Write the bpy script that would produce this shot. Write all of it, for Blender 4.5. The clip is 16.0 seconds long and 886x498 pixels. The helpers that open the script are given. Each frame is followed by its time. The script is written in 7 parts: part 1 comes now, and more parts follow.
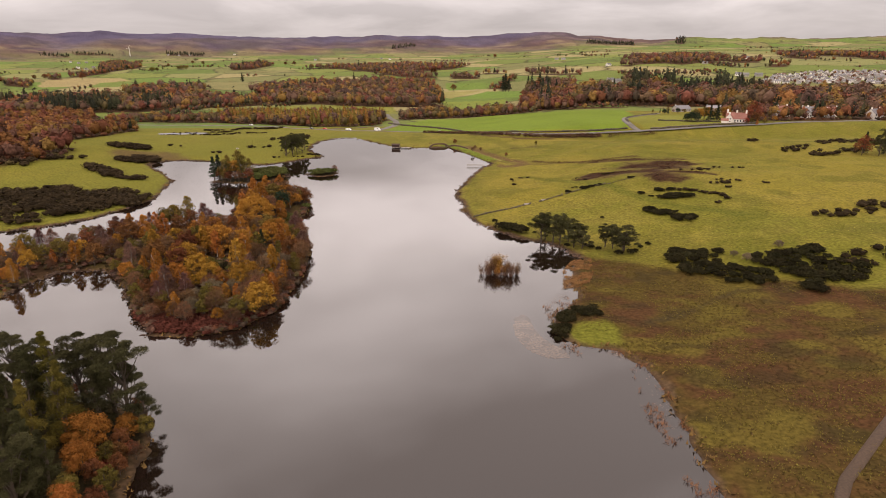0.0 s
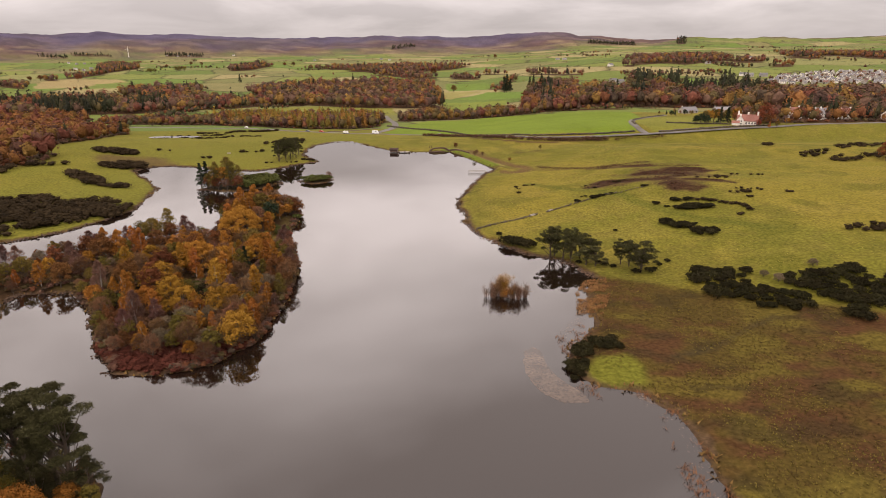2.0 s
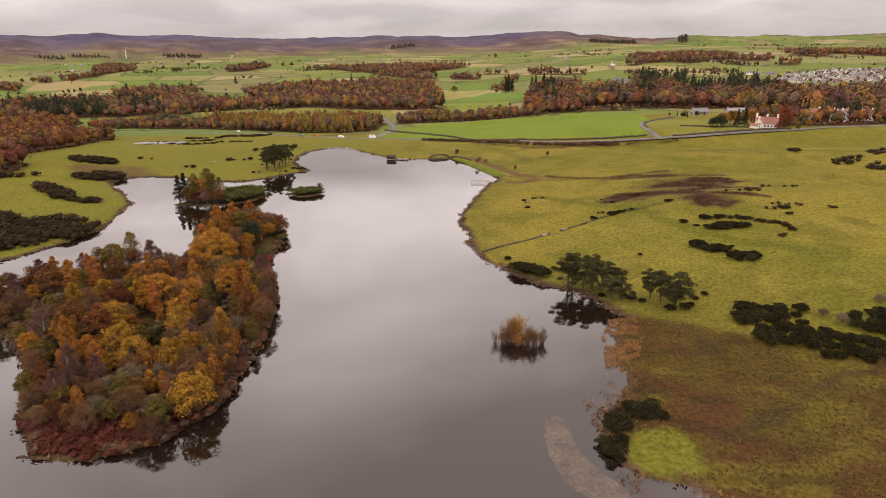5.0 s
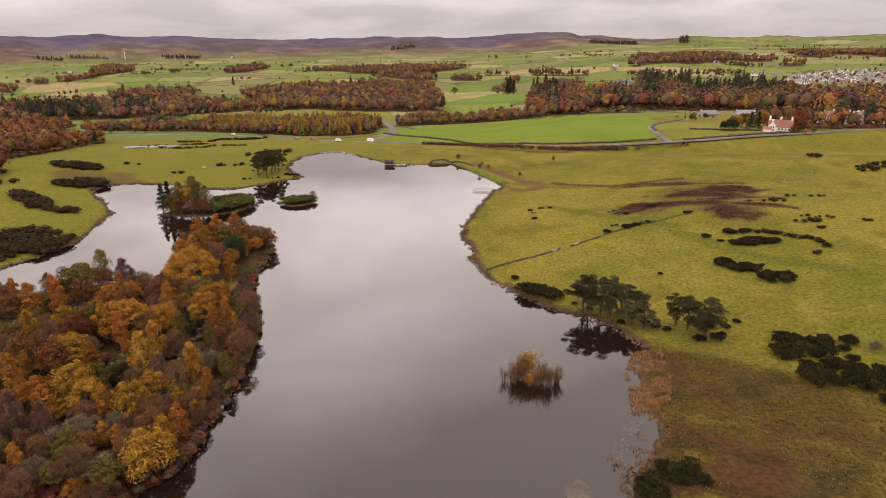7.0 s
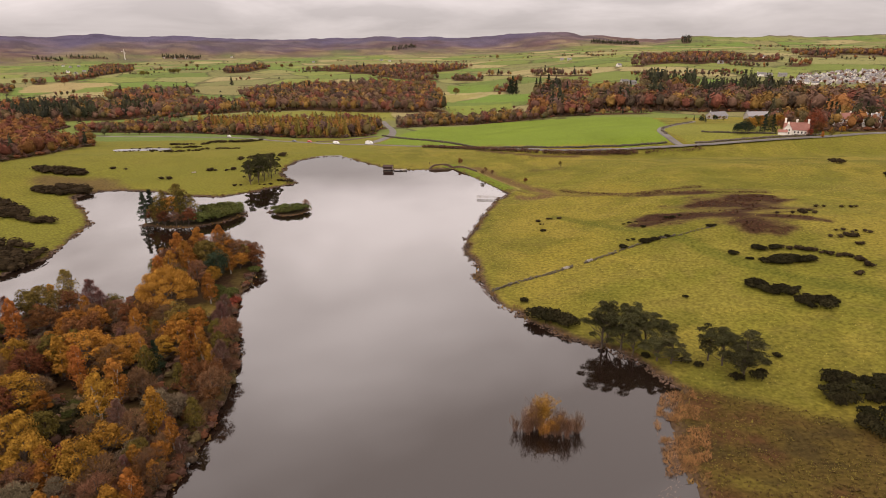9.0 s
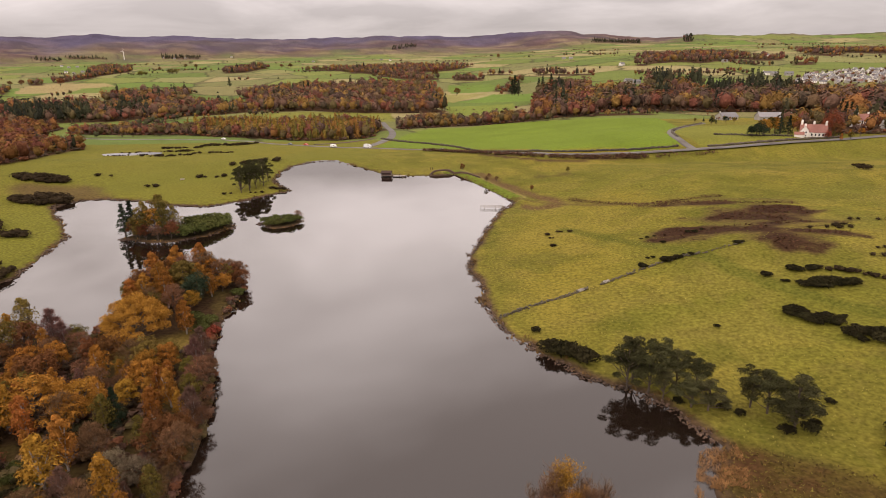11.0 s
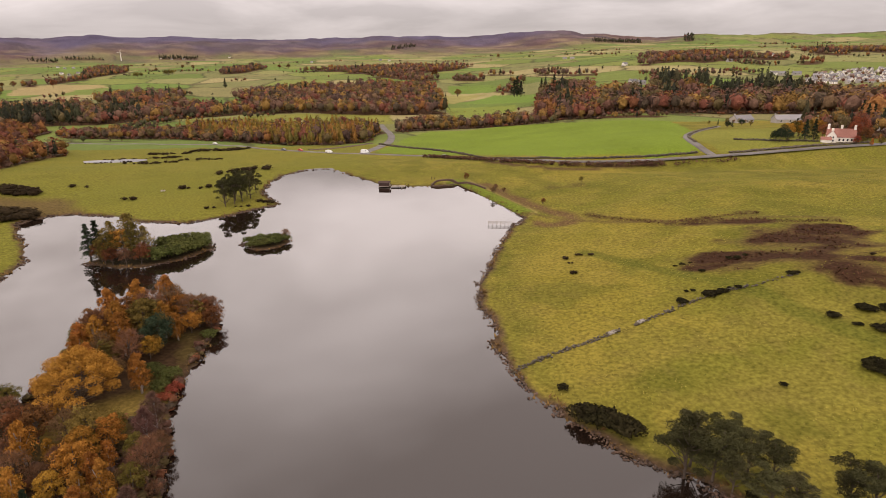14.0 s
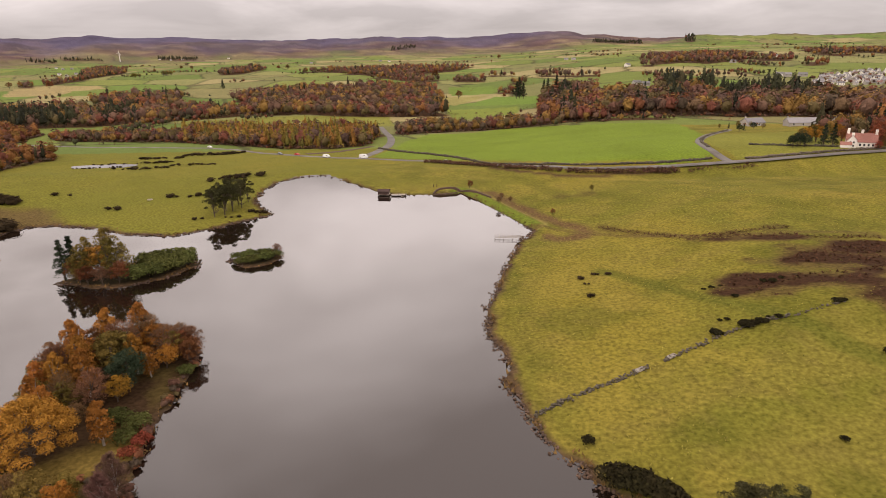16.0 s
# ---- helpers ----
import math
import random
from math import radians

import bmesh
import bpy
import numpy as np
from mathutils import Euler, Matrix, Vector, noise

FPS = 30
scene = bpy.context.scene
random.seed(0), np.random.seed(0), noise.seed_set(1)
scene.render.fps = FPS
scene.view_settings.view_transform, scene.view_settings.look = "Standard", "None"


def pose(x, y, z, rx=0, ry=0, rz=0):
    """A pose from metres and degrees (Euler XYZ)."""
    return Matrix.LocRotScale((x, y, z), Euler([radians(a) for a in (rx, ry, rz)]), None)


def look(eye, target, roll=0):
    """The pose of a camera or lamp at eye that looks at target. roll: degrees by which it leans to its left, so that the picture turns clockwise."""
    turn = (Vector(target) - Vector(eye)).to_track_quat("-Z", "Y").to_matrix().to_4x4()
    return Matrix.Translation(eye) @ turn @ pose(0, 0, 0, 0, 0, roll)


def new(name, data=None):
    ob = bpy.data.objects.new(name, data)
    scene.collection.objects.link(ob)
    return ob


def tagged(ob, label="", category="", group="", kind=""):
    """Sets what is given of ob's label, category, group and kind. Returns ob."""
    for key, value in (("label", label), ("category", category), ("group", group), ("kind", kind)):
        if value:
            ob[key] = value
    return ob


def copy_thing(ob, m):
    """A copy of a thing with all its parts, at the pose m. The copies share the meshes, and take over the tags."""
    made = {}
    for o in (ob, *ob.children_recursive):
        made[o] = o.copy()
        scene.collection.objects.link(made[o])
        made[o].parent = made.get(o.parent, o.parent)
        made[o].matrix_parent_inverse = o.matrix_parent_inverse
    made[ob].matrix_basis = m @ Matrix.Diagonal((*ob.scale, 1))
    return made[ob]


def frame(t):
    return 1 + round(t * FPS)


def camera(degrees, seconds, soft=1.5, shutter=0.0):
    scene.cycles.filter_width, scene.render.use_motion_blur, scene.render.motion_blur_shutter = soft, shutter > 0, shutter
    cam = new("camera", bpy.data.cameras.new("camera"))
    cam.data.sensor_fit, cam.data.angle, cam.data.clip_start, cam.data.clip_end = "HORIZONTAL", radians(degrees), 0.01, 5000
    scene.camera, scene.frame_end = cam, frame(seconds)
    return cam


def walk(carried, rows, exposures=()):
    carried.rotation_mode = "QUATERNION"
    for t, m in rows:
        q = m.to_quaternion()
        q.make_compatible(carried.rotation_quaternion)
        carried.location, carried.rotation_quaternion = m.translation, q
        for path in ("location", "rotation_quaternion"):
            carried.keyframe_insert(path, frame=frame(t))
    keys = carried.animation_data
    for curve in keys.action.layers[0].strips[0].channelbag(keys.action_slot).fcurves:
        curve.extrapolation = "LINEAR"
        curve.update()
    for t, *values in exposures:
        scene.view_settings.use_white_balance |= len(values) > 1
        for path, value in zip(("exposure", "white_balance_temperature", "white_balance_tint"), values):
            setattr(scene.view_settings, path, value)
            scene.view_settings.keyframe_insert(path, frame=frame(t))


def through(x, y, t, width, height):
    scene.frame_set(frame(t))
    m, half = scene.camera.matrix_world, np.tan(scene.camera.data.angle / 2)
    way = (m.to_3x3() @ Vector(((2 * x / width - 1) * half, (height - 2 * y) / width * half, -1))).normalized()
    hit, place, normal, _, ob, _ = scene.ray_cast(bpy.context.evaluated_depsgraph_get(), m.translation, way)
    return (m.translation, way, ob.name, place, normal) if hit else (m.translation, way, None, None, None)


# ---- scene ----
cam = camera(72.4, 16.0, soft=0.62)

PATH = [
    (0, (0.325, -1.18, 60.211), (0.343, 0.718, 59.582), -0.4),
    (0.5, (0.407, 2.938, 60.177), (0.425, 4.836, 59.547), -0.5),
    (1, (0.453, 7.28, 60.122), (0.47, 9.179, 59.494), -0.6),
    (1.5, (0.483, 11.27, 60.054), (0.5, 13.169, 59.425), -0.5),
    (2, (0.479, 15.472, 59.993), (0.496, 17.371, 59.365), -0.5),
    (2.5, (0.44, 19.667, 60.072), (0.458, 21.566, 59.442), -0.5),
    (3, (0.463, 23.888, 60.209), (0.481, 25.787, 59.579), -0.6),
    (3.5, (0.602, 27.98, 60.306), (0.62, 29.878, 59.675), -0.6),
    (4, (0.675, 32.384, 60.358), (0.692, 34.282, 59.728), -0.7),
    (6.5, (0.642, 52.806, 59.761), (0.656, 54.705, 59.133), -0.8),
    (7, (0.64, 57.086, 59.719), (0.654, 58.985, 59.093), -0.8),
    (7.5, (0.745, 61.102, 59.627), (0.758, 63.001, 59.0), -0.8),
    (8, (0.657, 65.291, 59.499), (0.67, 67.19, 58.873), -0.8),
    (8.5, (0.752, 69.203, 59.381), (0.763, 71.103, 58.755), -0.8),
    (9, (0.624, 73.21, 59.423), (0.635, 75.11, 58.797), -0.8),
    (11.5, (0.51, 93.606, 59.727), (0.517, 95.505, 59.098), -1.0),
    (12, (0.396, 97.716, 59.666), (0.402, 99.614, 59.037), -1.0),
    (12.5, (0.148, 101.654, 59.677), (0.155, 103.552, 59.049), -1.1),
    (13, (-0.221, 105.527, 59.732), (-0.212, 107.425, 59.104), -1.1),
    (13.5, (-0.406, 109.598, 59.654), (-0.397, 111.497, 59.027), -1.1),
    (14, (-0.639, 113.453, 59.702), (-0.63, 115.352, 59.074), -1.1),
    (14.5, (-0.977, 117.431, 59.761), (-0.966, 119.329, 59.133), -1.2),
    (15, (-1.281, 121.215, 59.721), (-1.27, 123.114, 59.094), -1.1),
    (15.5, (-1.475, 124.954, 59.671), (-1.465, 126.854, 59.045), -1.1),
    (16, (-1.582, 128.742, 59.795), (-1.573, 130.642, 59.169), -1.1),
]
walk(cam, [(t, look(eye, target, roll)) for t, eye, target, roll in PATH], [(0, 0.11, 6700, 22), (16, 0.07, 6700, 22)])

# ---- overcast sky and a wide, weak sun ----
SUN_UP, SUN_ROUND = radians(38), radians(215)
world = bpy.data.worlds.new("overcast_sky")
scene.world = world
world.use_nodes = True
wt = world.node_tree
wt.nodes.clear()


def wnode(kind, **sets):
    n = wt.nodes.new(kind)
    for key, value in sets.items():
        n.inputs[key].default_value = value
    return n


w_out, w_back = wnode("ShaderNodeOutputWorld"), wnode("ShaderNodeBackground", Strength=1.0)
w_sky = wnode("ShaderNodeTexSky")
w_sky.sky_type, w_sky.sun_disc, w_sky.sun_elevation, w_sky.sun_rotation = "NISHITA", False, SUN_UP, SUN_ROUND
w_dim = wnode("ShaderNodeVectorMath")
w_dim.operation = "SCALE"
w_dim.inputs["Scale"].default_value = 0.09
w_co = wnode("ShaderNodeTexCoord")
w_sep = wnode("ShaderNodeSeparateXYZ")
w_lift = wnode("ShaderNodeMath")
w_lift.operation, w_lift.inputs[1].default_value = "ADD", 0.16
w_abs = wnode("ShaderNodeMath")
w_abs.operation, w_abs.inputs[1].default_value = "MAXIMUM", 0.0
w_div = wnode("ShaderNodeVectorMath")
w_div.operation = "DIVIDE"
w_flat = wnode("ShaderNodeCombineXYZ")
w_low = wnode("ShaderNodeCombineXYZ")
w_noise = wnode("ShaderNodeTexNoise", Scale=0.7, Detail=5.0, Roughness=0.55, Distortion=0.35)
w_noise.noise_dimensions, w_noise.inputs["W"].default_value = "4D", 96.83
w_ramp = wnode("ShaderNodeValToRGB")
w_ramp.color_ramp.elements[0].position, w_ramp.color_ramp.elements[0].color = 0.39, (0.46, 0.42, 0.375, 1)
w_ramp.color_ramp.elements[1].position, w_ramp.color_ramp.elements[1].color = 0.605, (1.0, 0.945, 0.865, 1)
w_high = wnode("ShaderNodeMapRange", **{"From Min": 0.03, "From Max": 0.3, "To Min": 0.70, "To Max": 2.45})
w_veil = wnode("ShaderNodeMapRange", **{"From Min": 0.02, "From Max": 0.2, "To Min": 0.4, "To Max": 1.0})
w_pale = wnode("ShaderNodeMix")
w_pale.data_type = "RGBA"
w_pale.inputs["A"].default_value = (0.80, 0.785, 0.76, 1)
w_cloud = wnode("ShaderNodeVectorMath")
w_cloud.operation = "SCALE"
w_mix = wnode("ShaderNodeMix")
w_mix.data_type = "RGBA"
w_mix.inputs["Factor"].default_value = 0.9
link = wt.links.new
link(w_co.outputs["Generated"], w_sep.inputs[0])
link(w_sep.outputs["Z"], w_abs.inputs[0])
link(w_abs.outputs[0], w_lift.inputs[0])
link(w_sep.outputs["X"], w_flat.inputs["X"])
link(w_sep.outputs["Y"], w_flat.inputs["Y"])
for axis in "XYZ":
    link(w_lift.outputs[0], w_low.inputs[axis])
link(w_flat.outputs[0], w_div.inputs[0])
link(w_low.outputs[0], w_div.inputs[1])
link(w_div.outputs[0], w_noise.inputs["Vector"])
link(w_noise.outputs["Fac"], w_ramp.inputs[0])
link(w_abs.outputs[0], w_high.inputs["Value"])
link(w_abs.outputs[0], w_veil.inputs["Value"])
link(w_veil.outputs[0], w_pale.inputs["Factor"])
link(w_ramp.outputs[0], w_pale.inputs["B"])
link(w_pale.outputs["Result"], w_cloud.inputs[0])
link(w_high.outputs[0], w_cloud.inputs["Scale"])
link(w_sky.outputs[0], w_dim.inputs[0])
link(w_dim.outputs[0], w_mix.inputs["A"])
link(w_cloud.outputs[0], w_mix.inputs["B"])
link(w_mix.outputs["Result"], w_back.inputs["Color"])
link(w_back.outputs[0], w_out.inputs["Surface"])

sun = new("sun", bpy.data.lights.new("sun", "SUN"))
sun.data.energy, sun.data.angle, sun.data.color = 0.9, radians(14), (1.0, 0.94, 0.86)
sun.matrix_world = look((0, 0, 0), (-math.sin(SUN_ROUND) * math.cos(SUN_UP), -math.cos(SUN_ROUND) * math.cos(SUN_UP), -math.sin(SUN_UP)))

# ---- materials ----
def material(name, colour, rough=0.85, grain=6.0, spread=0.35, second=None, bump=0.25, metal=0.0, attribute="", per_object=0.0, per_piece=0.0, specular=0.25, coarse=0.08, detail=5.0, through=0.0, distance=0.05):
    """A surface of two scales of variation; colour comes from the given base or from a named colour layer of the mesh."""
    m = bpy.data.materials.new(name)
    m.use_nodes = True
    t = m.node_tree
    bsdf = t.nodes["Principled BSDF"]
    bsdf.inputs["Roughness"].default_value = rough
    bsdf.inputs["Metallic"].default_value = metal
    bsdf.inputs["Specular IOR Level"].default_value = specular
    place = t.nodes.new("ShaderNodeTexCoord")
    geo = t.nodes.new("ShaderNodeNewGeometry")
    fine, wide = t.nodes.new("ShaderNodeTexNoise"), t.nodes.new("ShaderNodeTexNoise")
    fine.inputs["Scale"].default_value, fine.inputs["Detail"].default_value = grain, detail
    wide.inputs["Scale"].default_value, wide.inputs["Detail"].default_value = coarse, 4.0
    t.links.new(geo.outputs["Position"], fine.inputs["Vector"])
    t.links.new(geo.outputs["Position"], wide.inputs["Vector"])
    if attribute:
        base = t.nodes.new("ShaderNodeAttribute")
        base.attribute_name = attribute
        base_out = base.outputs["Color"]
    else:
        base = t.nodes.new("ShaderNodeMix")
        base.data_type = "RGBA"
        base.inputs["A"].default_value = (*colour, 1)
        base.inputs["B"].default_value = (*(second or colour), 1)
        ramp = t.nodes.new("ShaderNodeMapRange")
        ramp.inputs["From Min"].default_value, ramp.inputs["From Max"].default_value = 0.35, 0.65
        t.links.new(wide.outputs["Fac"], ramp.inputs["Value"])
        t.links.new(ramp.outputs[0], base.inputs["Factor"])
        base_out = base.outputs["Result"]
    level = t.nodes.new("ShaderNodeMapRange")
    level.inputs["From Min"].default_value, level.inputs["From Max"].default_value = 0.25, 0.75
    level.inputs["To Min"].default_value, level.inputs["To Max"].default_value = 1 - spread, 1 + spread
    t.links.new(fine.outputs["Fac"], level.inputs["Value"])
    value = level.outputs[0]
    hue_out = None
    if per_object:
        info = t.nodes.new("ShaderNodeObjectInfo")
        more = t.nodes.new("ShaderNodeMapRange")
        more.inputs["To Min"].default_value, more.inputs["To Max"].default_value = 1 - per_object, 1 + per_object
        t.links.new(info.outputs["Random"], more.inputs["Value"])
        times = t.nodes.new("ShaderNodeMath")
        times.operation = "MULTIPLY"
        t.links.new(value, times.inputs[0])
        t.links.new(more.outputs[0], times.inputs[1])
        value = times.outputs[0]
        shift = t.nodes.new("ShaderNodeMapRange")
        shift.inputs["To Min"].default_value, shift.inputs["To Max"].default_value = 0.5 - 0.035 * per_object, 0.5 + 0.05 * per_object
        wrap = t.nodes.new("ShaderNodeMath")
        wrap.operation, wrap.inputs[1].default_value = "MULTIPLY", 7.31
        frac = t.nodes.new("ShaderNodeMath")
        frac.operation = "FRACT"
        t.links.new(info.outputs["Random"], wrap.inputs[0])
        t.links.new(wrap.outputs[0], frac.inputs[0])
        t.links.new(frac.outputs[0], shift.inputs["Value"])
        hue_out = shift.outputs[0]
    if per_piece:
        more = t.nodes.new("ShaderNodeMapRange")
        more.inputs["To Min"].default_value, more.inputs["To Max"].default_value = 1 - per_piece, 1 + per_piece
        t.links.new(geo.outputs["Random Per Island"], more.inputs["Value"])
        times = t.nodes.new("ShaderNodeMath")
        times.operation = "MULTIPLY"
        t.links.new(value, times.inputs[0])
        t.links.new(more.outputs[0], times.inputs[1])
        value = times.outputs[0]
    hsv = t.nodes.new("ShaderNodeHueSaturation")
    t.links.new(base_out, hsv.inputs["Color"])
    t.links.new(value, hsv.inputs["Value"])
    if hue_out:
        t.links.new(hue_out, hsv.inputs["Hue"])
    t.links.new(hsv.outputs[0], bsdf.inputs["Base Color"])
    if bump:
        b = t.nodes.new("ShaderNodeBump")
        b.inputs["Strength"].default_value, b.inputs["Distance"].default_value = bump, distance
        t.links.new(fine.outputs["Fac"], b.inputs["Height"])
        t.links.new(b.outputs[0], bsdf.inputs["Normal"])
    if through:
        thin, both = t.nodes.new("ShaderNodeBsdfTranslucent"), t.nodes.new("ShaderNodeMixShader")
        both.inputs[0].default_value = through
        t.links.new(hsv.outputs[0], thin.inputs["Color"])
        t.links.new(bsdf.outputs[0], both.inputs[1])
        t.links.new(thin.outputs[0], both.inputs[2])
        t.links.new(both.outputs[0], t.nodes["Material Output"].inputs["Surface"])
    return m


def leaves(name, colour, vary=0.3):
    return material(name, colour, rough=0.85, grain=0.7, spread=0.35, bump=0, per_object=vary, per_piece=0.34, specular=0.04, second=colour, through=0.12, detail=2.0)


M_GROUND = material("ground_turf", (0.2, 0.2, 0.05), rough=0.95, grain=1.2, spread=0.44, bump=0.35, attribute="tint", specular=0.04, detail=9.0, distance=0.4)
M_GOLD = leaves("leaf_gold", (0.245, 0.112, 0.019))
M_ORANGE = leaves("leaf_orange", (0.235, 0.092, 0.02))
M_RUSSET = leaves("leaf_russet", (0.125, 0.05, 0.02))
M_BIGGOLD = leaves("leaf_deep_gold", (0.30, 0.145, 0.024), 0.04)
M_OLIVE = leaves("leaf_olive", (0.115, 0.085, 0.02))
M_TWIG = leaves("twig_redbrown", (0.145, 0.077, 0.04))
M_MAUVE = leaves("twig_mauve", (0.15, 0.078, 0.062))
M_GREY = leaves("twig_lichen_grey", (0.16, 0.122, 0.078))
M_PINE = leaves("needle_pine", (0.05, 0.047, 0.02))
M_DARK = leaves("needle_dark", (0.026, 0.036, 0.02))
M_GORSE = leaves("gorse_green", (0.022, 0.019, 0.008))
M_RHODO = leaves("rhododendron_green", (0.066, 0.072, 0.02))
M_RED = leaves("leaf_red", (0.16, 0.038, 0.022))
M_REED = leaves("reed_orange", (0.17, 0.085, 0.035))
M_TUFT = leaves("tussock_straw", (0.13, 0.1, 0.024))
M_BARK = material("bark_brown", (0.09, 0.065, 0.045), grain=9, second=(0.06, 0.045, 0.035))
M_BIRCH = material("bark_pale", (0.35, 0.32, 0.28), grain=6, second=(0.2, 0.17, 0.15))
M_WOODS = material("wood_canopy", (0.2, 0.1, 0.03), rough=0.9, grain=0.9, spread=0.35, bump=0.9, distance=0.6, detail=6.0, attribute="tint", per_piece=0.12, specular=0.03, through=0.1)
M_ROAD = material("asphalt_worn", (0.095, 0.083, 0.073), grain=4, second=(0.14, 0.13, 0.12), spread=0.15)
M_TRACK = material("earth_track", (0.075, 0.048, 0.032), grain=3, second=(0.06, 0.04, 0.026), spread=0.25)
M_STONE = material("fieldstone_grey", (0.085, 0.07, 0.048), grain=5, second=(0.10, 0.084, 0.06), per_object=0.25, per_piece=0.3)
M_SHORE = material("shore_stone_brown", (0.095, 0.058, 0.038), grain=5, second=(0.065, 0.043, 0.03), per_piece=0.4)
M_WHITE = material("limewash_white", (0.72, 0.68, 0.62), grain=3, spread=0.1, second=(0.62, 0.58, 0.52), per_object=0.1)
M_HARL = material("roughcast_grey", (0.36, 0.33, 0.29), grain=3, spread=0.15, second=(0.28, 0.26, 0.23), per_object=0.15)
M_SLATE = material("slate_grey", (0.16, 0.155, 0.16), grain=4, spread=0.2, second=(0.18, 0.17, 0.17), per_object=0.25)
M_PINKROOF = material("rosemary_tile_pink", (0.27, 0.125, 0.095), grain=4, spread=0.3, second=(0.2, 0.09, 0.07))
M_BROWNROOF = material("concrete_tile_brown", (0.16, 0.09, 0.07), grain=4, spread=0.25, second=(0.12, 0.075, 0.06), per_object=0.2)
M_CONCRETE = material("concrete_pale", (0.42, 0.38, 0.33), grain=4, spread=0.15, second=(0.3, 0.27, 0.23))
M_TIMBER = material("timber_dark", (0.06, 0.035, 0.028), grain=7, spread=0.3, second=(0.045, 0.028, 0.022))
M_DECK = material("timber_weathered", (0.30, 0.26, 0.21), grain=7, spread=0.25, second=(0.22, 0.19, 0.15))
M_CARWHITE = material("car_paint_white", (0.6, 0.6, 0.58), rough=0.3, spread=0.03, bump=0, specular=0.5)
M_CARRED = material("car_paint_red", (0.35, 0.03, 0.025), rough=0.3, spread=0.03, bump=0, specular=0.5)
M_CARGREY = material("car_paint_grey", (0.09, 0.10, 0.12), rough=0.3, spread=0.03, bump=0, specular=0.5)
M_GLASS = material("window_glass_dark", (0.02, 0.025, 0.03), rough=0.08, spread=0.05, bump=0, specular=0.5)
M_TYRE = material("tyre_rubber", (0.02, 0.02, 0.02), spread=0.1, bump=0)
M_WEED = material("floating_pondweed", (0.21, 0.155, 0.12), rough=0.6, grain=1.2, spread=0.3, second=(0.19, 0.13, 0.10), bump=0.2, per_piece=0.2)

M_WATER = bpy.data.materials.new("loch_water")
M_WATER.use_nodes = True
_t = M_WATER.node_tree
_b = _t.nodes["Principled BSDF"]
_b.inputs["Base Color"].default_value = (0.010, 0.006, 0.004, 1)
_b.inputs["Roughness"].default_value = 0.025
_b.inputs["IOR"].default_value = 1.9
_b.inputs["Specular IOR Level"].default_value = 0.5
_g = _t.nodes.new("ShaderNodeNewGeometry")
_n, _p = _t.nodes.new("ShaderNodeTexNoise"), _t.nodes.new("ShaderNodeBump")
_n.inputs["Scale"].default_value, _n.inputs["Detail"].default_value = 1.4, 3.0
_p.inputs["Strength"].default_value, _p.inputs["Distance"].default_value = 0.035, 0.05
_t.links.new(_g.outputs["Position"], _n.inputs["Vector"])
_t.links.new(_n.outputs["Fac"], _p.inputs["Height"])
_t.links.new(_p.outputs[0], _b.inputs["Normal"])

# ---- the lie of the land (metres, water level at z = 0) ----
LOCH = [(36, -140), (40, 20), (42, 55), (40, 72), (41, 84), (42, 96), (41, 105), (38, 112), (32, 113.5), (28, 117), (26.5, 122), (29, 131),
        (34, 136), (37, 143), (36, 150), (39, 160), (44, 169), (41, 179), (34, 187), (28, 191), (21, 200), (16, 209), (13, 218), (11, 228),
        (11.5, 237), (9, 250), (9, 260), (11, 266), (14, 278), (19, 299), (23, 310), (31, 328)]
LOCH_NORTH = [(24, 348), (15, 372), (8, 389), (-1, 385), (-16, 386), (-23, 387), (-38, 406), (-51, 424), (-61, 434), (-72, 430), (-80, 419),
              (-82, 401), (-79, 377), (-67, 357), (-74, 350), (-83, 339), (-95, 331), (-111, 334), (-128, 343), (-144, 347), (-154, 345),
              (-160, 334), (-150, 320), (-138, 304), (-128, 288), (-123, 265), (-121, 250), (-124, 238), (-130, 222), (-139, 213), (-153, 204), (-185, 196)]
LOCH_WEST = [(-180, 172), (-150, 173), (-125, 187), (-108, 201), (-97, 210), (-88, 214), (-82, 210), (-77, 209), (-77, 215), (-79, 224), (-80, 238), (-77, 250), (-68, 255), (-60, 252), (-53, 244),
             (-51, 236), (-51, 226), (-50, 214), (-49, 205), (-44, 195), (-41, 184), (-39, 172), (-38, 160), (-38, 145), (-39, 134), (-45, 125),
             (-54, 120), (-64, 122), (-72, 132), (-83, 150), (-92, 160), (-97, 165), (-108, 162), (-112, 153), (-113, 143), (-106, 128),
             (-98, 115), (-85, 102), (-70, 96), (-58, 93), (-49, 89), (-46, 80), (-44, 66), (-46, 40), (-50, 0), (-50, -140)]
ISLE = [(-109, 287), (-97, 282), (-88, 283), (-80, 288), (-74, 299), (-79, 309), (-90, 306), (-103, 297)]
ISLET = [(-65, 303), (-59, 296.5), (-53, 298), (-50, 304), (-53, 310), (-61, 308)]


def smooth(a, b, x):
    u = np.clip((x - a) / (b - a), 0, 1)
    return u * u * (3 - 2 * u)


def lattice(i, j, k=0):
    h = np.sin(i * 127.1 + j * 311.7 + k * 74.7) * 43758.5453
    return h - np.floor(h)


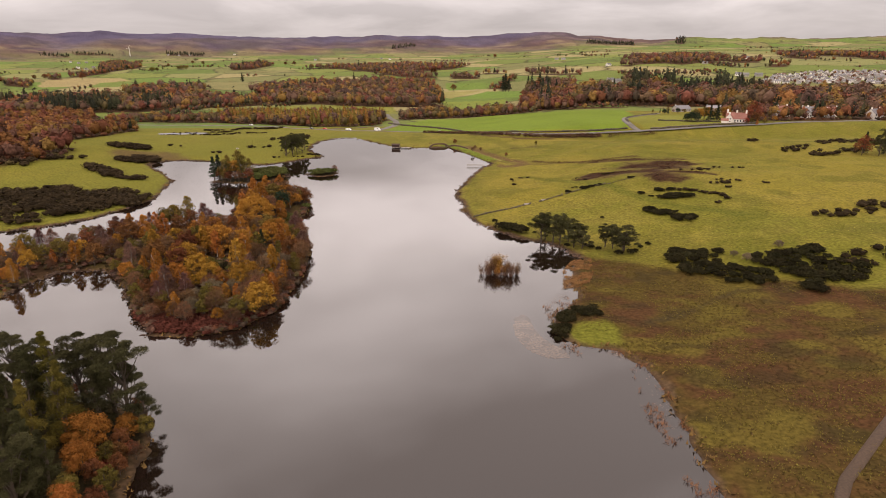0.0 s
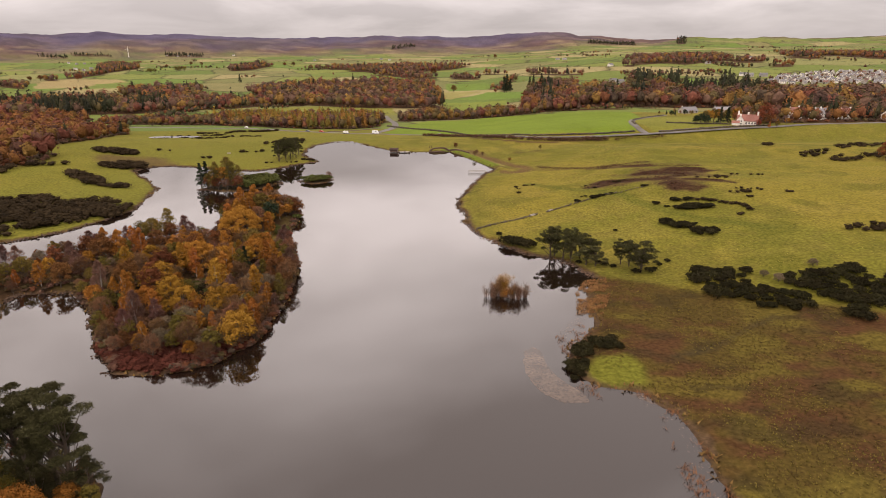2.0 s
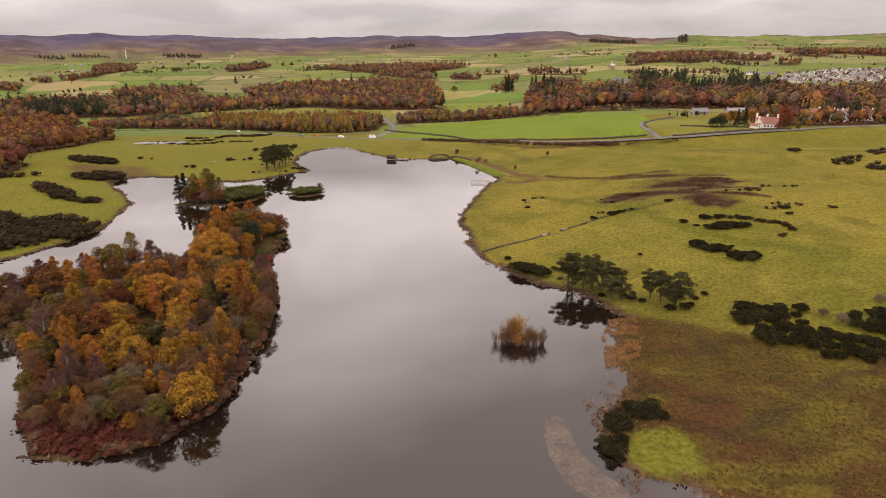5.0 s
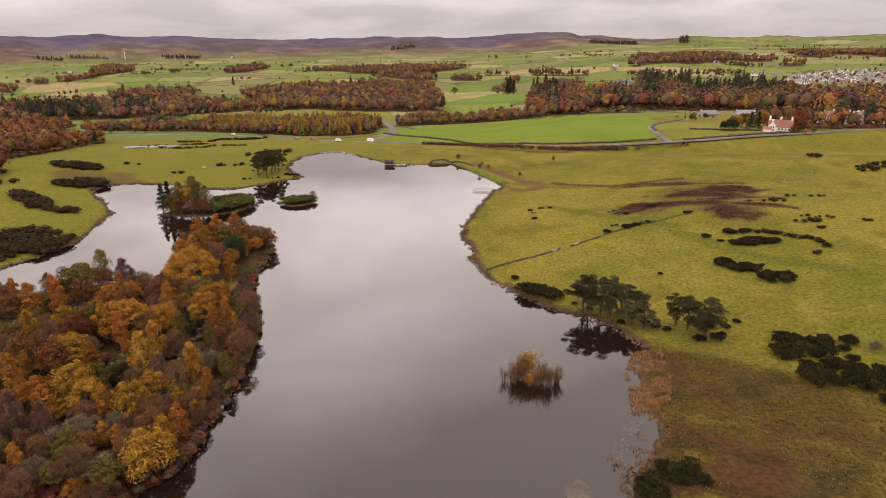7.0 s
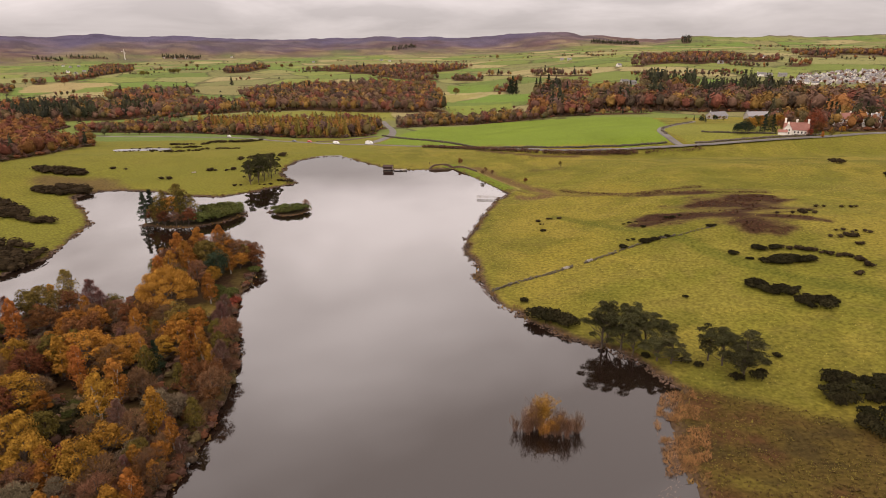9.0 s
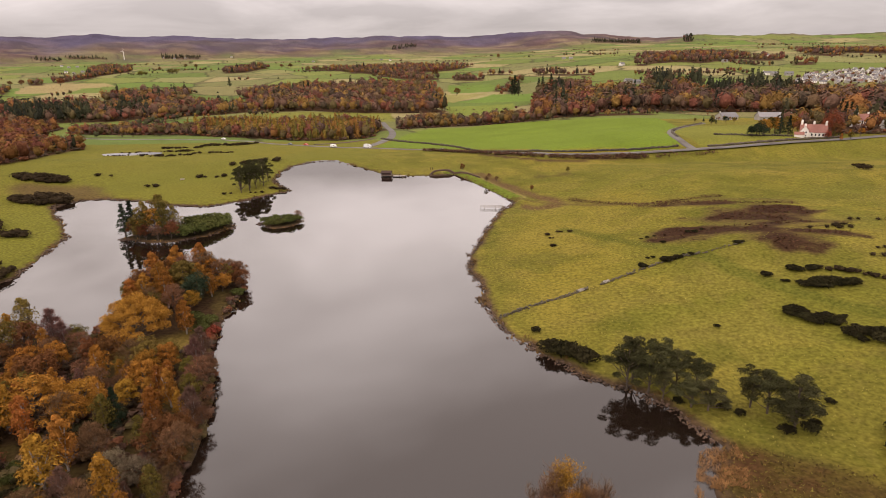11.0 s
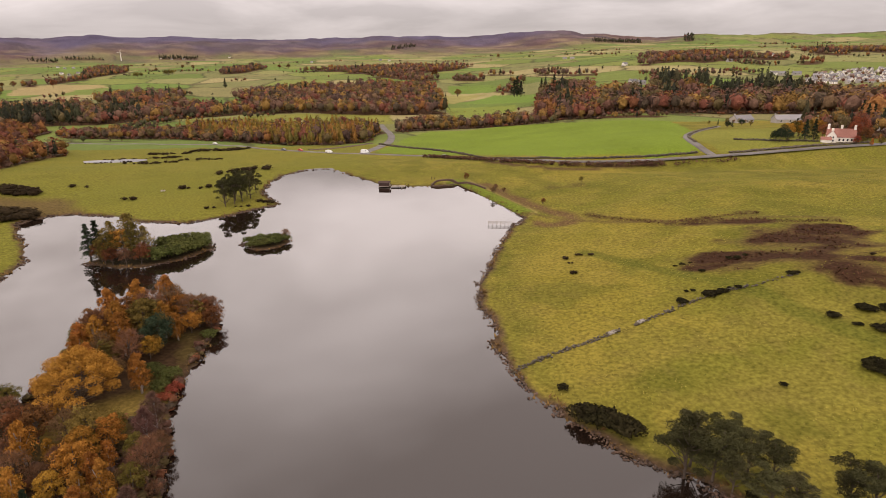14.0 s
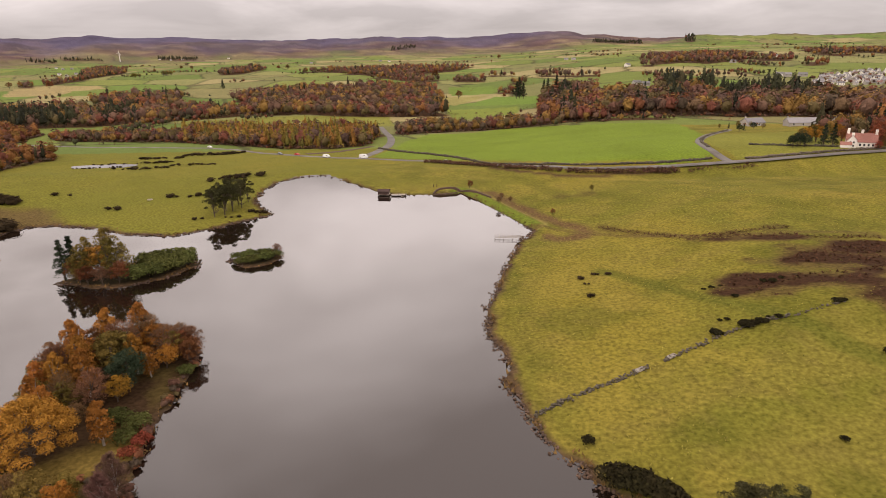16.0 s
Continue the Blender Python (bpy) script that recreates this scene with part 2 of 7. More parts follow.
def vnoise(x, y, k=0):
    """Smooth noise of 0 to 1 on a unit lattice."""
    i, j = np.floor(x), np.floor(y)
    u, v = x - i, y - j
    u, v = u * u * (3 - 2 * u), v * v * (3 - 2 * v)
    a, b = lattice(i, j, k), lattice(i + 1, j, k)
    c, d = lattice(i, j + 1, k), lattice(i + 1, j + 1, k)
    return (a * (1 - u) + b * u) * (1 - v) + (c * (1 - u) + d * u) * v


def fnoise(x, y, k=0, octaves=3):
    total, amp, norm = 0, 1.0, 0
    for o in range(octaves):
        total = total + amp * vnoise(x * 2 ** o, y * 2 ** o, k + o * 7)
        norm, amp = norm + amp, amp * 0.5
    return total / norm


def inside_distance(poly, x, y):
    """Signed distance to a closed outline, negative inside."""
    p = np.array(poly, float)
    q = np.roll(p, -1, 0)
    best = np.full(np.shape(x), 1e9)
    inside = np.zeros(np.shape(x), bool)
    for (ax, ay), (bx, by) in zip(p, q):
        dx, dy = bx - ax, by - ay
        s = np.clip(((x - ax) * dx + (y - ay) * dy) / (dx * dx + dy * dy), 0, 1)
        best = np.minimum(best, (x - ax - s * dx) ** 2 + (y - ay - s * dy) ** 2)
        cross = (ay > y) != (by > y)
        if dy:
            inside ^= cross & (x < ax + (y - ay) * dx / dy)
    return np.where(inside, -1, 1) * np.sqrt(best)


def line_distance(line, x, y):
    p = np.array(line, float)
    best = np.full(np.shape(x), 1e9)
    for (ax, ay), (bx, by) in zip(p[:-1], p[1:]):
        dx, dy = bx - ax, by - ay
        s = np.clip(((x - ax) * dx + (y - ay) * dy) / (dx * dx + dy * dy), 0, 1)
        best = np.minimum(best, (x - ax - s * dx) ** 2 + (y - ay - s * dy) ** 2)
    return np.sqrt(best)


def shore(x, y):
    """Distance from the water's edge, positive on land."""
    wobble = 2.2 * (fnoise(x / 5, y / 5, 3) - 0.5) + 1.2 * (vnoise(x / 1.7, y / 1.7, 9) - 0.5)
    dam = line_distance([(31, 328), (8, 389)], x, y)
    s = inside_distance(LOCH + LOCH_NORTH + LOCH_WEST, x, y)
    for isle in (ISLE, ISLET):
        s = np.maximum(s, -inside_distance(isle, x, y))
    return s + wobble * smooth(2, 8, dam)


RIDGE_AT = [-0.75, -0.671, -0.586, -0.524, -0.473, -0.403, -0.308, -0.203, -0.106, -0.009, 0.070, 0.114, 0.167, 0.256, 0.336, 0.398, 0.434, 0.496, 0.594, 0.75]
RIDGE_UP = [0.0246, 0.0244, 0.0214, 0.0267, 0.0232, 0.0231, 0.0187, 0.0160, 0.0172, 0.0183, 0.0160, 0.0214, 0.0217, 0.0159, 0.0095, 0.0128, 0.0078, 0.0087, 0.0092, 0.0096]


def far_height(x, y):
    r = np.hypot(x, y) + 1e-6
    d = np.where(y > 0, np.maximum(y, 0.88 * r), 0.0)
    low = np.interp(d, [0, 405, 440, 480, 560, 800, 1000, 1300, 1700, 2000, 2600, 3000, 3900], [1, 1, 0.5, -3, -9, -26, -27, -22, -8, -3, 8, 14, 24])
    high = np.interp(d, [0, 400, 480, 560, 700, 870, 1000, 1300, 1700, 2500, 3200, 3900], [9, 9, 8, 3, -4, -6, 3, 16, 30, 44, 54, 62])
    w = smooth(0.0, 0.31, x / np.maximum(d, 200)) * smooth(330, 420, d)
    z = low * (1 - w) + high * w
    z = z + smooth(900, 2500, r) * 14 * (fnoise(x / 420, y / 330, 11) - 0.5)
    slope = np.interp(x / np.maximum(y, 1), RIDGE_AT, RIDGE_UP)
    bearing = x / np.maximum(y, 1)
    top = 60 + 4720 * slope + 16 * (fnoise(bearing * 45, bearing * 0 + 3, 8, 4) - 0.5)
    up = smooth(3500, 4700, r)
    hills = z + (top - z) * up ** 1.5 + 95 * (fnoise(x / 420, y / 420, 5, 5) - 0.5) * up * (1 - smooth(4450, 4680, r))
    return np.where(r > 3500, hills - smooth(4700, 5000, r) * 60, z)


def ground_height(x, y):
    x, y = np.asarray(x, float), np.asarray(y, float)
    s = shore(x, y)
    lip = 0.35 * smooth(0, 1.6, s) + 0.5 * smooth(1.5, 12, s)
    bed = -0.5 * smooth(0, 3, -s) - 2.0 * smooth(2, 25, -s)
    east = smooth(0, 25, x) * (1 - smooth(330, 420, y))
    marsh = 1 - smooth(150, 185, y + 0.2 * (x - 45))
    hill = 8.0 * (smooth(8, 85, s) * (1 - marsh) + smooth(25, 130, s) * marsh) * east
    rough = 1.1 * (fnoise(x / 38, y / 38, 2) - 0.5) * smooth(4, 40, s) + 0.35 * (fnoise(x / 7, y / 7, 4) - 0.5) * smooth(2, 10, s)
    mound = 2.2 * np.exp(-(((x - 105) / 38) ** 2 + ((y - 245) / 16) ** 2)) + 1.6 * np.exp(-(((x - 140) / 60) ** 2 + ((y - 330) / 20) ** 2))
    west = 5 * smooth(150, 230, -x) * smooth(120, 200, y) * (1 - smooth(380, 480, y))
    far = far_height(x, y) - 1
    dam = line_distance([(31, 328), (8, 389), (2, 391)], x, y)
    bank = 1.0 * (1 - smooth(3.0, 8, dam)) * smooth(0, 3, s)
    z = lip + (hill + rough + mound * east + west + bank) + np.where(y > 400, far * smooth(400, 440, y), 0)
    return np.where(s > 0, z, bed)

# ---- mesh helpers ----
def mesh_object(name, verts, faces, mat, parent=None, label="", tint=None, smooth_shade=False):
    me = bpy.data.meshes.new(name)
    verts = np.asarray(verts, np.float32)
    if isinstance(faces, np.ndarray):
        n, k = faces.shape
        me.vertices.add(len(verts))
        me.vertices.foreach_set("co", verts.ravel())
        me.loops.add(n * k)
        me.loops.foreach_set("vertex_index", faces.ravel().astype(np.int32))
        me.polygons.add(n)
        me.polygons.foreach_set("loop_start", np.arange(0, n * k, k, dtype=np.int32))
        me.update(calc_edges=True)
    else:
        me.from_pydata([tuple(v) for v in verts], [], faces)
    if tint is not None:
        layer = me.attributes.new("tint", "FLOAT_COLOR", "POINT")
        layer.data.foreach_set("color", np.concatenate([tint, np.ones((len(tint), 1))], 1).astype(np.float32).ravel())
    if smooth_shade:
        me.polygons.foreach_set("use_smooth", np.ones(len(me.polygons), bool))
    me.materials.append(mat)
    ob = new(name, me)
    if parent:
        ob.parent = parent
    if label:
        ob["label"] = label
    return ob


def part(name, bm, mat, parent=None, label=""):
    me = bpy.data.meshes.new(name)
    bm.to_mesh(me)
    bm.free()
    me.materials.append(mat)
    ob = new(name, me)
    if parent:
        ob.parent = parent
    if label:
        ob["label"] = label
    return ob


# ---- ground: one sheet, fine near the loch, out to the hills ----
FIELD = [(-44, 525), (-29, 669), (-10, 759), (72, 764), (159, 665), (188, 610), (168, 517), (141, 466), (136, 428), (114, 421), (62, 434), (23, 485), (-29, 514)]
PADDOCK = [(146, 425), (145, 470), (172, 512), (230, 520), (215, 470), (202, 432)]
BOGS = [(100, 268, 18, 11), (80, 254, 14, 7), (94, 239, 7, 5), (88, 290, 12, 3), (105, 245, 8, 2.5), (70, 262, 8, 4), (110, 277, 11, 7)]
BOG_STREAKS = [[(53.4, 324), (64.4, 309), (72.4, 299), (83.4, 298), (99.4, 299)], [(72.4, 299), (83.4, 295), (98.4, 288), (118.4, 286)], [(96.4, 241), (104.4, 244), (114.4, 245)], [(47.4, 371), (54.4, 370), (61.4, 370)], [(154.4, 388), (159.4, 385)]]
MAIN_ROAD = [(-700, 900), (-440, 742), (-315, 670), (-231, 649), (-173, 621), (-111, 553), (-67, 527), (-28, 502), (6, 480), (35, 441), (61, 424), (87, 419), (114, 418), (140, 421), (172, 424), (201, 428), (260, 436), (330, 450)]
SIDE_ROAD = [(-51, 522), (-46, 565), (-40, 640), (-51, 760), (-70, 860)]
LANE = [(141, 421), (138, 430), (139, 448), (145, 471), (166, 508), (199, 548)]
FAR_FIELDS = [
    ((0.34, 0.27, 0.12), [(-897, 1415), (-998, 1613), (-964, 1696), (-824, 1664), (-769, 1589), (-805, 1443)]),
    ((0.17, 0.22, 0.05), [(-789, 1415), (-820, 1538), (-769, 1589), (-697, 1436)]),
    ((0.15, 0.22, 0.04), [(21, 1455), (111, 1409), (128, 1236), (24, 1284)]),
    ((0.30, 0.27, 0.09), [(2, 1268), (90, 1221), (25, 1108), (11, 1137)]),
    ((0.15, 0.23, 0.04), [(34, 1102), (98, 1184), (199, 1040), (140, 998)]),
    ((0.20, 0.24, 0.045), [(10, 1063), (112, 1003), (101, 916), (20, 914)]),
    ((0.22, 0.22, 0.045), [(-348, 963), (-210, 1017), (-70, 991), (-53, 864), (-98, 869), (-182, 925), (-325, 913)]),
]
WOODS = {
    "copse_a": [(-2063, 3332), (-1928, 3350), (-1881, 3276), (-2020, 3268)],
    "copse_b": [(-1939, 3427), (-1782, 3490), (-1720, 3436), (-1901, 3376)],
    "copse_c": [(-1532, 3631), (-1333, 3677), (-1290, 3556), (-1489, 3527)],
    "copse_d": [(-981, 1701), (-974, 1849), (-1023, 2073), (-1032, 2236), (-1245, 2675), (-1423, 2800), (-1323, 2497), (-1044, 1974), (-1025, 1766)],
    "copse_e": [(-657, 2032), (-598, 2082), (-615, 2412), (-702, 2594), (-754, 2339)],
    "copse_f": [(-1003, 1632), (-957, 1625), (-1018, 1726), (-1049, 1712)],
    "copse_g": [(-280, 4070), (-139, 4134), (-119, 4071), (-269, 3959)],
    "copse_h": [(957, 4031), (1259, 4035), (1185, 3794), (922, 3879)],
    "copse_i": [(1559, 4135), (1588, 4052), (1451, 3694), (1414, 3741)],
    "copse_j": [(-991, 1446), (-886, 1380), (-948, 1478), (-1080, 1574)],
    "copse_k": [(36, 1564), (106, 1507), (112, 1589), (39, 1659)],
    "copse_l": [(100, 1232), (135, 1180), (141, 1227), (104, 1280)],
    "copse_m": [(141, 1373), (170, 1333), (178, 1396), (149, 1446)],
    "copse_n": [(209, 1461), (288, 1245), (300, 1291), (218, 1524)],
    "copse_o": [(124, 1652), (179, 1580), (184, 1622), (128, 1712)],
    "rise_a": [(756, 1644), (853, 1646), (774, 1494), (694, 1487)],
    "rise_b": [(763, 1450), (813, 1429), (754, 1330), (701, 1335)],
    "rise_c": [(1201, 2235), (1242, 2190), (1264, 2016), (954, 1557), (910, 1572), (962, 1788)],
    "rise_d": [(1293, 2063), (1366, 1994), (1271, 1709), (1071, 1516), (1034, 1638)],
    "garden": [(226, 448), (262, 443), (362, 452), (450, 480), (470, 575), (330, 590), (300, 545), (242, 530), (230, 490)],
    "west": [(-1000, 1000), (-710, 1016), (-515, 880), (-449, 832), (-400, 700), (-262, 520), (-217, 367), (-201, 325), (-235, 287), (-330, 230), (-420, 330), (-700, 600)],
    "belt_west": [(-773, 1097), (-687, 1136), (-619, 1169), (-564, 1158), (-443, 918), (-540, 901), (-623, 891)],
    "belt": [(-642, 1314), (-656, 1376), (-500, 1353), (-416, 1145), (-346, 1091), (-240, 1116), (-211, 1024), (-359, 991), (-446, 925)],
    "belt_east": [(-387, 1360), (-308, 1437), (-270, 1480), (-93, 1479), (-16, 1453), (13, 1291), (-8, 1140), (1, 978), (-62, 991), (-112, 987), (-204, 1031), (-238, 1116), (-335, 1183)],
    "larch": [(-303, 845), (-238, 875), (-155, 865), (-94, 841), (-52, 753), (-61, 629), (-83, 600), (-123, 612), (-185, 682), (-258, 740)],
    "verge": [(-443, 812), (-377, 829), (-293, 817), (-205, 710), (-132, 640), (-123, 610), (-249, 710), (-325, 735), (-392, 755)],
    "strip": [(-439, 2181), (-306, 2050), (-197, 1858), (-102, 1634), (-38, 1592), (-11, 1660), (-51, 1811), (106, 2138), (-65, 2310), (-344, 2300)],
    "east": [(128, 915), (166, 1052), (208, 1084), (233, 968), (254, 929), (313, 1016), (387, 1007), (370, 946), (483, 934), (497, 890), (573, 831), (599, 777), (360, 491), (340, 540), (296, 554), (335, 627), (304, 668), (171, 746), (127, 815)],
    "row": [(-48, 836), (-10, 855), (54, 838), (101, 825), (148, 787), (170, 771), (154, 701), (138, 734), (79, 750), (17, 792), (-44, 761)],
    "hedge": [(163, 745), (220, 689), (197, 656), (152, 715)],
    "ridge": [(496, 1680), (547, 1738), (657, 1793), (842, 1895), (672, 1495), (589, 1448), (537, 1474), (424, 1397)],
}


def wood_depth(key, x, y):
    """Distance to the ragged edge of a wood, negative inside."""
    far = {"belt": 30, "belt_west": 30, "belt_east": 40, "east": 40, "west": 40, "strip": 60, "ridge": 60, "rise_c": 120, "rise_d": 90}.get(key, 12)
    return inside_distance(WOODS[key], x, y) + far * (fnoise(x / 70, y / 70, 15) - 0.5) * 1.5


def cells(x, y, size_x=150.0, size_y=190.0):
    """Fields: the nearest seed of a jittered lattice, a number for each field, and how near its edge is."""
    u, v = x / size_x + 0.35 * y / size_y, y / size_y
    i, j = np.floor(u), np.floor(v)
    d1 = np.full(np.shape(x), 9.0)
    d2 = np.full(np.shape(x), 9.0)
    ident = np.zeros(np.shape(x))
    for a in (-1, 0, 1):
        for b in (-1, 0, 1):
            px, py = i + a + 0.15 + 0.7 * lattice(i + a, j + b, 1), j + b + 0.15 + 0.7 * lattice(i + a, j + b, 2)
            d = np.maximum(abs(u - px), abs(v - py)) + 0.3 * np.minimum(abs(u - px), abs(v - py))
            nearer = d < d1
            d2 = np.where(nearer, d1, np.minimum(d2, d))
            d1 = np.where(nearer, d, d1)
            ident = np.where(nearer, lattice(i + a, j + b, 5), ident)
    return ident, (d2 - d1) * 0.5 * size_x


def blend(base, colour, w):
    return base + (np.array(colour) - base) * np.clip(w, 0, 1)[..., None]


def ground_tint(x, y):
    s = shore(x, y)
    n1, n2, n3 = fnoise(x / 26, y / 26, 21), fnoise(x / 6, y / 6, 22), fnoise(x / 70, y / 70, 23)
    c = np.zeros((*np.shape(x), 3)) + np.array((0.272, 0.224, 0.034))
    c = blend(c, (0.20, 0.188, 0.028), smooth(0.42, 0.62, n3))
    c = blend(c, (0.165, 0.16, 0.026), 0.8 * (1 - smooth(3, 22, s + 14 * (n1 - 0.5))) * smooth(0, 20, x))
    c = blend(c, (0.30, 0.235, 0.05), 0.35 * smooth(0.48, 0.66, fnoise((x + 0.4 * y) / 24, (y - 0.4 * x) / 9, 37, 4)))
    c = blend(c, (0.33, 0.262, 0.045), 0.5 * smooth(0.5, 0.75, n2) * smooth(0.35, 0.6, n1))
    c = blend(c, (0.14, 0.14, 0.02), 0.6 * smooth(0.54, 0.7, fnoise(x / 14, y / 14, 31)))
    c = blend(c, (0.19, 0.145, 0.04), 0.25 * smooth(0.6, 0.72, fnoise(x / 3.2, y / 2.8, 33)))
    c = blend(c, (0.31, 0.265, 0.042), 0.15 * smooth(0.58, 0.72, fnoise(x / 4.5, y / 4.0, 34)))
    c = blend(c, (0.205, 0.20, 0.03), 0.7 * smooth(20, 60, -x) * (0.5 + n1))
    c = c * 0.84
    # marsh by the near east shore
    edge = y + 0.55 * (x - 45) + 8 * (n1 - 0.5)
    marsh = (1 - smooth(167, 174, edge)) * smooth(-5, 5, x)
    m = blend(np.zeros_like(c) + np.array((0.105, 0.073, 0.018)), (0.098, 0.048, 0.02), smooth(0.4, 0.6, 0.6 * fnoise(x / 19, y / 9, 41) + 0.4 * fnoise(x / 5, y / 3, 43)))
    m = blend(m, (0.145, 0.112, 0.022), 0.85 * smooth(0.52, 0.66, fnoise(x / 13, y / 7, 42)))
    m = blend(m, (0.05, 0.036, 0.015), 0.6 * smooth(0.56, 0.68, fnoise(x / 8, y / 3.5, 44)))
    c = blend(c, m * 0.9, marsh)
    c = blend(c, (0.06, 0.045, 0.02), 0.7 * (1 - smooth(0.3, 1.3, line_distance([(48, 124), (57, 127), (66, 134), (77, 141)], x, y) + 1.2 * (n2 - 0.5))))
    lawn = inside_distance([(27.8, 117), (32, 125), (38.5, 125.5), (41, 121), (39.7, 114), (34, 112), (30, 113)], x, y)
    c = blend(c, (0.15, 0.15, 0.021), 1 - smooth(-1.5, 1.0, lawn + 1.5 * (n2 - 0.5)))
    # dark boggy patch
    streaky = fnoise((x + 0.4 * y) / 15, (y - 0.3 * x) / 7, 36, 4)
    for bx, by, wide, deep in BOGS:
        u, v = (x - bx) * 0.95 - (y - by) * 0.3, (x - bx) * 0.3 + (y - by) * 0.95
        near = 1.25 - np.sqrt((u / wide) ** 2 + (v / deep) ** 2)
        c = blend(c, (0.11, 0.07, 0.026), 0.8 * smooth(0.0, 0.4, near + 1.6 * (streaky - 0.47)))
        c = blend(c, (0.05, 0.024, 0.013), 0.95 * smooth(0.3, 0.62, near + 2.4 * (streaky - 0.51) + 0.7 * (n2 - 0.5)))
    for streak in BOG_STREAKS:
        c = blend(c, (0.085, 0.05, 0.022), 0.6 * (1 - smooth(0.6, 3.0, line_distance(streak, x, y) + 6 * (n2 - 0.5))))
    # wooded peninsula: leaf litter, its brown darkened for the shadow gaps between trees
    isle = smooth(-36, -40, x) * (1 - smooth(255, 262, y)) * smooth(118, 121, y) * (1 - smooth(-1, 1, inside_distance(LOCH_WEST[:31] + [(-200, 140), (-200, 175)], x, y)))
    c = blend(c, (0.055, 0.032, 0.016), isle)
    c = blend(c, (0.085, 0.06, 0.02), isle * smooth(0.5, 0.7, n2))
    c = blend(c, (0.2, 0.14, 0.035), isle * (1 - smooth(2, 6, line_distance([(-64, 201), (-56, 207), (-52, 211)], x, y))))
    c = blend(c, (0.13, 0.03, 0.018), isle * (1 - smooth(133, 140, y)))
    # near west shore: shade under the tall trees painted as darker ground
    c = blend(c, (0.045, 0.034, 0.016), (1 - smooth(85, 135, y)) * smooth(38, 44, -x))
    # islands: dark ground
    islets = np.minimum(inside_distance(ISLE, x, y), inside_distance(ISLET, x, y))
    c = blend(c, (0.04, 0.032, 0.016), 1 - smooth(0.5, 2.5, islets))
    # shore strip
    c = blend(c, (0.105, 0.066, 0.036), (1 - smooth(0.5, 2.2, s + 2 * (n2 - 0.5))) * (y > 60))
    c = blend(c, (0.05, 0.035, 0.025), (s < 0) * 1.0)
    dam = line_distance([(29, 334), (8, 389)], x, y)
    c = blend(c, (0.15, 0.185, 0.025), (1 - smooth(4, 6, dam)) * (s > 0.2))
    c = blend(c, (0.27, 0.23, 0.06), (1 - smooth(0.5, 1.5, abs(dam - 6.5))) * (s > 0.2))
    heath = line_distance([(40, 322), (30, 340), (20, 362), (16, 378)], x, y)
    c = blend(c, (0.14, 0.075, 0.04), 0.8 * (1 - smooth(1, 5, abs(heath - 7) + 5 * (n2 - 0.5))) * (s > 5))
    c = blend(c, (0.12, 0.07, 0.035), 0.75 * (1 - smooth(3, 12, inside_distance([(-178, 352), (-160, 350), (-150, 346), (-165, 362), (-185, 360)], x, y) + 8 * (n2 - 0.5))))
    c = blend(c, (0.13, 0.09, 0.03), 0.7 * (1 - smooth(0.6, 2.2, line_distance([(31, 331), (60, 310), (80, 296), (120, 290)], x, y) + 2 * (n2 - 0.5))))
    c = blend(c, (0.115, 0.12, 0.018), 0.75 * (1 - smooth(1.0, 3.4, line_distance([(41.9, 282.5), (49.9, 270.5), (56.9, 257.5), (62.9, 247.5), (68.9, 238.5), (72.9, 228.5), (79.9, 217.5), (86.9, 208.5), (101.9, 193.5)], x, y) + 2 * (n2 - 0.5))))
    c = blend(c, (0.09, 0.048, 0.028), 0.9 * (1 - smooth(1.5, 3.2, line_distance([(25, 440), (38, 425), (50, 417), (60, 411), (77, 411.5), (107, 414)], x, y) + 1.5 * (n2 - 0.5))))
    # fields further out
    f, gap = cells(x, y)
    far = smooth(560, 640, y) + smooth(330, 420, np.abs(x))
    greens = np.array([(0.17, 0.21, 0.05), (0.21, 0.24, 0.06), (0.25, 0.25, 0.09), (0.34, 0.29, 0.13), (0.14, 0.19, 0.045), (0.23, 0.21, 0.085), (0.15, 0.22, 0.045), (0.20, 0.20, 0.075)])
    fc = greens[np.minimum((f * len(greens)).astype(int), len(greens) - 1)] * (0.86 + 0.26 * n1[..., None])
    fc = blend(fc, (0.07, 0.07, 0.03), 0.8 * (1 - smooth(1.5, 5.5, gap)))
    c = np.where((far > 0.5)[..., None], fc, c)
    for tone, patch in FAR_FIELDS:
        c = np.where((inside_distance(patch, x, y) < 0)[..., None], np.array(tone) * (0.88 + 0.24 * n1[..., None]), c)
    c = np.where(((inside_distance(FIELD, x, y) < 0))[..., None], np.array((0.165, 0.23, 0.026)) * (0.85 + 0.3 * n1[..., None]), c)
    c = np.where(((inside_distance(PADDOCK, x, y) < 0))[..., None], np.array((0.20, 0.20, 0.035)) * (0.85 + 0.3 * n1[..., None]), c)
    for key in WOODS:
        c = blend(c, (0.085, 0.045, 0.022), 1 - smooth(-8, 4, wood_depth(key, x, y)))
    # moor and hills
    r = np.hypot(x, y)
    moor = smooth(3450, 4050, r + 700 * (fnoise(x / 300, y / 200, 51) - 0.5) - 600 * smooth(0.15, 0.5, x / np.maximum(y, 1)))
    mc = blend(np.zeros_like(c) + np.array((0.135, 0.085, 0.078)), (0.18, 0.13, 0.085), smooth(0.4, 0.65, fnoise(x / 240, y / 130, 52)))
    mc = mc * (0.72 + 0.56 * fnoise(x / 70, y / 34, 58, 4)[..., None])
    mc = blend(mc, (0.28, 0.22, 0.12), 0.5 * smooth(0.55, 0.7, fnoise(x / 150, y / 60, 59)))
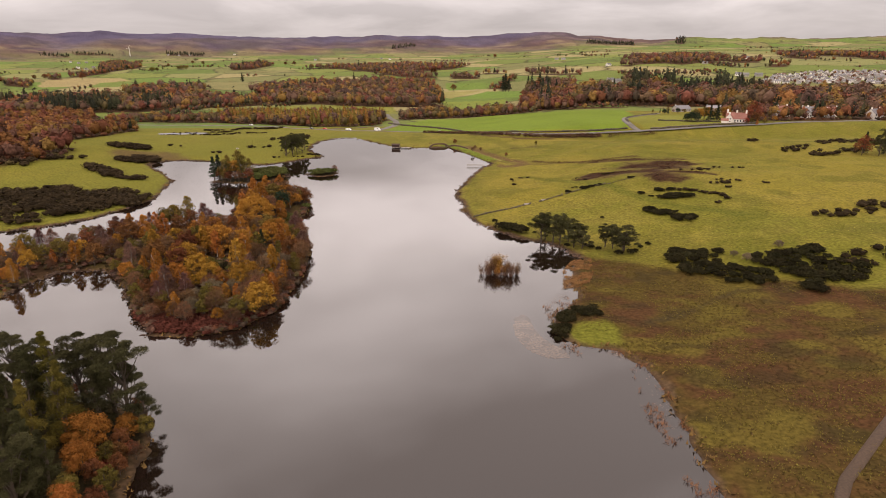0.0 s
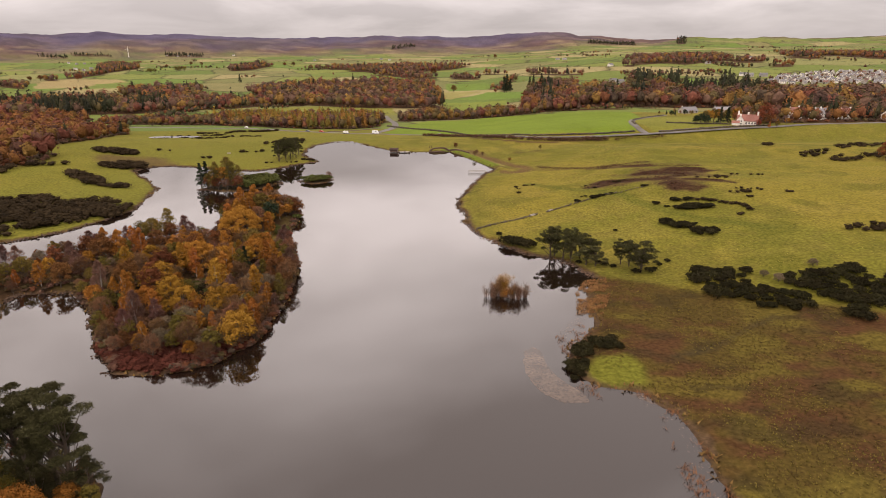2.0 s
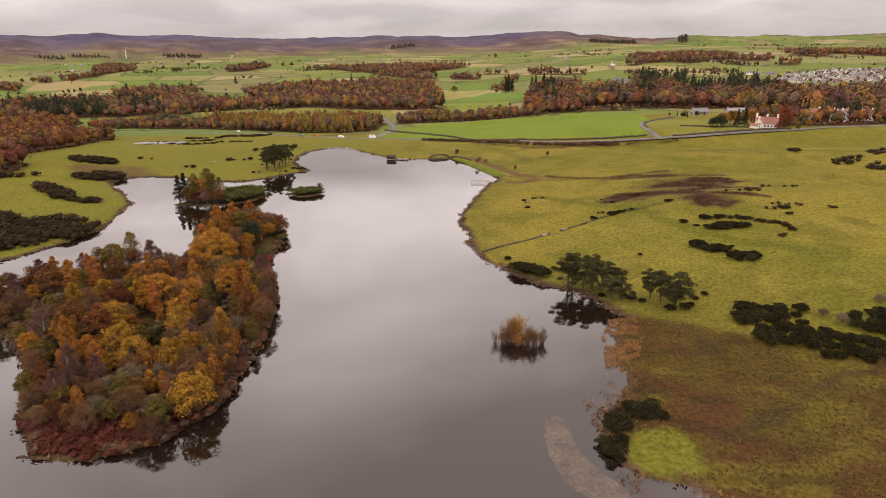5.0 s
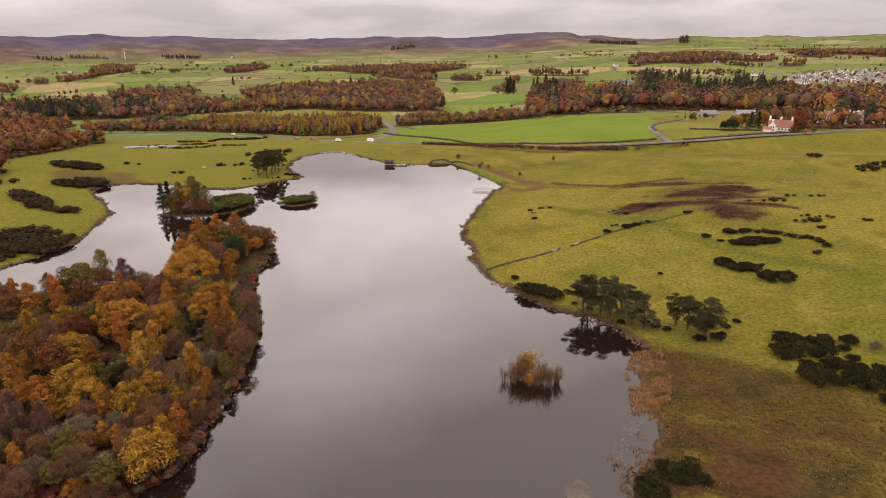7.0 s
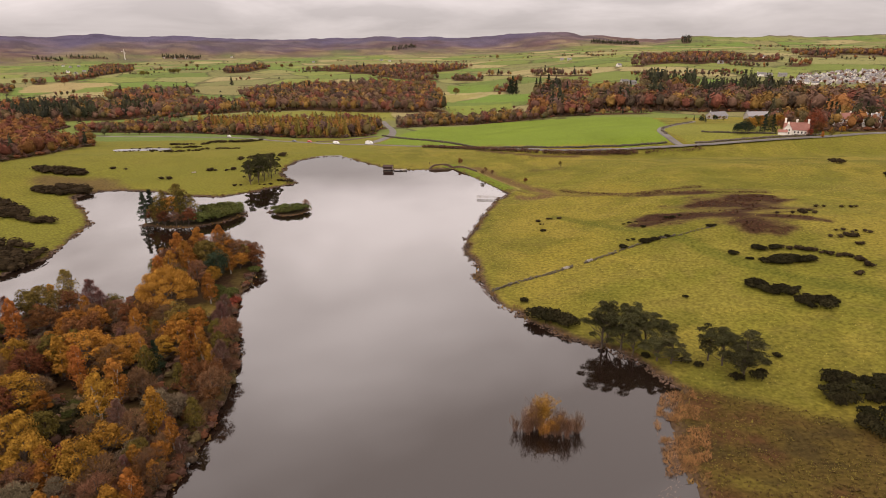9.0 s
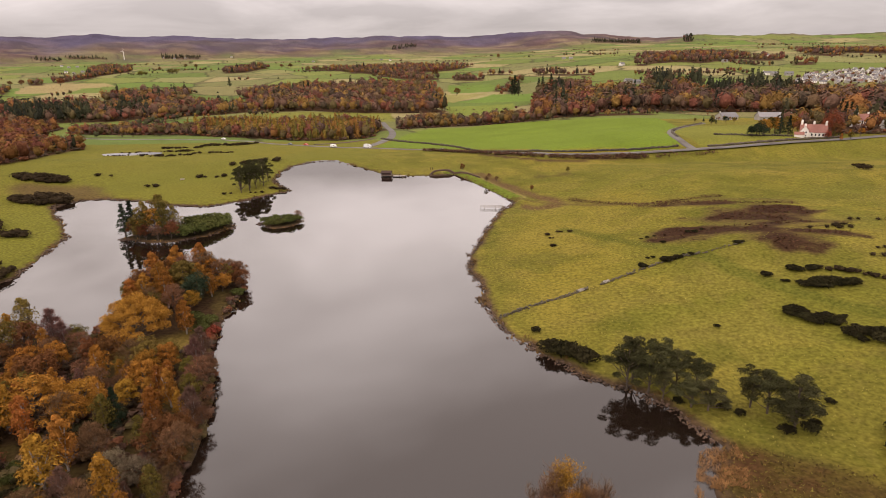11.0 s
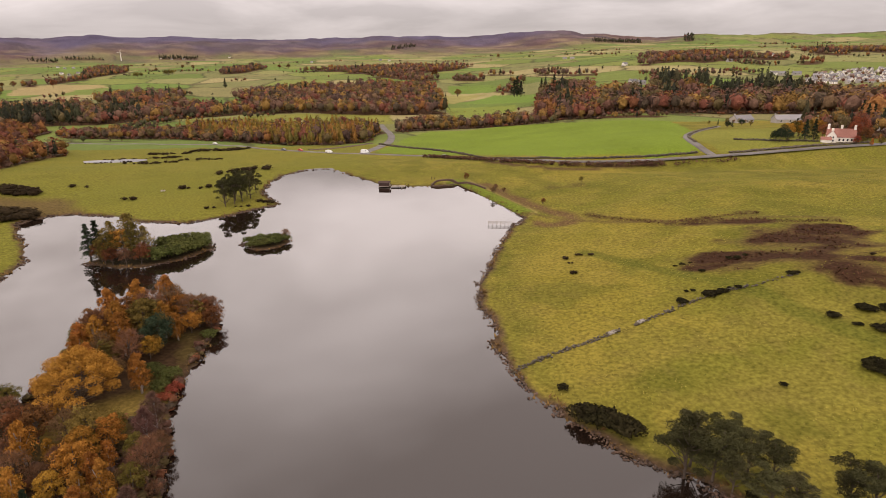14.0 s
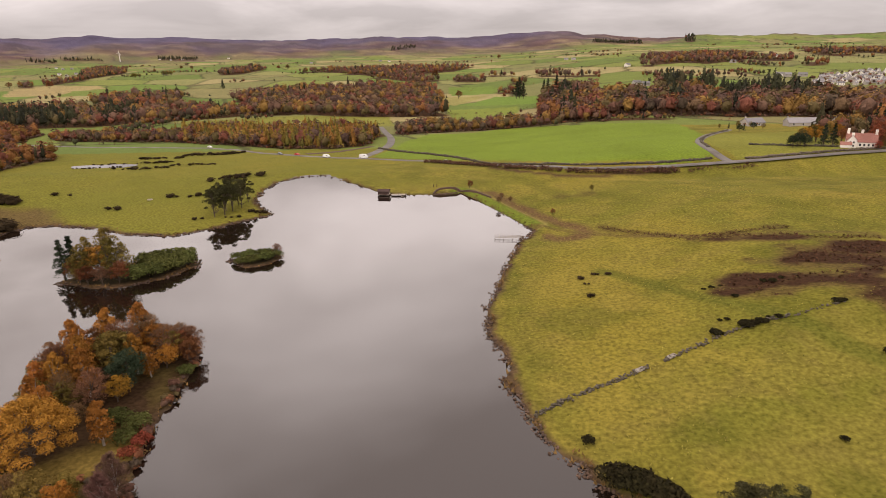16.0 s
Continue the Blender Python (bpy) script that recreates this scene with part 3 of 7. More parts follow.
    # far hills: the bluish haze of distance is painted into their base colour
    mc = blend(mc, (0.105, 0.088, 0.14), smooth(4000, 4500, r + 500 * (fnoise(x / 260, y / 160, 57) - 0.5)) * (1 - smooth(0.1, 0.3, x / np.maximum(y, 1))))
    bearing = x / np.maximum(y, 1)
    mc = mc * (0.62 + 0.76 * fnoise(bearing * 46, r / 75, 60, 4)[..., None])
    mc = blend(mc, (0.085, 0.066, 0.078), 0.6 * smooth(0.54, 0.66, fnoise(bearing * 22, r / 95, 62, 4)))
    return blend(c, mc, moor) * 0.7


APEX = -60.0
fine_turn = np.radians(np.arange(-45, 45.01, 0.19))
turns = np.concatenate([fine_turn, np.radians(np.arange(50, 311, 5))])
rings = np.concatenate([np.arange(20, 100, 4.0), np.arange(100, 420, 1.25), np.geomspace(420, 5060, 260)])
gx, gy = rings[:, None] * np.sin(turns)[None], APEX + rings[:, None] * np.cos(turns)[None]
gz = ground_height(gx, gy)
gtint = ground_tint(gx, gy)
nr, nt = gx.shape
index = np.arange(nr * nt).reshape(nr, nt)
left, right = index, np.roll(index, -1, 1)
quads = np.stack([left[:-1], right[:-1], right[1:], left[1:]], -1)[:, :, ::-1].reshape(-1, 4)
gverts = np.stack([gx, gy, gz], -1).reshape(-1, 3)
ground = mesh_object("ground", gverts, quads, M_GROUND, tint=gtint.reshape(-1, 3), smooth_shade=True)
tagged(ground, "rolling pasture, marsh and moorland around the loch", "ground", kind="structure")

water = mesh_object("water", [(-205, -150, 0), (75, -150, 0), (75, 436, 0), (-205, 436, 0)], [(0, 1, 2, 3)], M_WATER)
tagged(water, "calm brownish-grey loch reflecting an overcast sky", "water", kind="structure")


def on_ground(x, y):
    return float(ground_height(np.array([x]), np.array([y]))[0])

# ---- trees and bushes ----
def rng(seed):
    return np.random.RandomState(seed)


def leaf_quads(r, centres, size, stretch=1.0, flat=0.0, slim=1.0, out=None, order=0.0):
    """Small leaf sprays: a three-cornered blade at each centre, turned towards the crown's outside by order."""
    n = len(centres)
    w = r.normal(size=(n, 3))
    w /= np.linalg.norm(w, axis=1, keepdims=True) + 1e-9
    if out is not None:
        w = out * order + w * (1 - order)
    a = np.cross(w, r.normal(size=(n, 3)))
    a[:, 2] *= 1 - flat
    a /= np.linalg.norm(a, axis=1, keepdims=True) + 1e-9
    b = np.cross(w, a)
    b /= np.linalg.norm(b, axis=1, keepdims=True) + 1e-9
    k = size * r.uniform(0.5, 1.45, (n, 1))
    a, b = a * k * stretch, b * k * 0.62 * slim
    v = np.stack([centres - a * 0.9 - b * 0.9, centres + a * 1.3, centres - a * 0.3 + b * 1.5], 1).reshape(-1, 3)
    return v, np.arange(n * 3).reshape(n, 3)


def twig_blades(r, centres, out, length, width):
    """Fine bare twigs: a thin tapering blade from each centre, outwards and up."""
    n = len(centres)
    d = out + np.array((0, 0, 0.35)) + r.normal(size=(n, 3)) * 0.4
    d /= np.linalg.norm(d, axis=1, keepdims=True) + 1e-9
    b = np.cross(d, r.normal(size=(n, 3)))
    b /= np.linalg.norm(b, axis=1, keepdims=True) + 1e-9
    k = length * r.uniform(0.5, 1.3, (n, 1))
    v = np.stack([centres - b * width, centres + b * width, centres + d * k], 1).reshape(-1, 3)
    return v, np.arange(n * 3).reshape(n, 3)


def tube(points, radii, sides=5):
    """A tapered limb along points: vertices and faces."""
    points = np.array(points, float)
    rings_, faces = [], []
    for k, (p, q) in enumerate(zip(points, radii)):
        d = points[min(k + 1, len(points) - 1)] - points[max(k - 1, 0)]
        d = d / (np.linalg.norm(d) + 1e-9)
        u = np.cross(d, (0.3, 1, 0.2))
        u /= np.linalg.norm(u)
        v = np.cross(d, u)
        for m in range(sides):
            t = 2 * math.pi * m / sides
            rings_.append(p + q * (u * math.cos(t) + v * math.sin(t)))
    for k in range(len(points) - 1):
        for m in range(sides):
            n = (m + 1) % sides
            faces.append((k * sides + m, k * sides + n, (k + 1) * sides + n, (k + 1) * sides + m))
    return np.array(rings_), faces


def join_tubes(tubes):
    verts, faces, base = [], [], 0
    for v, f in tubes:
        verts.append(v)
        faces += [tuple(i + base for i in g) for g in f]
        base += len(v)
    return np.concatenate(verts), np.array(faces)


def crown_points(r, lobes, per_lobe, hollow=0.55):
    """Points in the outer shells of a set of lobes (x, y, z, radius, flattening), more of them on top, and the way out of the crown at each."""
    points, outward = [], []
    for x, y, z, q, fl in lobes:
        d = r.normal(size=(per_lobe, 3))
        d /= np.linalg.norm(d, axis=1, keepdims=True)
        d[:, 2] = np.where(d[:, 2] < -0.45, -d[:, 2], d[:, 2])
        rad = q * (hollow + (1.05 - hollow) * r.uniform(0, 1, (per_lobe, 1)) ** 0.5) * np.where(r.uniform(0, 1, (per_lobe, 1)) < 0.1, r.uniform(1.05, 1.35, (per_lobe, 1)), 1)
        points.append(np.array((x, y, z)) + d * rad * np.array((1, 1, fl)))
        d = d / np.array((1, 1, fl))
        outward.append(d / np.linalg.norm(d, axis=1, keepdims=True))
    return np.concatenate(points), np.concatenate(outward)


def make_tree(name, seed, h, spread, kind, leaf, bark=None, density=1.0, leaf_size=0.165):
    """One tree standing at the origin: a tapered trunk with limbs, and a crown of small leaf sprays."""
    r = rng(seed)
    root = new(name)
    lobes, limbs = [], []
    lean = r.normal(size=2) * 0.05 * h
    if kind == "round":
        n = 19
        for k in range(n):
            c = 1 - 1.42 * (k + 0.5) / n
            q = math.sqrt(1 - c * c) * spread * 0.68 * r.uniform(0.6, 1.2)
            ang = 2.4 * k + r.uniform(-0.35, 0.35)
            lobes.append((q * math.cos(ang) + lean[0], q * math.sin(ang) + lean[1], h * (0.47 + 0.35 * c * r.uniform(0.75, 1.25)), spread * r.choice((0.22, 0.28, 0.36, 0.42)), r.uniform(0.7, 1.1)))
        per = int(105 * density)
    elif kind == "spread":
        for k in range(44):
            c = 1 - 1.15 * (k + 0.5) / 44
            q = math.sqrt(max(0.0, 1 - c * c)) * spread * 0.82 * r.uniform(0.85, 1.1)
            ang = 2.4 * k + r.uniform(-0.3, 0.3)
            lobes.append((q * math.cos(ang), q * math.sin(ang), h * (0.36 + 0.5 * c * r.uniform(0.85, 1.1)), spread * r.uniform(0.17, 0.27), r.uniform(0.6, 0.85)))
        per = int(58 * density)
    elif kind == "upright":
        for k in range(13):
            t = k / 12
            ang, rad = 2.4 * k, spread * 0.5 * math.sin(math.pi * (0.15 + 0.8 * t)) * r.uniform(0.4, 1.1)
            lobes.append((rad * math.cos(ang), rad * math.sin(ang), h * (0.2 + 0.7 * t), spread * (0.52 - 0.3 * t) * r.uniform(0.8, 1.15), 1.25))
        per = int(110 * density)
    elif kind == "pine":
        for k in range(26):
            ang, rad = 2.4 * k + r.uniform(-0.6, 0.6), spread * 0.85 * math.sqrt((k + 0.5) / 26) * r.uniform(0.7, 1.15)
            z = h * (0.93 - 0.22 * (rad / spread) ** 1.5 - r.choice((0, 0.1, 0.2, 0.3, 0.42)) * r.uniform(0.8, 1.1))
            lobes.append((rad * math.cos(ang), rad * math.sin(ang), z, spread * r.uniform(0.2, 0.33), 0.45))
        per = int(85 * density)
    elif kind == "cone":
        for k in range(16):
            t = k / 15
            ang, rad = 2.4 * k, spread * 0.55 * (1 - t)
            lobes.append((rad * math.cos(ang), rad * math.sin(ang), h * (0.1 + 0.86 * t), spread * (0.5 - 0.38 * t), 0.8))
        per = int(90 * density)
    else:
        for k in range(11):
            ang, rad = 2.4 * k, spread * 0.68 * math.sqrt((k + 0.3) / 11)
            lobes.append((rad * math.cos(ang), rad * math.sin(ang), h * r.uniform(0.42, 0.62) * (1 - 0.45 * (rad / spread) ** 2), spread * r.uniform(0.24, 0.38), 0.85))
        per = int(100 * density)
    top = np.array((lean[0], lean[1], h * 0.82))
    base_r = max(0.05, 0.018 * h) if kind != "shrub" else 0.05
    limbs.append(tube([(0, 0, -0.3), (lean[0] * 0.2, lean[1] * 0.2, h * 0.3), (lean[0] * 0.6, lean[1] * 0.6, h * 0.6), tuple(top)], [base_r * 1.25, base_r, base_r * 0.7, base_r * 0.25], 6))
    for k, (x, y, z, q, f) in enumerate(lobes):
        z0 = max(0.12 * h, z - 0.28 * h)
        s0 = np.array((lean[0] * z0 / h, lean[1] * z0 / h, z0))
        end = np.array((x, y, z))
        mid = (s0 + end) / 2 + np.array((0, 0, -0.03 * h))
        limbs.append(tube([s0, mid, end], [base_r * 0.5, base_r * 0.34, base_r * 0.1], 4))
    v, f = join_tubes(limbs)
    mesh_object("trunk", v, f, bark or M_BARK, root)
    pts, out = crown_points(r, lobes, per, 0.3 if kind in ("pine", "cone") else 0.55)
    pts, out = pts[pts[:, 2] > 0.05], out[pts[:, 2] > 0.05]
    if leaf in (M_TWIG, M_GREY, M_MAUVE):
        v, f = twig_blades(r, pts - out * 0.25, out, 0.085 * h, 0.045)
    else:
        needles = leaf in (M_PINE, M_DARK, M_LARCH)
        v, f = leaf_quads(r, pts, leaf_size, 1.75 if needles else 1.1, 0.25 if needles else 0.0, 0.5 if needles else 0.9, out, 0.45 if needles else 0.62)
    mesh_object("crown", v, f, leaf, root)
    return root


def plant(root, x, y, size=1.0, turn=0.0, squash=1.0):
    """A copy of a tree, standing on the ground."""
    z = max(on_ground(x, y), -0.15)
    ob = copy_thing(root, pose(x, y, z - 0.05, 0, 0, turn))
    ob.scale = (size * squash, size * squash, size)
    return ob


def kinds(label, category, group, *args, count=3, **more):
    made = []
    for k in range(count):
        root = make_tree(*args[:1], args[1] + k * 17, *args[2:], **more)
        tagged(root, label, category, group)
        made.append(root)
    return made


M_LARCH = leaves("needle_larch_yellow", (0.125, 0.102, 0.021))
T_GOLD = kinds("golden-leaved autumn tree on the loch shore", "tree", "island trees", "broadleaf_tree", 10, 9.0, 3.9, "round", M_GOLD, density=1.6)
T_ORANGE = kinds("orange autumn birch with a slender crown", "tree", "island trees", "birch_tree", 30, 9.0, 2.8, "upright", M_ORANGE, bark=M_BIRCH, density=1.6)
T_RUSSET = kinds("russet-brown autumn tree, leaves thinning", "tree", "island trees", "broadleaf_tree", 50, 8.5, 3.4, "round", M_RUSSET, density=1.4)
T_OLIVE = kinds("olive-brown tree turning to autumn colour", "tree", "island trees", "broadleaf_tree", 70, 9.0, 3.3, "round", M_OLIVE, density=1.25)
T_UPOLIVE = kinds("tall olive-brown tree with a narrow crown", "tree", "island trees", "broadleaf_tree", 75, 10.0, 3.2, "upright", M_OLIVE, density=1.3)
T_TWIG = kinds("almost bare reddish-brown tree with fine twigs", "tree", "island trees", "bare_tree", 90, 8.0, 3.2, "round", M_TWIG, density=1.05)
T_MAUVE = kinds("bare mauve-brown birch with a haze of fine twigs", "tree", "island trees", "bare_tree", 95, 8.5, 3.0, "upright", M_MAUVE, bark=M_BIRCH, density=2.0)
T_YBIRCH = kinds("slender yellow-leaved birch in autumn", "tree", "island trees", "birch_tree", 99, 9.0, 3.0, "upright", M_GOLD, bark=M_BIRCH, density=1.6)
T_SPREAD = kinds("broad golden tree with drooping layered boughs", "tree", "island trees", "broadleaf_tree", 97, 8.0, 5.2, "spread", M_GOLD, count=2, density=1.7)
T_GREY = kinds("bare grey willow with lichen-covered twigs", "tree", "island trees", "willow_tree", 110, 5.0, 2.9, "round", M_GREY, density=1.5)
T_PINE = kinds("dark green Scots pine with a flat layered crown", "tree", "shore pines", "pine_tree", 130, 10.0, 4.0, "pine", M_PINE, density=2.7, leaf_size=0.145)
T_CONE = kinds("dark narrow evergreen conifer", "tree", "island conifers", "conifer_tree", 150, 9.0, 2.4, "cone", M_DARK, count=2, density=1.5)
T_GORSE = kinds("dark green rounded gorse bush on the pasture", "bush", "gorse bushes", "gorse_bush", 170, 2.0, 2.0, "shrub", M_GORSE, density=0.65, leaf_size=0.18)
T_RHODO = kinds("dense green rhododendron bush at the water", "bush", "island bushes", "rhododendron_bush", 190, 2.6, 2.6, "shrub", M_RHODO)
T_MAPLE = kinds("deep red autumn maple with a full crown", "tree", "garden trees", "maple_tree", 205, 10.0, 4.6, "round", M_RED, count=2, density=1.8)
T_RED = kinds("low red-leaved shrub at the water's edge", "bush", "island bushes", "red_shrub", 210, 2.2, 1.9, "shrub", M_RED, count=2, density=0.7)


def make_osier(seed, leaf, label):
    """A many-stemmed willow shrub: thin leaning stems out of the water, a haze of twigs, few leaves left."""
    r = rng(seed)
    root = new("willow_shrub")
    limbs, tips, ways = [], [], []
    for k in range(17):
        a, lean, h = r.uniform(0, 6.28), r.uniform(0.15, 0.85), r.uniform(2.0, 5.0)
        b = np.array((r.normal() * 0.35, r.normal() * 0.35, -0.5))
        e = b + np.array((math.cos(a) * lean * h * 0.6, math.sin(a) * lean * h * 0.6, h + 0.5))
        m = (b + e) / 2 + np.array((math.cos(a), math.sin(a), 0)) * -0.12 * h * lean
        limbs.append(tube([b, m, e], [0.06, 0.045, 0.015], 4))
        for _ in range(6):
            t = r.uniform(0.1, 0.95)
            s0 = m + (e - m) * t
            q = s0 + np.array((r.normal() * 0.35, r.normal() * 0.35, r.uniform(0.4, 1.0)))
            limbs.append(tube([s0, q], [0.022, 0.008], 3))
            tips.append(q)
            ways.append(q - s0)
        tips.append(e)
        ways.append(e - m)
    base, fs = 0, []
    for vv, ff in limbs:
        fs += [tuple(i + base for i in g) for g in ff]
        base += len(vv)
    mesh_object("stem_clump", np.concatenate([vv for vv, _ in limbs]), fs, M_STEM, root)
    t, w = np.array(tips), np.array(ways)
    w /= np.linalg.norm(w, axis=1, keepdims=True)
    if leaf is M_TWIG:
        pts = np.repeat(t, 4, 0) + r.normal(size=(len(t) * 4, 3)) * np.array((0.25, 0.25, 0.45)) - np.array((0, 0, 0.3))
        v, f = twig_blades(r, pts, np.repeat(w, 4, 0), 0.7, 0.024)
    else:
        pts = np.repeat(t, 12, 0) + r.normal(size=(len(t) * 12, 3)) * np.array((0.3, 0.3, 0.4))
        v, f = leaf_quads(r, pts[pts[:, 2] > 0.5], 0.1, 1.3)
    mesh_object("foliage", v, f, leaf, root)
    return tagged(root, label, "bush", "water willows")


M_STEM = material("willow_stem", (0.16, 0.085, 0.05), grain=9, second=(0.11, 0.06, 0.04))
T_WILLOW = [make_osier(231, M_TWIG, "almost bare willow shrub standing in the water"), make_osier(232, M_TWIG, "almost bare willow shrub standing in the water")]
T_YELLOW = [make_osier(251, M_GOLD, "yellow-leaved willow shrub standing in the water"), make_osier(252, M_GOLD, "yellow-leaved willow shrub standing in the water")]
PROTOTYPES = T_MAPLE + T_YBIRCH + T_MAUVE + T_SPREAD + T_UPOLIVE + T_GOLD + T_ORANGE + T_RUSSET + T_OLIVE + T_TWIG + T_GREY + T_PINE + T_CONE + T_GORSE + T_RHODO + T_RED + T_WILLOW + T_YELLOW


def scatter(seed, poly, spacing, margin=1.0, keep=None):
    """Places at least spacing apart inside an outline and on dry land."""
    r = rng(seed)
    p = np.array(poly, float)
    lo, hi = p.min(0), p.max(0)
    n = int((hi[0] - lo[0]) * (hi[1] - lo[1]) / spacing ** 2 * 9)
    c = np.stack([r.uniform(lo[0], hi[0], n), r.uniform(lo[1], hi[1], n)], 1)
    ok = (inside_distance(poly, c[:, 0], c[:, 1]) < 0) & (shore(c[:, 0], c[:, 1]) > margin)
    chosen = np.zeros((0, 2))
    for q in c[ok]:
        if keep is not None and not keep(q[0], q[1]):
            continue
        if not len(chosen) or ((chosen - q) ** 2).sum(1).min() > spacing ** 2:
            chosen = np.vstack([chosen, q])
    return chosen


def grove(seed, poly, spacing, mix, low=0.75, high=1.15, margin=1.0, keep=None):
    r = rng(seed + 1)
    weights = np.array([w for w, _ in mix], float)
    for x, y in scatter(seed, poly, spacing, margin, keep):
        sort = mix[r.choice(len(mix), p=weights / weights.sum())][1]
        plant(sort[r.randint(len(sort))], x, y, r.uniform(low, high) * (0.85 if y > 178 or x < -90 else 1.0), r.uniform(0, 360), r.uniform(0.9, 1.15))


# wooded peninsula
PENINSULA = [(-178, 168), (-150, 171), (-125, 184), (-108, 198), (-96, 207), (-88, 211), (-82, 205), (-76, 202), (-49, 205), (-44, 195), (-41, 184), (-39, 172), (-38, 160), (-38, 145), (-39, 134),
             (-45, 128), (-54, 127), (-64, 128), (-72, 137), (-83, 152), (-92, 162), (-97, 167), (-108, 164), (-112, 153), (-125, 140), (-185, 130)]
HEATH = [(-84, 151), (-82, 159), (-70, 161), (-63, 168), (-58.5, 178), (-55, 178), (-55, 168), (-57, 161), (-66, 154)]
FEATURES = [(T_SPREAD, -67.5, 177.5, 1.1, 0), (T_SPREAD, -73, 164.5, 0.95, 1), (T_SPREAD, -62, 181, 0.8, 1), (T_CONE, -53.5, 176.2, 0.85, 0), (T_UPOLIVE, -54.5, 174.6, 0.75, 1), (T_YBIRCH, -64, 191, 0.9, 0), (T_UPOLIVE, -87.5, 207, 1.15, 2), (T_OLIVE, -90, 201, 1.15, 1), (T_OLIVE, -94, 202, 1.0, 2), (T_MAUVE, -82.3, 207, 1.05, 0), (T_MAUVE, -79, 205, 0.8, 1),
            (T_ORANGE, -94, 187, 1.1, 0), (T_ORANGE, -89, 190, 1.05, 1), (T_RUSSET, -98, 186, 1.1, 2), (T_ORANGE, -101, 192, 1.0, 2), (T_GOLD, -59.3, 146.5, 0.9, 1), (T_RED, -57.5, 151, 1.2, 0), (T_GREY, -56, 138.5, 1.15, 0), (T_GREY, -57.6, 130, 0.95, 1), (T_GREY, -48.6, 131, 0.9, 2), (T_TWIG, -51.6, 166.5, 0.85, 0), (T_TWIG, -47.6, 154.5, 0.85, 1), (T_TWIG, -46.5, 143, 0.9, 2),
            (T_TWIG, -46.3, 135, 0.8, 0), (T_YBIRCH, -41.9, 136.5, 0.85, 2), (T_ORANGE, -41, 140, 0.85, 0), (T_MAUVE, -41.5, 177.5, 0.85, 2), (T_RUSSET, -41.5, 172.5, 0.7, 0), (T_GREY, -43.8, 162, 1.0, 1), (T_GOLD, -52.8, 194, 0.75, 2), (T_ORANGE, -48.1, 177.5, 0.8, 1), (T_ORANGE, -50, 181, 0.75, 2), (T_TWIG, -69.5, 166, 0.8, 1), (T_GOLD, -70.1, 149.5, 0.8, 0), (T_ORANGE, -70.5, 144.5, 0.85, 1), (T_SPREAD, -79, 194, 0.75, 0), (T_MAUVE, -52, 158.5, 0.7, 0)]
SPOTS = np.array([(x, y) for _, x, y, _, _ in FEATURES])
for sort, x, y, size, k in FEATURES:
    plant(sort[k % len(sort)], x, y, size, 73 * k + 31 * x, 1.05)


def clear_of(x, y, gap):
    return ((SPOTS - (x, y)) ** 2).sum(1).min() > gap * gap


grove(1, PENINSULA, 4.15, [(4, T_GOLD), (2, T_YBIRCH), (4, T_ORANGE), (5, T_RUSSET), (3, T_OLIVE), (7, T_TWIG), (4, T_MAUVE), (2, T_GREY), (1, T_UPOLIVE)], 0.5, 1.1, keep=lambda x, y: clear_of(x, y, 3.4) and not (-80 < x and 176 < y) and inside_distance(HEATH, np.array([x]), np.array([y]))[0] > -0.5)
grove(4, [(-80, 176), (-44, 176), (-43, 188), (-46, 200), (-62, 198), (-76, 201), (-80, 203)], 3.3, [(4, T_GOLD), (1, T_YBIRCH), (3, T_ORANGE), (3, T_RUSSET), (1, T_OLIVE), (5, T_TWIG), (2, T_MAUVE)], 0.6, 1.05, 0.5, keep=lambda x, y: clear_of(x, y, 3.0))
r = rng(911)
for k in range(90):
    x, y = r.uniform(-84, -54), r.uniform(151, 178)
    if inside_distance(HEATH, np.array([x]), np.array([y]))[0] < 0.5:
        plant((T_GORSE if k % 3 else T_RHODO)[k % 3], x, y, r.uniform(0.7, 1.2) * (1.0 if k % 3 else 0.7), 67 * k)
grove(2, [(-70, 128), (-46, 124), (-40, 134), (-41, 150), (-60, 150), (-80, 150)], 3.4, [(3, T_GREY), (4, T_TWIG), (2, T_OLIVE), (2, T_ORANGE), (1, T_GOLD)], 0.45, 0.75, keep=lambda x, y: clear_of(x, y, 2.8))
grove(3, [(-46, 124), (-37, 131), (-36, 205), (-44, 205)], 2.5, [(5, T_TWIG), (3, T_RUSSET), (2, T_MAUVE), (1, T_OLIVE)], 0.3, 0.6, 0.1)

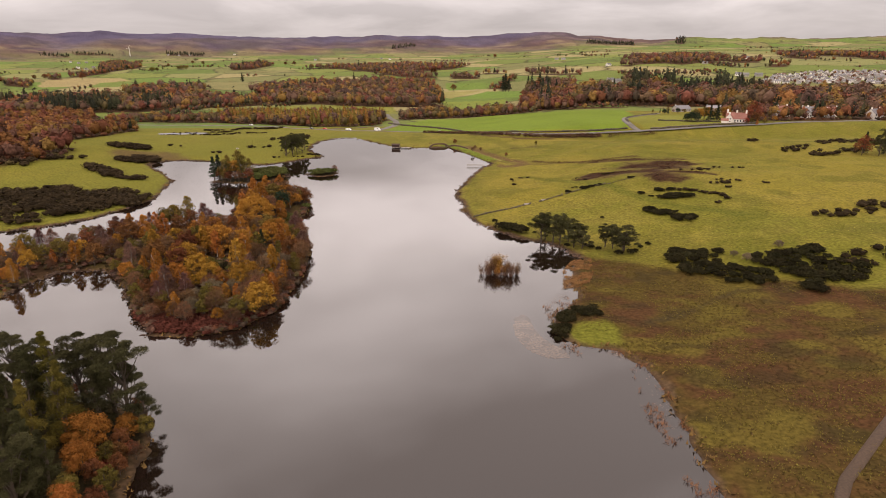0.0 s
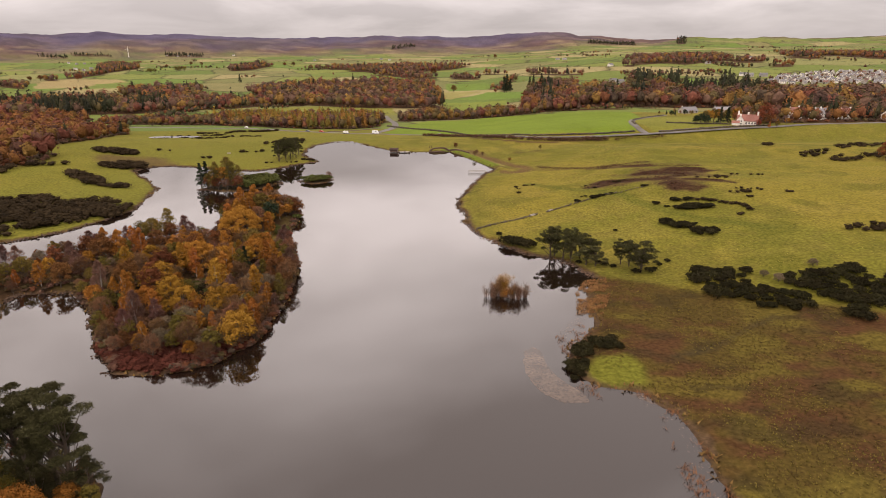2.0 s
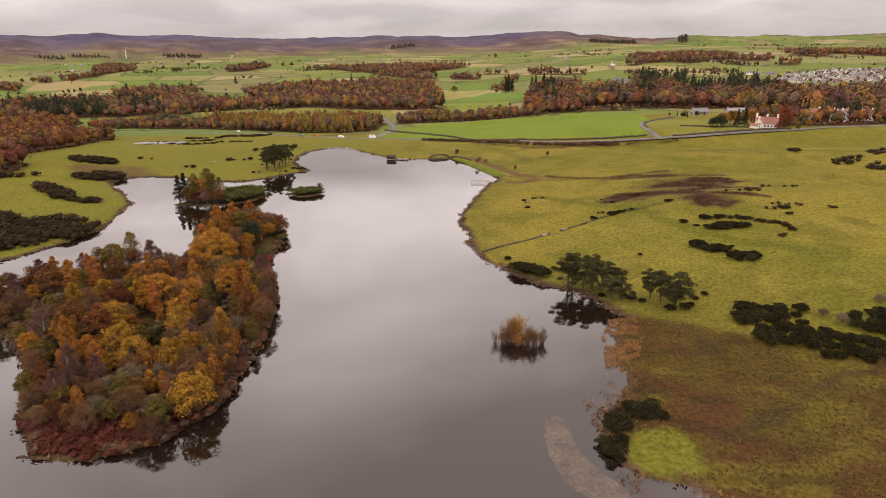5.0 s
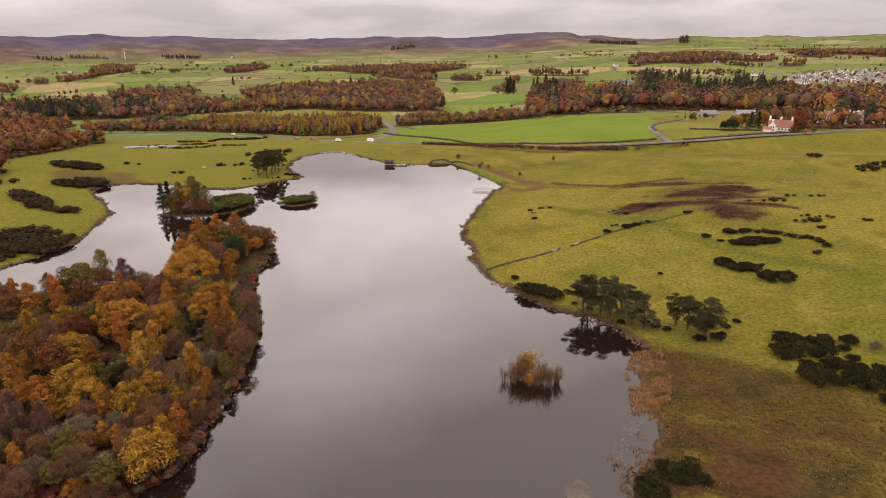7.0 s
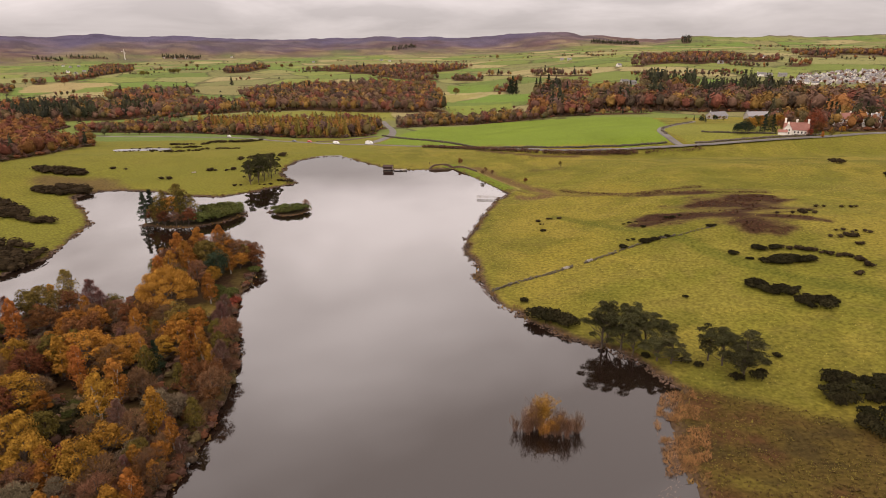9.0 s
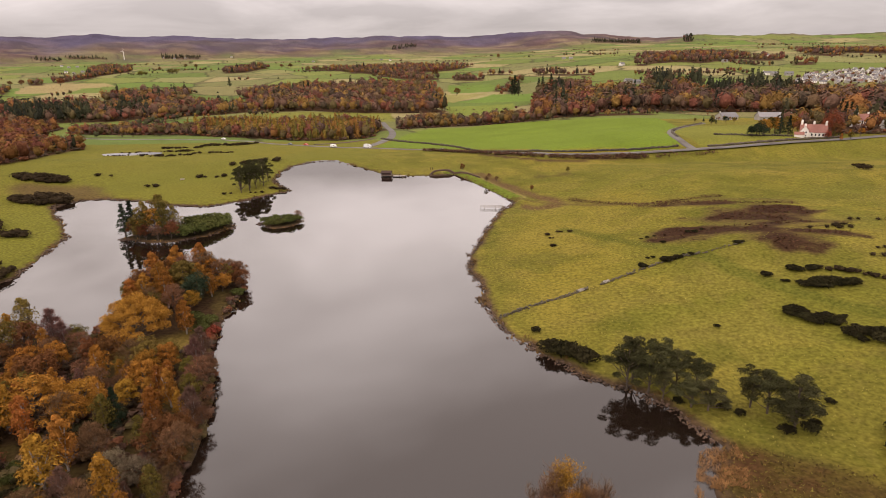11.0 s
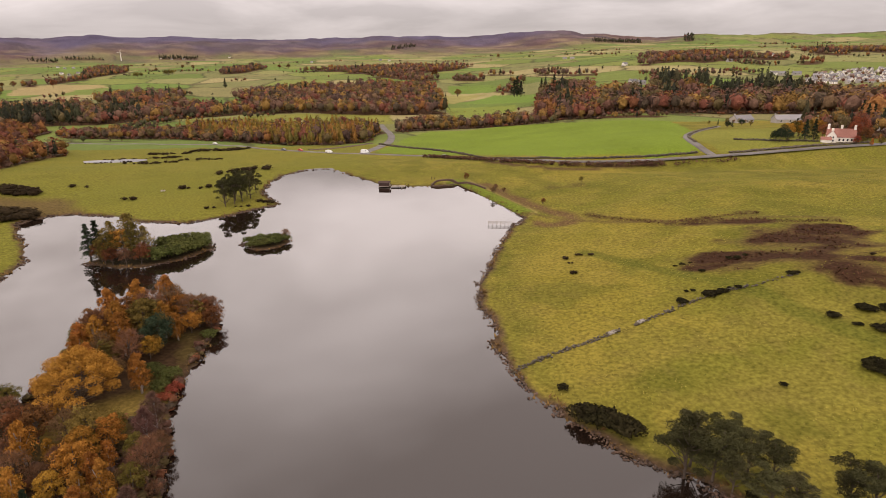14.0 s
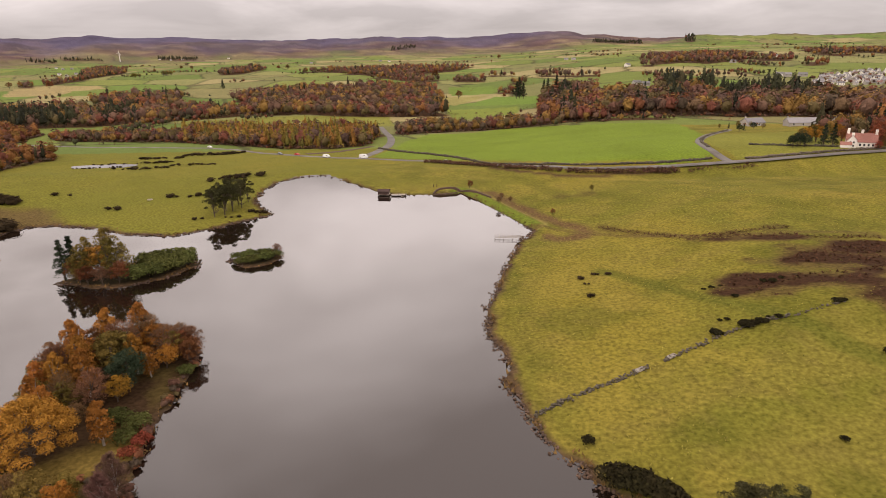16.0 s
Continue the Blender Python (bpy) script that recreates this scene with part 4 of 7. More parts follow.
# the point of the peninsula, tree by tree
big_gold = tagged(make_tree("broadleaf_tree", 901, 11.5, 7.0, "spread", M_BIGGOLD, density=9, leaf_size=0.13), "broad golden autumn tree with a full rounded crown", "tree", "island trees")
plant(big_gold, -64, 206.5, 1.0, 40)
PROTOTYPES.append(big_gold)
for sort, x, y, size, turn in [(T_ORANGE, -56, 211.5, 0.75, 0), (T_ORANGE, -68, 229, 1.0, 30), (T_OLIVE, -64, 231, 0.95, 60), (T_TWIG, -73, 230, 0.95, 90), (T_RUSSET, -76, 233, 0.8, 10), (T_ORANGE, -72, 234, 1.1, 50),
                               (T_TWIG, -66, 238, 1.0, 70), (T_ORANGE, -69, 240, 1.05, 200), (T_TWIG, -62, 241, 1.0, 140), (T_GOLD, -60, 240, 0.75, 20), (T_ORANGE, -64, 244, 1.0, 33), (T_TWIG, -58, 240, 0.85, 77),
                               (T_OLIVE, -56, 240, 0.6, 120), (T_RUSSET, -55, 242, 0.62, 160), (T_RUSSET, -53, 239, 0.6, 10), (T_TWIG, -54, 243, 0.7, 220), (T_GOLD, -60, 224, 0.5, 15), (T_TWIG, -63, 222, 0.8, 25),
                               (T_RHODO, -57, 218, 0.8, 0), (T_RHODO, -53, 217, 0.75, 60), (T_RHODO, -53.5, 213, 0.7, 130), (T_RED, -50.5, 212.5, 0.8, 0), (T_RED, -51, 209, 0.7, 70), (T_OLIVE, -77, 230, 0.6, 40), (T_ORANGE, -68, 217, 0.7, 33), (T_ORANGE, -72, 220, 0.75, 80), (T_OLIVE, -66, 220, 0.6, 14), (T_ORANGE, -74, 225, 0.75, 130), (T_TWIG, -63, 217, 0.45, 9), (T_TWIG, -78, 235, 0.5, 10),
                               (T_OLIVE, -77, 207, 0.5, 44), (T_RHODO, -80, 208, 1.1, 3), (T_TWIG, -74, 202, 0.6, 8), (T_GREY, -70, 198, 0.8, 21), (T_RHODO, -52, 235, 0.6, 21), (T_ORANGE, -66, 226, 0.9, 12), (T_ORANGE, -71, 226, 0.85, 75), (T_TWIG, -69, 223, 0.7, 31), (T_ORANGE, -61, 234, 0.8, 61), (T_OLIVE, -65, 234, 0.9, 91), (T_ORANGE, -58, 233, 0.6, 121), (T_RUSSET, -71, 238, 0.8, 5), (T_OLIVE, -73, 222, 0.6, 50), (T_TWIG, -57, 244, 0.7, 41), (T_GOLD, -56.5, 236.5, 0.5, 3)]:
    plant(sort[turn % len(sort)], x, y, size * 1.25, turn, 1.12)
holly = tagged(make_tree("evergreen_tree", 905, 8.5, 3.6, "round", M_DARK, density=2.2), "dark blue-green evergreen tree", "tree", "island conifers")
plant(holly, -60, 229, 1.0, 0)
PROTOTYPES.append(holly)

# small isle with conifers, and the islet of rhododendron
for sort, x, y, size, turn in [(T_CONE, -107.5, 289.5, 1.0, 0), (T_CONE, -105.5, 291, 1.05, 50), (T_OLIVE, -100, 287, 0.9, 20), (T_GOLD, -97, 290, 0.85, 80), (T_UPOLIVE, -93, 288, 0.95, 140), (T_UPOLIVE, -96, 292, 1.05, 10),
                               (T_UPOLIVE, -90, 289, 0.8, 33), (T_UPOLIVE, -101, 291, 0.9, 54), (T_RUSSET, -103, 287.5, 0.6, 100), (T_RUSSET, -98, 284, 0.55, 130), (T_RUSSET, -90, 285, 0.6, 180), (T_TWIG, -94, 284, 0.55, 60), (T_OLIVE, -101, 285.5, 0.5, 22),
                               (T_RHODO, -87, 288, 1.3, 0), (T_RHODO, -84, 290, 1.4, 40), (T_RHODO, -82, 293, 1.4, 90), (T_RHODO, -79, 297, 1.3, 130), (T_RHODO, -78, 301, 1.2, 170), (T_RHODO, -82, 300, 1.5, 200), (T_RHODO, -86, 297, 1.5, 250), (T_RHODO, -88, 301, 1.3, 290), (T_RHODO, -80, 305, 1.2, 20),
                               (T_RHODO, -63, 303, 0.85, 0), (T_RHODO, -60.5, 299.5, 0.9, 50), (T_RHODO, -57.5, 300, 0.95, 100), (T_RHODO, -54.5, 302, 1.0, 150), (T_RHODO, -52.5, 305, 0.95, 200), (T_RHODO, -56, 305.5, 1.0, 250), (T_RHODO, -60, 304.5, 0.95, 300), (T_TWIG, -52, 307, 0.45, 0)]:
    plant(sort[turn % len(sort)], x, y, size * (1.32 if x < -70 else 1.15), turn, 1.1)

# willows standing in the loch
r = rng(77)
for k in range(19):
    u, v = r.uniform(-1, 1), r.uniform(-1, 1)
    sort = T_YELLOW if k % 4 == 0 and -0.75 < u < 0.3 else T_WILLOW
    plant(sort[k % 2], 17.6 + 5.6 * u, 157.2 + 2.0 * v * math.sqrt(1 - u * u), r.uniform(0.6, 1.15) * (1 - 0.35 * abs(u) ** 3), r.uniform(0, 360), r.uniform(0.85, 1.15))

# pines on the east shore and on the north cape
for k, (x, y, size, wide) in enumerate([(34.0, 186.0, 1.0, 1.0), (35.6, 188.0, 0.98, 0.95), (37.6, 185.0, 1.0, 1.05), (40.4, 187.4, 0.95, 0.8), (42.6, 185.0, 0.86, 0.9), (46.0, 184.4, 0.78, 1.0), (43.2, 179.6, 0.62, 1.45), (45.6, 178.4, 0.6, 1.4),
                                        (52.8, 178.6, 0.82, 0.95), (54.6, 176.4, 0.8, 1.1), (57.4, 174.0, 0.86, 1.25), (56.4, 171.6, 0.68, 1.35), (39.4, 182.6, 0.7, 0.9),
                                        (-87, 352, 1.2, 0.7), (-84.5, 356, 1.3, 0.7), (-83, 361, 1.2, 0.7), (-81, 366, 1.25, 0.7), (-86, 362, 1.3, 0.7), (-84, 371, 1.2, 0.7), (-82, 378, 1.1, 0.7), (-89, 357, 1.1, 0.7), (-87, 372, 1.2, 0.7), (-91, 365, 1.0, 0.7)]):
    plant(T_PINE[k % 3], x, y, size, 67 * k, wide)
r = rng(5)
for k in range(6):
    plant(T_GORSE[k % 3], 26 + (k - 2.5) * 1.25, 198.6 - (k - 2.5) * 0.9 + r.uniform(-0.6, 0.6), r.uniform(1.35, 1.65), 60 * k)
for x, y, size in [(48.4, 178.6, 0.7), (50.2, 176.8, 0.6), (55, 171, 0.8), (58.8, 171.2, 0.9), (60.4, 172.8, 0.6), (47, 180.6, 0.6), (41.4, 181, 0.6), (21.2, 209.6, 0.7), (63, 176, 0.5), (66, 178, 0.55), (59, 206, 0.45)]:
    plant(T_GORSE[0], x, y, size, 30 * x)

# tall mixed trees on the near west shore
N_PINE = kinds("tall Scots pine with open blue-green crown", "tree", "west shore trees", "pine_tree", 310, 17.0, 4.4, "pine", M_PINE, density=7, leaf_size=0.14)
N_TALL = kinds("tall dense pine with grey-green needles", "tree", "west shore trees", "pine_tree", 330, 16.0, 4.6, "cone", M_PINE, density=5.2, leaf_size=0.15)
N_LARCH = kinds("tall yellow-green larch in autumn", "tree", "west shore trees", "larch_tree", 350, 17.0, 4.2, "cone", M_LARCH, density=7, leaf_size=0.125, count=2)
N_BEECH = kinds("orange-leaved beech beside the water", "tree", "west shore trees", "beech_tree", 370, 8.0, 4.0, "round", M_ORANGE, density=3.2, leaf_size=0.15, count=2)
PROTOTYPES += N_PINE + N_TALL + N_LARCH + N_BEECH
for sort, x, y, size, turn in [(N_PINE, -51.5, 86.5, 1.0, 0), (N_PINE, -55, 89, 1.02, 120), (N_LARCH, -64, 88, 1.0, 40), (N_TALL, -60, 84, 0.9, 70), (N_PINE, -68, 90, 0.92, 200), (N_TALL, -58, 90, 0.8, 20), (N_LARCH, -61, 77, 0.85, 90),
                               (N_TALL, -65, 79, 0.95, 150), (N_TALL, -57, 70, 0.85, 30), (N_TALL, -63, 68, 0.95, 15), (N_PINE, -55, 64, 0.85, 60), (N_BEECH, -53.5, 79.5, 0.9, 0), (N_BEECH, -52, 74, 0.75, 77), (N_BEECH, -50.5, 83.5, 0.55, 140), (N_TALL, -72, 86, 0.85, 180),
                               (N_TALL, -70, 72, 0.95, 80), (N_PINE, -75, 94, 0.85, 10), (N_LARCH, -79, 90, 0.8, 190), (N_TALL, -84, 95, 0.85, 5), (T_RED, -49.5, 76, 1.0, 0), (T_PINE, -48.5, 85.5, 0.72, 25),
                               (N_BEECH, -104, 120, 1.1, 10), (N_BEECH, -108, 127, 1.2, 60), (T_RUSSET, -101, 114, 1.3, 0), (T_RUSSET, -112, 134, 1.2, 80), (N_TALL, -95, 104, 0.7, 30), (N_LARCH, -58, 81, 0.9, 210), (N_TALL, -54.5, 84, 0.75, 75), (N_PINE, -61, 91, 0.95, 260), (N_TALL, -66, 86, 0.9, 310), (N_TALL, -59, 65, 0.8, 111), (N_TALL, -54, 69, 0.7, 222), (N_LARCH, -68, 80, 0.9, 45), (N_TALL, -62, 73, 0.85, 333), (T_RUSSET, -50, 80, 0.5, 1), (T_RED, -48.5, 80, 0.8, 2), (T_RUSSET, -49, 72, 0.55, 3), (T_OLIVE, -51, 68, 0.6, 4), (T_TWIG, -50, 87.5, 0.4, 5), (T_RUSSET, -48, 77, 0.45, 6), (N_BEECH, -52, 62, 0.7, 30), (N_TALL, -57, 58, 0.8, 12), (N_TALL, -66, 60, 0.9, 13), (N_TALL, -78, 82, 0.85, 14), (N_TALL, -89, 99, 0.8, 15), (T_OLIVE, -47.5, 84, 0.5, 16), (T_RUSSET, -47, 74, 0.5, 17), (T_OLIVE, -47, 70, 0.55, 18), (T_RUSSET, -46.5, 66, 0.55, 19), (T_OLIVE, -47, 62, 0.6, 20), (T_TWIG, -46.5, 78, 0.45, 21), (T_RUSSET, -52, 90, 0.45, 22), (T_OLIVE, -57, 93, 0.45, 23), (T_RUSSET, -64, 95, 0.5, 24), (N_BEECH, -50, 66, 0.6, 25), (T_OLIVE, -48, 58, 0.7, 26), (T_OLIVE, -50, 76, 0.5, 27)]:
    plant(sort[turn % len(sort)], x, y, size, turn)

FAR_GORSE = []
WEST_BANK = [(-200, 255), (-179, 259.7), (-165.7, 267), (-147.6, 266), (-124, 256), (-122, 249), (-126, 236), (-138, 226), (-146, 214), (-165, 206), (-200, 212)]
WEST_STRIP = [(-185.9, 320), (-167.7, 309.6), (-140, 287), (-152, 291), (-175.5, 305)]
# gorse on the pastures: x, y, half widths, bearing, how many, size
for k, (x, y, a, b, turn, n, size) in enumerate([
        (120, 150, 10, 5, -10, 18, 1.1),
        (77.2, 206.6, 2.6, 1.6, -50, 13, 0.95), (79.9, 202.9, 2.6, 1.4, -35, 11, 0.95), (84.4, 203.9, 1.2, 0.5, 0, 3, 0.5), (83.9, 195.9, 3.4, 2.0, -15, 18, 1.0),
        (87.4, 225.4, 3, 1.2, -15, 10, 0.75), (93.9, 223.4, 4, 0.8, -25, 11, 0.6), (100.4, 218.9, 4.5, 0.9, -35, 13, 0.6), (104.9, 211.9, 1.0, 3.5, 0, 10, 0.65), (88.9, 217.4, 5.5, 1.4, -10, 26, 0.95), (77.9, 224.4, 0.6, 0.5, 0, 2, 0.6), (80.4, 220.7, 1, 0.4, 0, 3, 0.4), (99.4, 206.9, 2, 0.8, 0, 5, 0.55),
        (110.9, 229.9, 4.5, 1.2, 5, 13, 0.6), (111.9, 223.9, 1, 0.5, 0, 3, 0.5), (113.9, 253.4, 3, 0.6, 25, 8, 0.55),
        (54.2, 238.4, 1.2, 0.8, 0, 5, 0.6), (56.9, 242.9, 0.7, 0.5, 0, 2, 0.5), (60.9, 239.4, 2.8, 1.0, 0, 11, 0.7), (65.4, 240.2, 1.5, 0.6, 0, 4, 0.5), (80.4, 242.2, 1.3, 0.7, 0, 4, 0.6), (63.9, 252.4, 0.6, 0.5, 0, 2, 0.5), (61.4, 259.9, 2.4, 0.5, 0, 6, 0.3),
        (35.4, 277.9, 1, 0.8, 0, 4, 0.45), (39.9, 280.4, 1, 0.5, 0, 3, 0.4), (42.9, 279.4, 1, 0.5, 0, 3, 0.4), (34.9, 265.4, 0.8, 0.6, 0, 3, 0.5), (35.9, 273.4, 0.6, 0.4, 0, 2, 0.35),
        (75, 258, 3, 1, 0, 4, 0.5), (110, 250, 9, 1.2, 5, 8, 0.5), (128, 262, 8, 1.0, 0, 7, 0.5), (120, 232, 10, 1.2, -10, 9, 0.5),
        (133, 187, 12, 3, 12, 20, 0.9), (150, 196, 8, 4, 0, 14, 1.0), (186, 312, 12, 5, 35, 18, 1.0), (200, 300, 16, 6, 20, 26, 1.1), (222, 338, 14, 5, 40, 16, 1.1), (176, 335, 2, 2, 0, 3, 1.2), (240, 340, 14, 6, 20, 14, 1.2), (184, 352, 4, 1.5, 0, 4, 0.8),
        (28.6, 123, 1.9, 4.6, -25, 17, 0.8), (32.5, 129.5, 3.6, 2.6, 20, 14, 0.85), (36.5, 129.5, 2.4, 2.2, 0, 9, 0.75), (27.2, 118.2, 0.9, 1.6, -20, 4, 0.55),
        (-150, 246, 28, 12, -8, 170, 1.0), (-168, 238, 9, 7, 0, 22, 1.0), (-130, 250, 8, 4, -15, 18, 0.95), (-190, 245, 16, 8, 0, 26, 1.1), (-189, 376, 13, 6, -8, 75, 1.0), (-168, 340, 11, 7, 8, 60, 1.05), (-176, 312, 9, 3.2, -40, 16, 0.9), (-163, 299, 10, 3.5, -35, 20, 0.9), (-149, 291, 6, 2.4, -25, 10, 0.85),
        (-113, 387, 8, 1.4, 10, 12, 0.7), (-132, 366, 3, 1.5, 0, 5, 0.7), (-190, 543, 14, 6, 12, 34, 0.9), (-165, 572, 22, 7, 38, 60, 1.0), (-180, 516, 9, 4, 0, 16, 0.9), (-206, 490, 14, 2.5, 20, 22, 0.5), (-203, 508, 14, 2.0, 30, 16, 0.45), (-207, 505, 10, 3, 0, 12, 0.9), (-175, 480, 16, 4, 10, 20, 0.9), (-150, 496, 14, 4, 15, 16, 0.9), (-106, 425, 9, 5, 40, 18, 1.1), (-96, 434, 6, 4, 20, 10, 1.2), (-80, 352, 3, 1.2, 0, 4, 0.6), (-74, 360, 5, 1.3, -20, 6, 0.8), (-92, 349, 2, 1, 0, 3, 0.7), (-168, 391, 4, 1, 0, 4, 0.6), (-205, 330, 12, 4, 30, 14, 1.1), (-214, 310, 9, 6, 0, 12, 1.2)]):
    r = rng(400 + k)
    ca, sa = math.cos(radians(turn)), math.sin(radians(turn))
    for m in range(n):
        u, v = r.uniform(-1, 1), r.uniform(-1, 1)
        v *= math.sqrt(max(0.05, 1 - u * u))
        px, py = x + a * u * ca - b * v * sa, y + a * u * sa + b * v * ca
        if 0 < x < 92 and y < 260:
            plant(T_GORSE[m % 3], px, py, size * r.uniform(0.6, 1.1), r.uniform(0, 360), r.uniform(0.9, 1.25))
        else:
            FAR_GORSE.append((px, py, size * r.uniform(0.6, 1.1) * (1.3 if x < -100 and y < 400 else 1.0)))
GORSE_BANKS = [[(70.3, 169.7), (82.3, 166.0), (78.8, 157.3), (73.3, 152.2), (69.1, 152.8), (66.4, 159.9)], [(76.5, 157.6), (84.9, 153.4), (89.4, 146.7), (86.7, 143.2), (81.4, 144.2), (76.1, 146.7), (74.5, 151.8)],
               [(89.5, 160.8), (102.7, 160.1), (106, 160.9), (107.1, 153.7), (113, 147), (108, 140), (97.3, 140.6), (94, 145.5), (91.9, 151.1), (88.5, 154.9)], [(91.8, 140.9), (95, 141), (95.9, 135.8), (93.2, 134.5), (92.1, 138.4)]]
r = rng(395)
for k, bank in enumerate(GORSE_BANKS):
    for x, y in scatter(390 + k, bank, 2.1, keep=lambda a, b: vnoise(np.array([a / 5.0]), np.array([b / 5.0]), 66)[0] > 0.2):
        plant(T_GORSE[r.randint(3)], x, y, r.uniform(0.75, 1.25), r.uniform(0, 360), r.uniform(0.9, 1.15))
for x, y, size in [(87, 158, 0.5), (85, 161.5, 0.4), (98.5, 163.5, 0.45)]:
    plant(T_GREY[0], x, y, size, 40 * x, 1.2)
for x, y, size, sort in [(209, 293, 0.95, T_MAPLE), (216, 291, 1.1, T_PINE), (221, 295, 1.2, T_CONE), (214, 299, 1.2, T_CONE), (226, 300, 1.3, T_PINE), (222, 287, 1.2, T_CONE),
                         (12, 393, 0.45, T_RUSSET), (24, 372, 0.4, T_TWIG), (22, 362, 0.4, T_TWIG), (27, 366, 0.35, T_TWIG), (62, 375, 0.35, T_OLIVE), (40, 345, 0.3, T_RUSSET)]:
    plant(sort[0], x, y, size, 50 * x)

# ---- woods, hedges and tussocks: what nobody could count ----
def lump(r, count):
    """A small domed and dented clump of foliage of radius one: a sphere of triangles, pushed in and out."""
    bm = bmesh.new()
    bmesh.ops.create_icosphere(bm, subdivisions=count, radius=1.0)
    v = np.array([p.co[:] for p in bm.verts])
    f = np.array([[p.index for p in q.verts] for q in bm.faces])
    bm.free()
    knobs = r.normal(size=(11, 3))
    knobs /= np.linalg.norm(knobs, axis=1, keepdims=True)
    near = np.max(np.maximum(v @ knobs.T, 0) ** 8, axis=1)
    return v * (0.72 + 0.36 * near + r.uniform(-0.09, 0.09, len(v)))[:, None], f


def crowd_templates(seed, kind, count=6, sprays=34, clump=0):
    """Trees and bushes of height one for far woods: leaf sprays round a dense core, on a thin trunk. Also the number of crown vertices and of smooth faces."""
    made = []
    for k in range(count):
        r = rng(seed + k)
        n = sprays
        mid = {"round": 0.5, "bush": 0.32}.get(kind, 0.5)
        half = np.array({"round": (0.33, 0.33, 0.42), "bush": (0.36, 0.36, 0.34)}.get(kind, (0.15, 0.15, 0.45)))
        verts, faces, base = [], [], 0
        if clump:
            v, f = lump(r, clump)
            v = v * half * 0.86 + np.array((0, 0, mid))
            if kind == "cone":
                v[:, :2] *= np.interp(v[:, 2], (0.1, 0.25, 1.0), (1.2, 1.5, 0.15))[:, None]
            verts, faces, base = [v], [f], len(v)
        smooth_faces = len(faces[0]) if clump else 0
        if kind == "cone":
            t = r.uniform(0, 1, n) ** 1.5
            a = r.uniform(0, 6.28, n)
            q = 0.25 * (1 - t) * r.uniform(0.6, 1.1, n) + 0.02
            c = np.stack([q * np.cos(a), q * np.sin(a), 0.12 + 0.86 * t], 1)
            d = np.stack([np.cos(a), np.sin(a), np.full(n, 0.7)], 1) / 1.22
        else:
            knobs = r.normal(size=(7, 3))
            knobs /= np.linalg.norm(knobs, axis=1, keepdims=True)
            d = knobs[np.arange(n) % 7] + r.normal(size=(n, 3)) * 0.42
            d /= np.linalg.norm(d, axis=1, keepdims=True)
            d[:, 2] = np.where(d[:, 2] < -0.5, -d[:, 2], d[:, 2])
            c = d * half * r.uniform(0.8, 1.12, (n, 1)) + np.array((0, 0, mid))
        v, f = leaf_quads(r, c, (0.072 if clump else 0.13) if kind != "cone" else 0.06, 1.1, out=d, order=0.66)
        verts.append(v)
        faces.append(f + base)
        crown = base + len(v)
        tv, tf = tube([(0, 0, -0.06), (0, 0, 0.4)], [0.025, 0.012], 4)
        tf = np.array(tf)
        verts.append(tv)
        faces.append(np.concatenate([tf[:, [0, 1, 2]], tf[:, [0, 2, 3]]]) + crown)
        made.append((np.concatenate(verts), np.concatenate(faces), crown, smooth_faces))
    return made


ROUND, SPIRE, LOW = crowd_templates(600, "round", 9, 42, 1), crowd_templates(620, "cone", 6, 40, 1), crowd_templates(640, "round", 4, 10)
FAR_ROUND, FAR_SPIRE = crowd_templates(650, "round", 8, 26, 1), crowd_templates(655, "cone", 6, 22, 1)


def crowd(name, label, seed, places, heights, tints, templates, width=1.0):
    """Many trees in one sheet of real geometry, each with its own colour."""
    r = rng(seed)
    z = ground_height(places[:, 0], places[:, 1])
    vs, fs, cs, soft, base = [], [], [], [], 0
    for k, (x, y) in enumerate(places):
        tv, tf, nl, ns = templates[r.randint(len(templates))]
        a = r.uniform(0, 6.28)
        ca, sa = math.cos(a), math.sin(a)
        h = heights[k]
        v = np.stack([(tv[:, 0] * ca - tv[:, 1] * sa) * h * width + x, (tv[:, 0] * sa + tv[:, 1] * ca) * h * width + y, tv[:, 2] * h + z[k]], 1)
        c = np.repeat(tints[k][None], len(tv), 0)
        c[nl:] = (0.07, 0.05, 0.04)
        vs.append(v)
        fs.append(tf + base)
        soft.append(np.arange(len(tf)) < ns)
        cs.append(c)
        base += len(tv)
    ob = mesh_object(name, np.concatenate(vs), np.concatenate(fs), M_WOODS, tint=np.concatenate(cs))
    ob.data.polygons.foreach_set("use_smooth", np.concatenate(soft))
    return tagged(ob, label, "woodland", kind="stuff")


AUTUMN = np.array([(0.19, 0.078, 0.04), (0.25, 0.115, 0.04), (0.14, 0.072, 0.05), (0.115, 0.072, 0.055), (0.12, 0.09, 0.04), (0.24, 0.14, 0.042), (0.15, 0.088, 0.06), (0.18, 0.068, 0.045), (0.085, 0.062, 0.042), (0.165, 0.105, 0.058)])
GREENS = np.array([(0.034, 0.036, 0.021), (0.044, 0.046, 0.024), (0.03, 0.031, 0.021), (0.056, 0.05, 0.026)])
LARCH = np.array([(0.22, 0.145, 0.03), (0.17, 0.12, 0.028), (0.125, 0.105, 0.028), (0.22, 0.11, 0.03)])


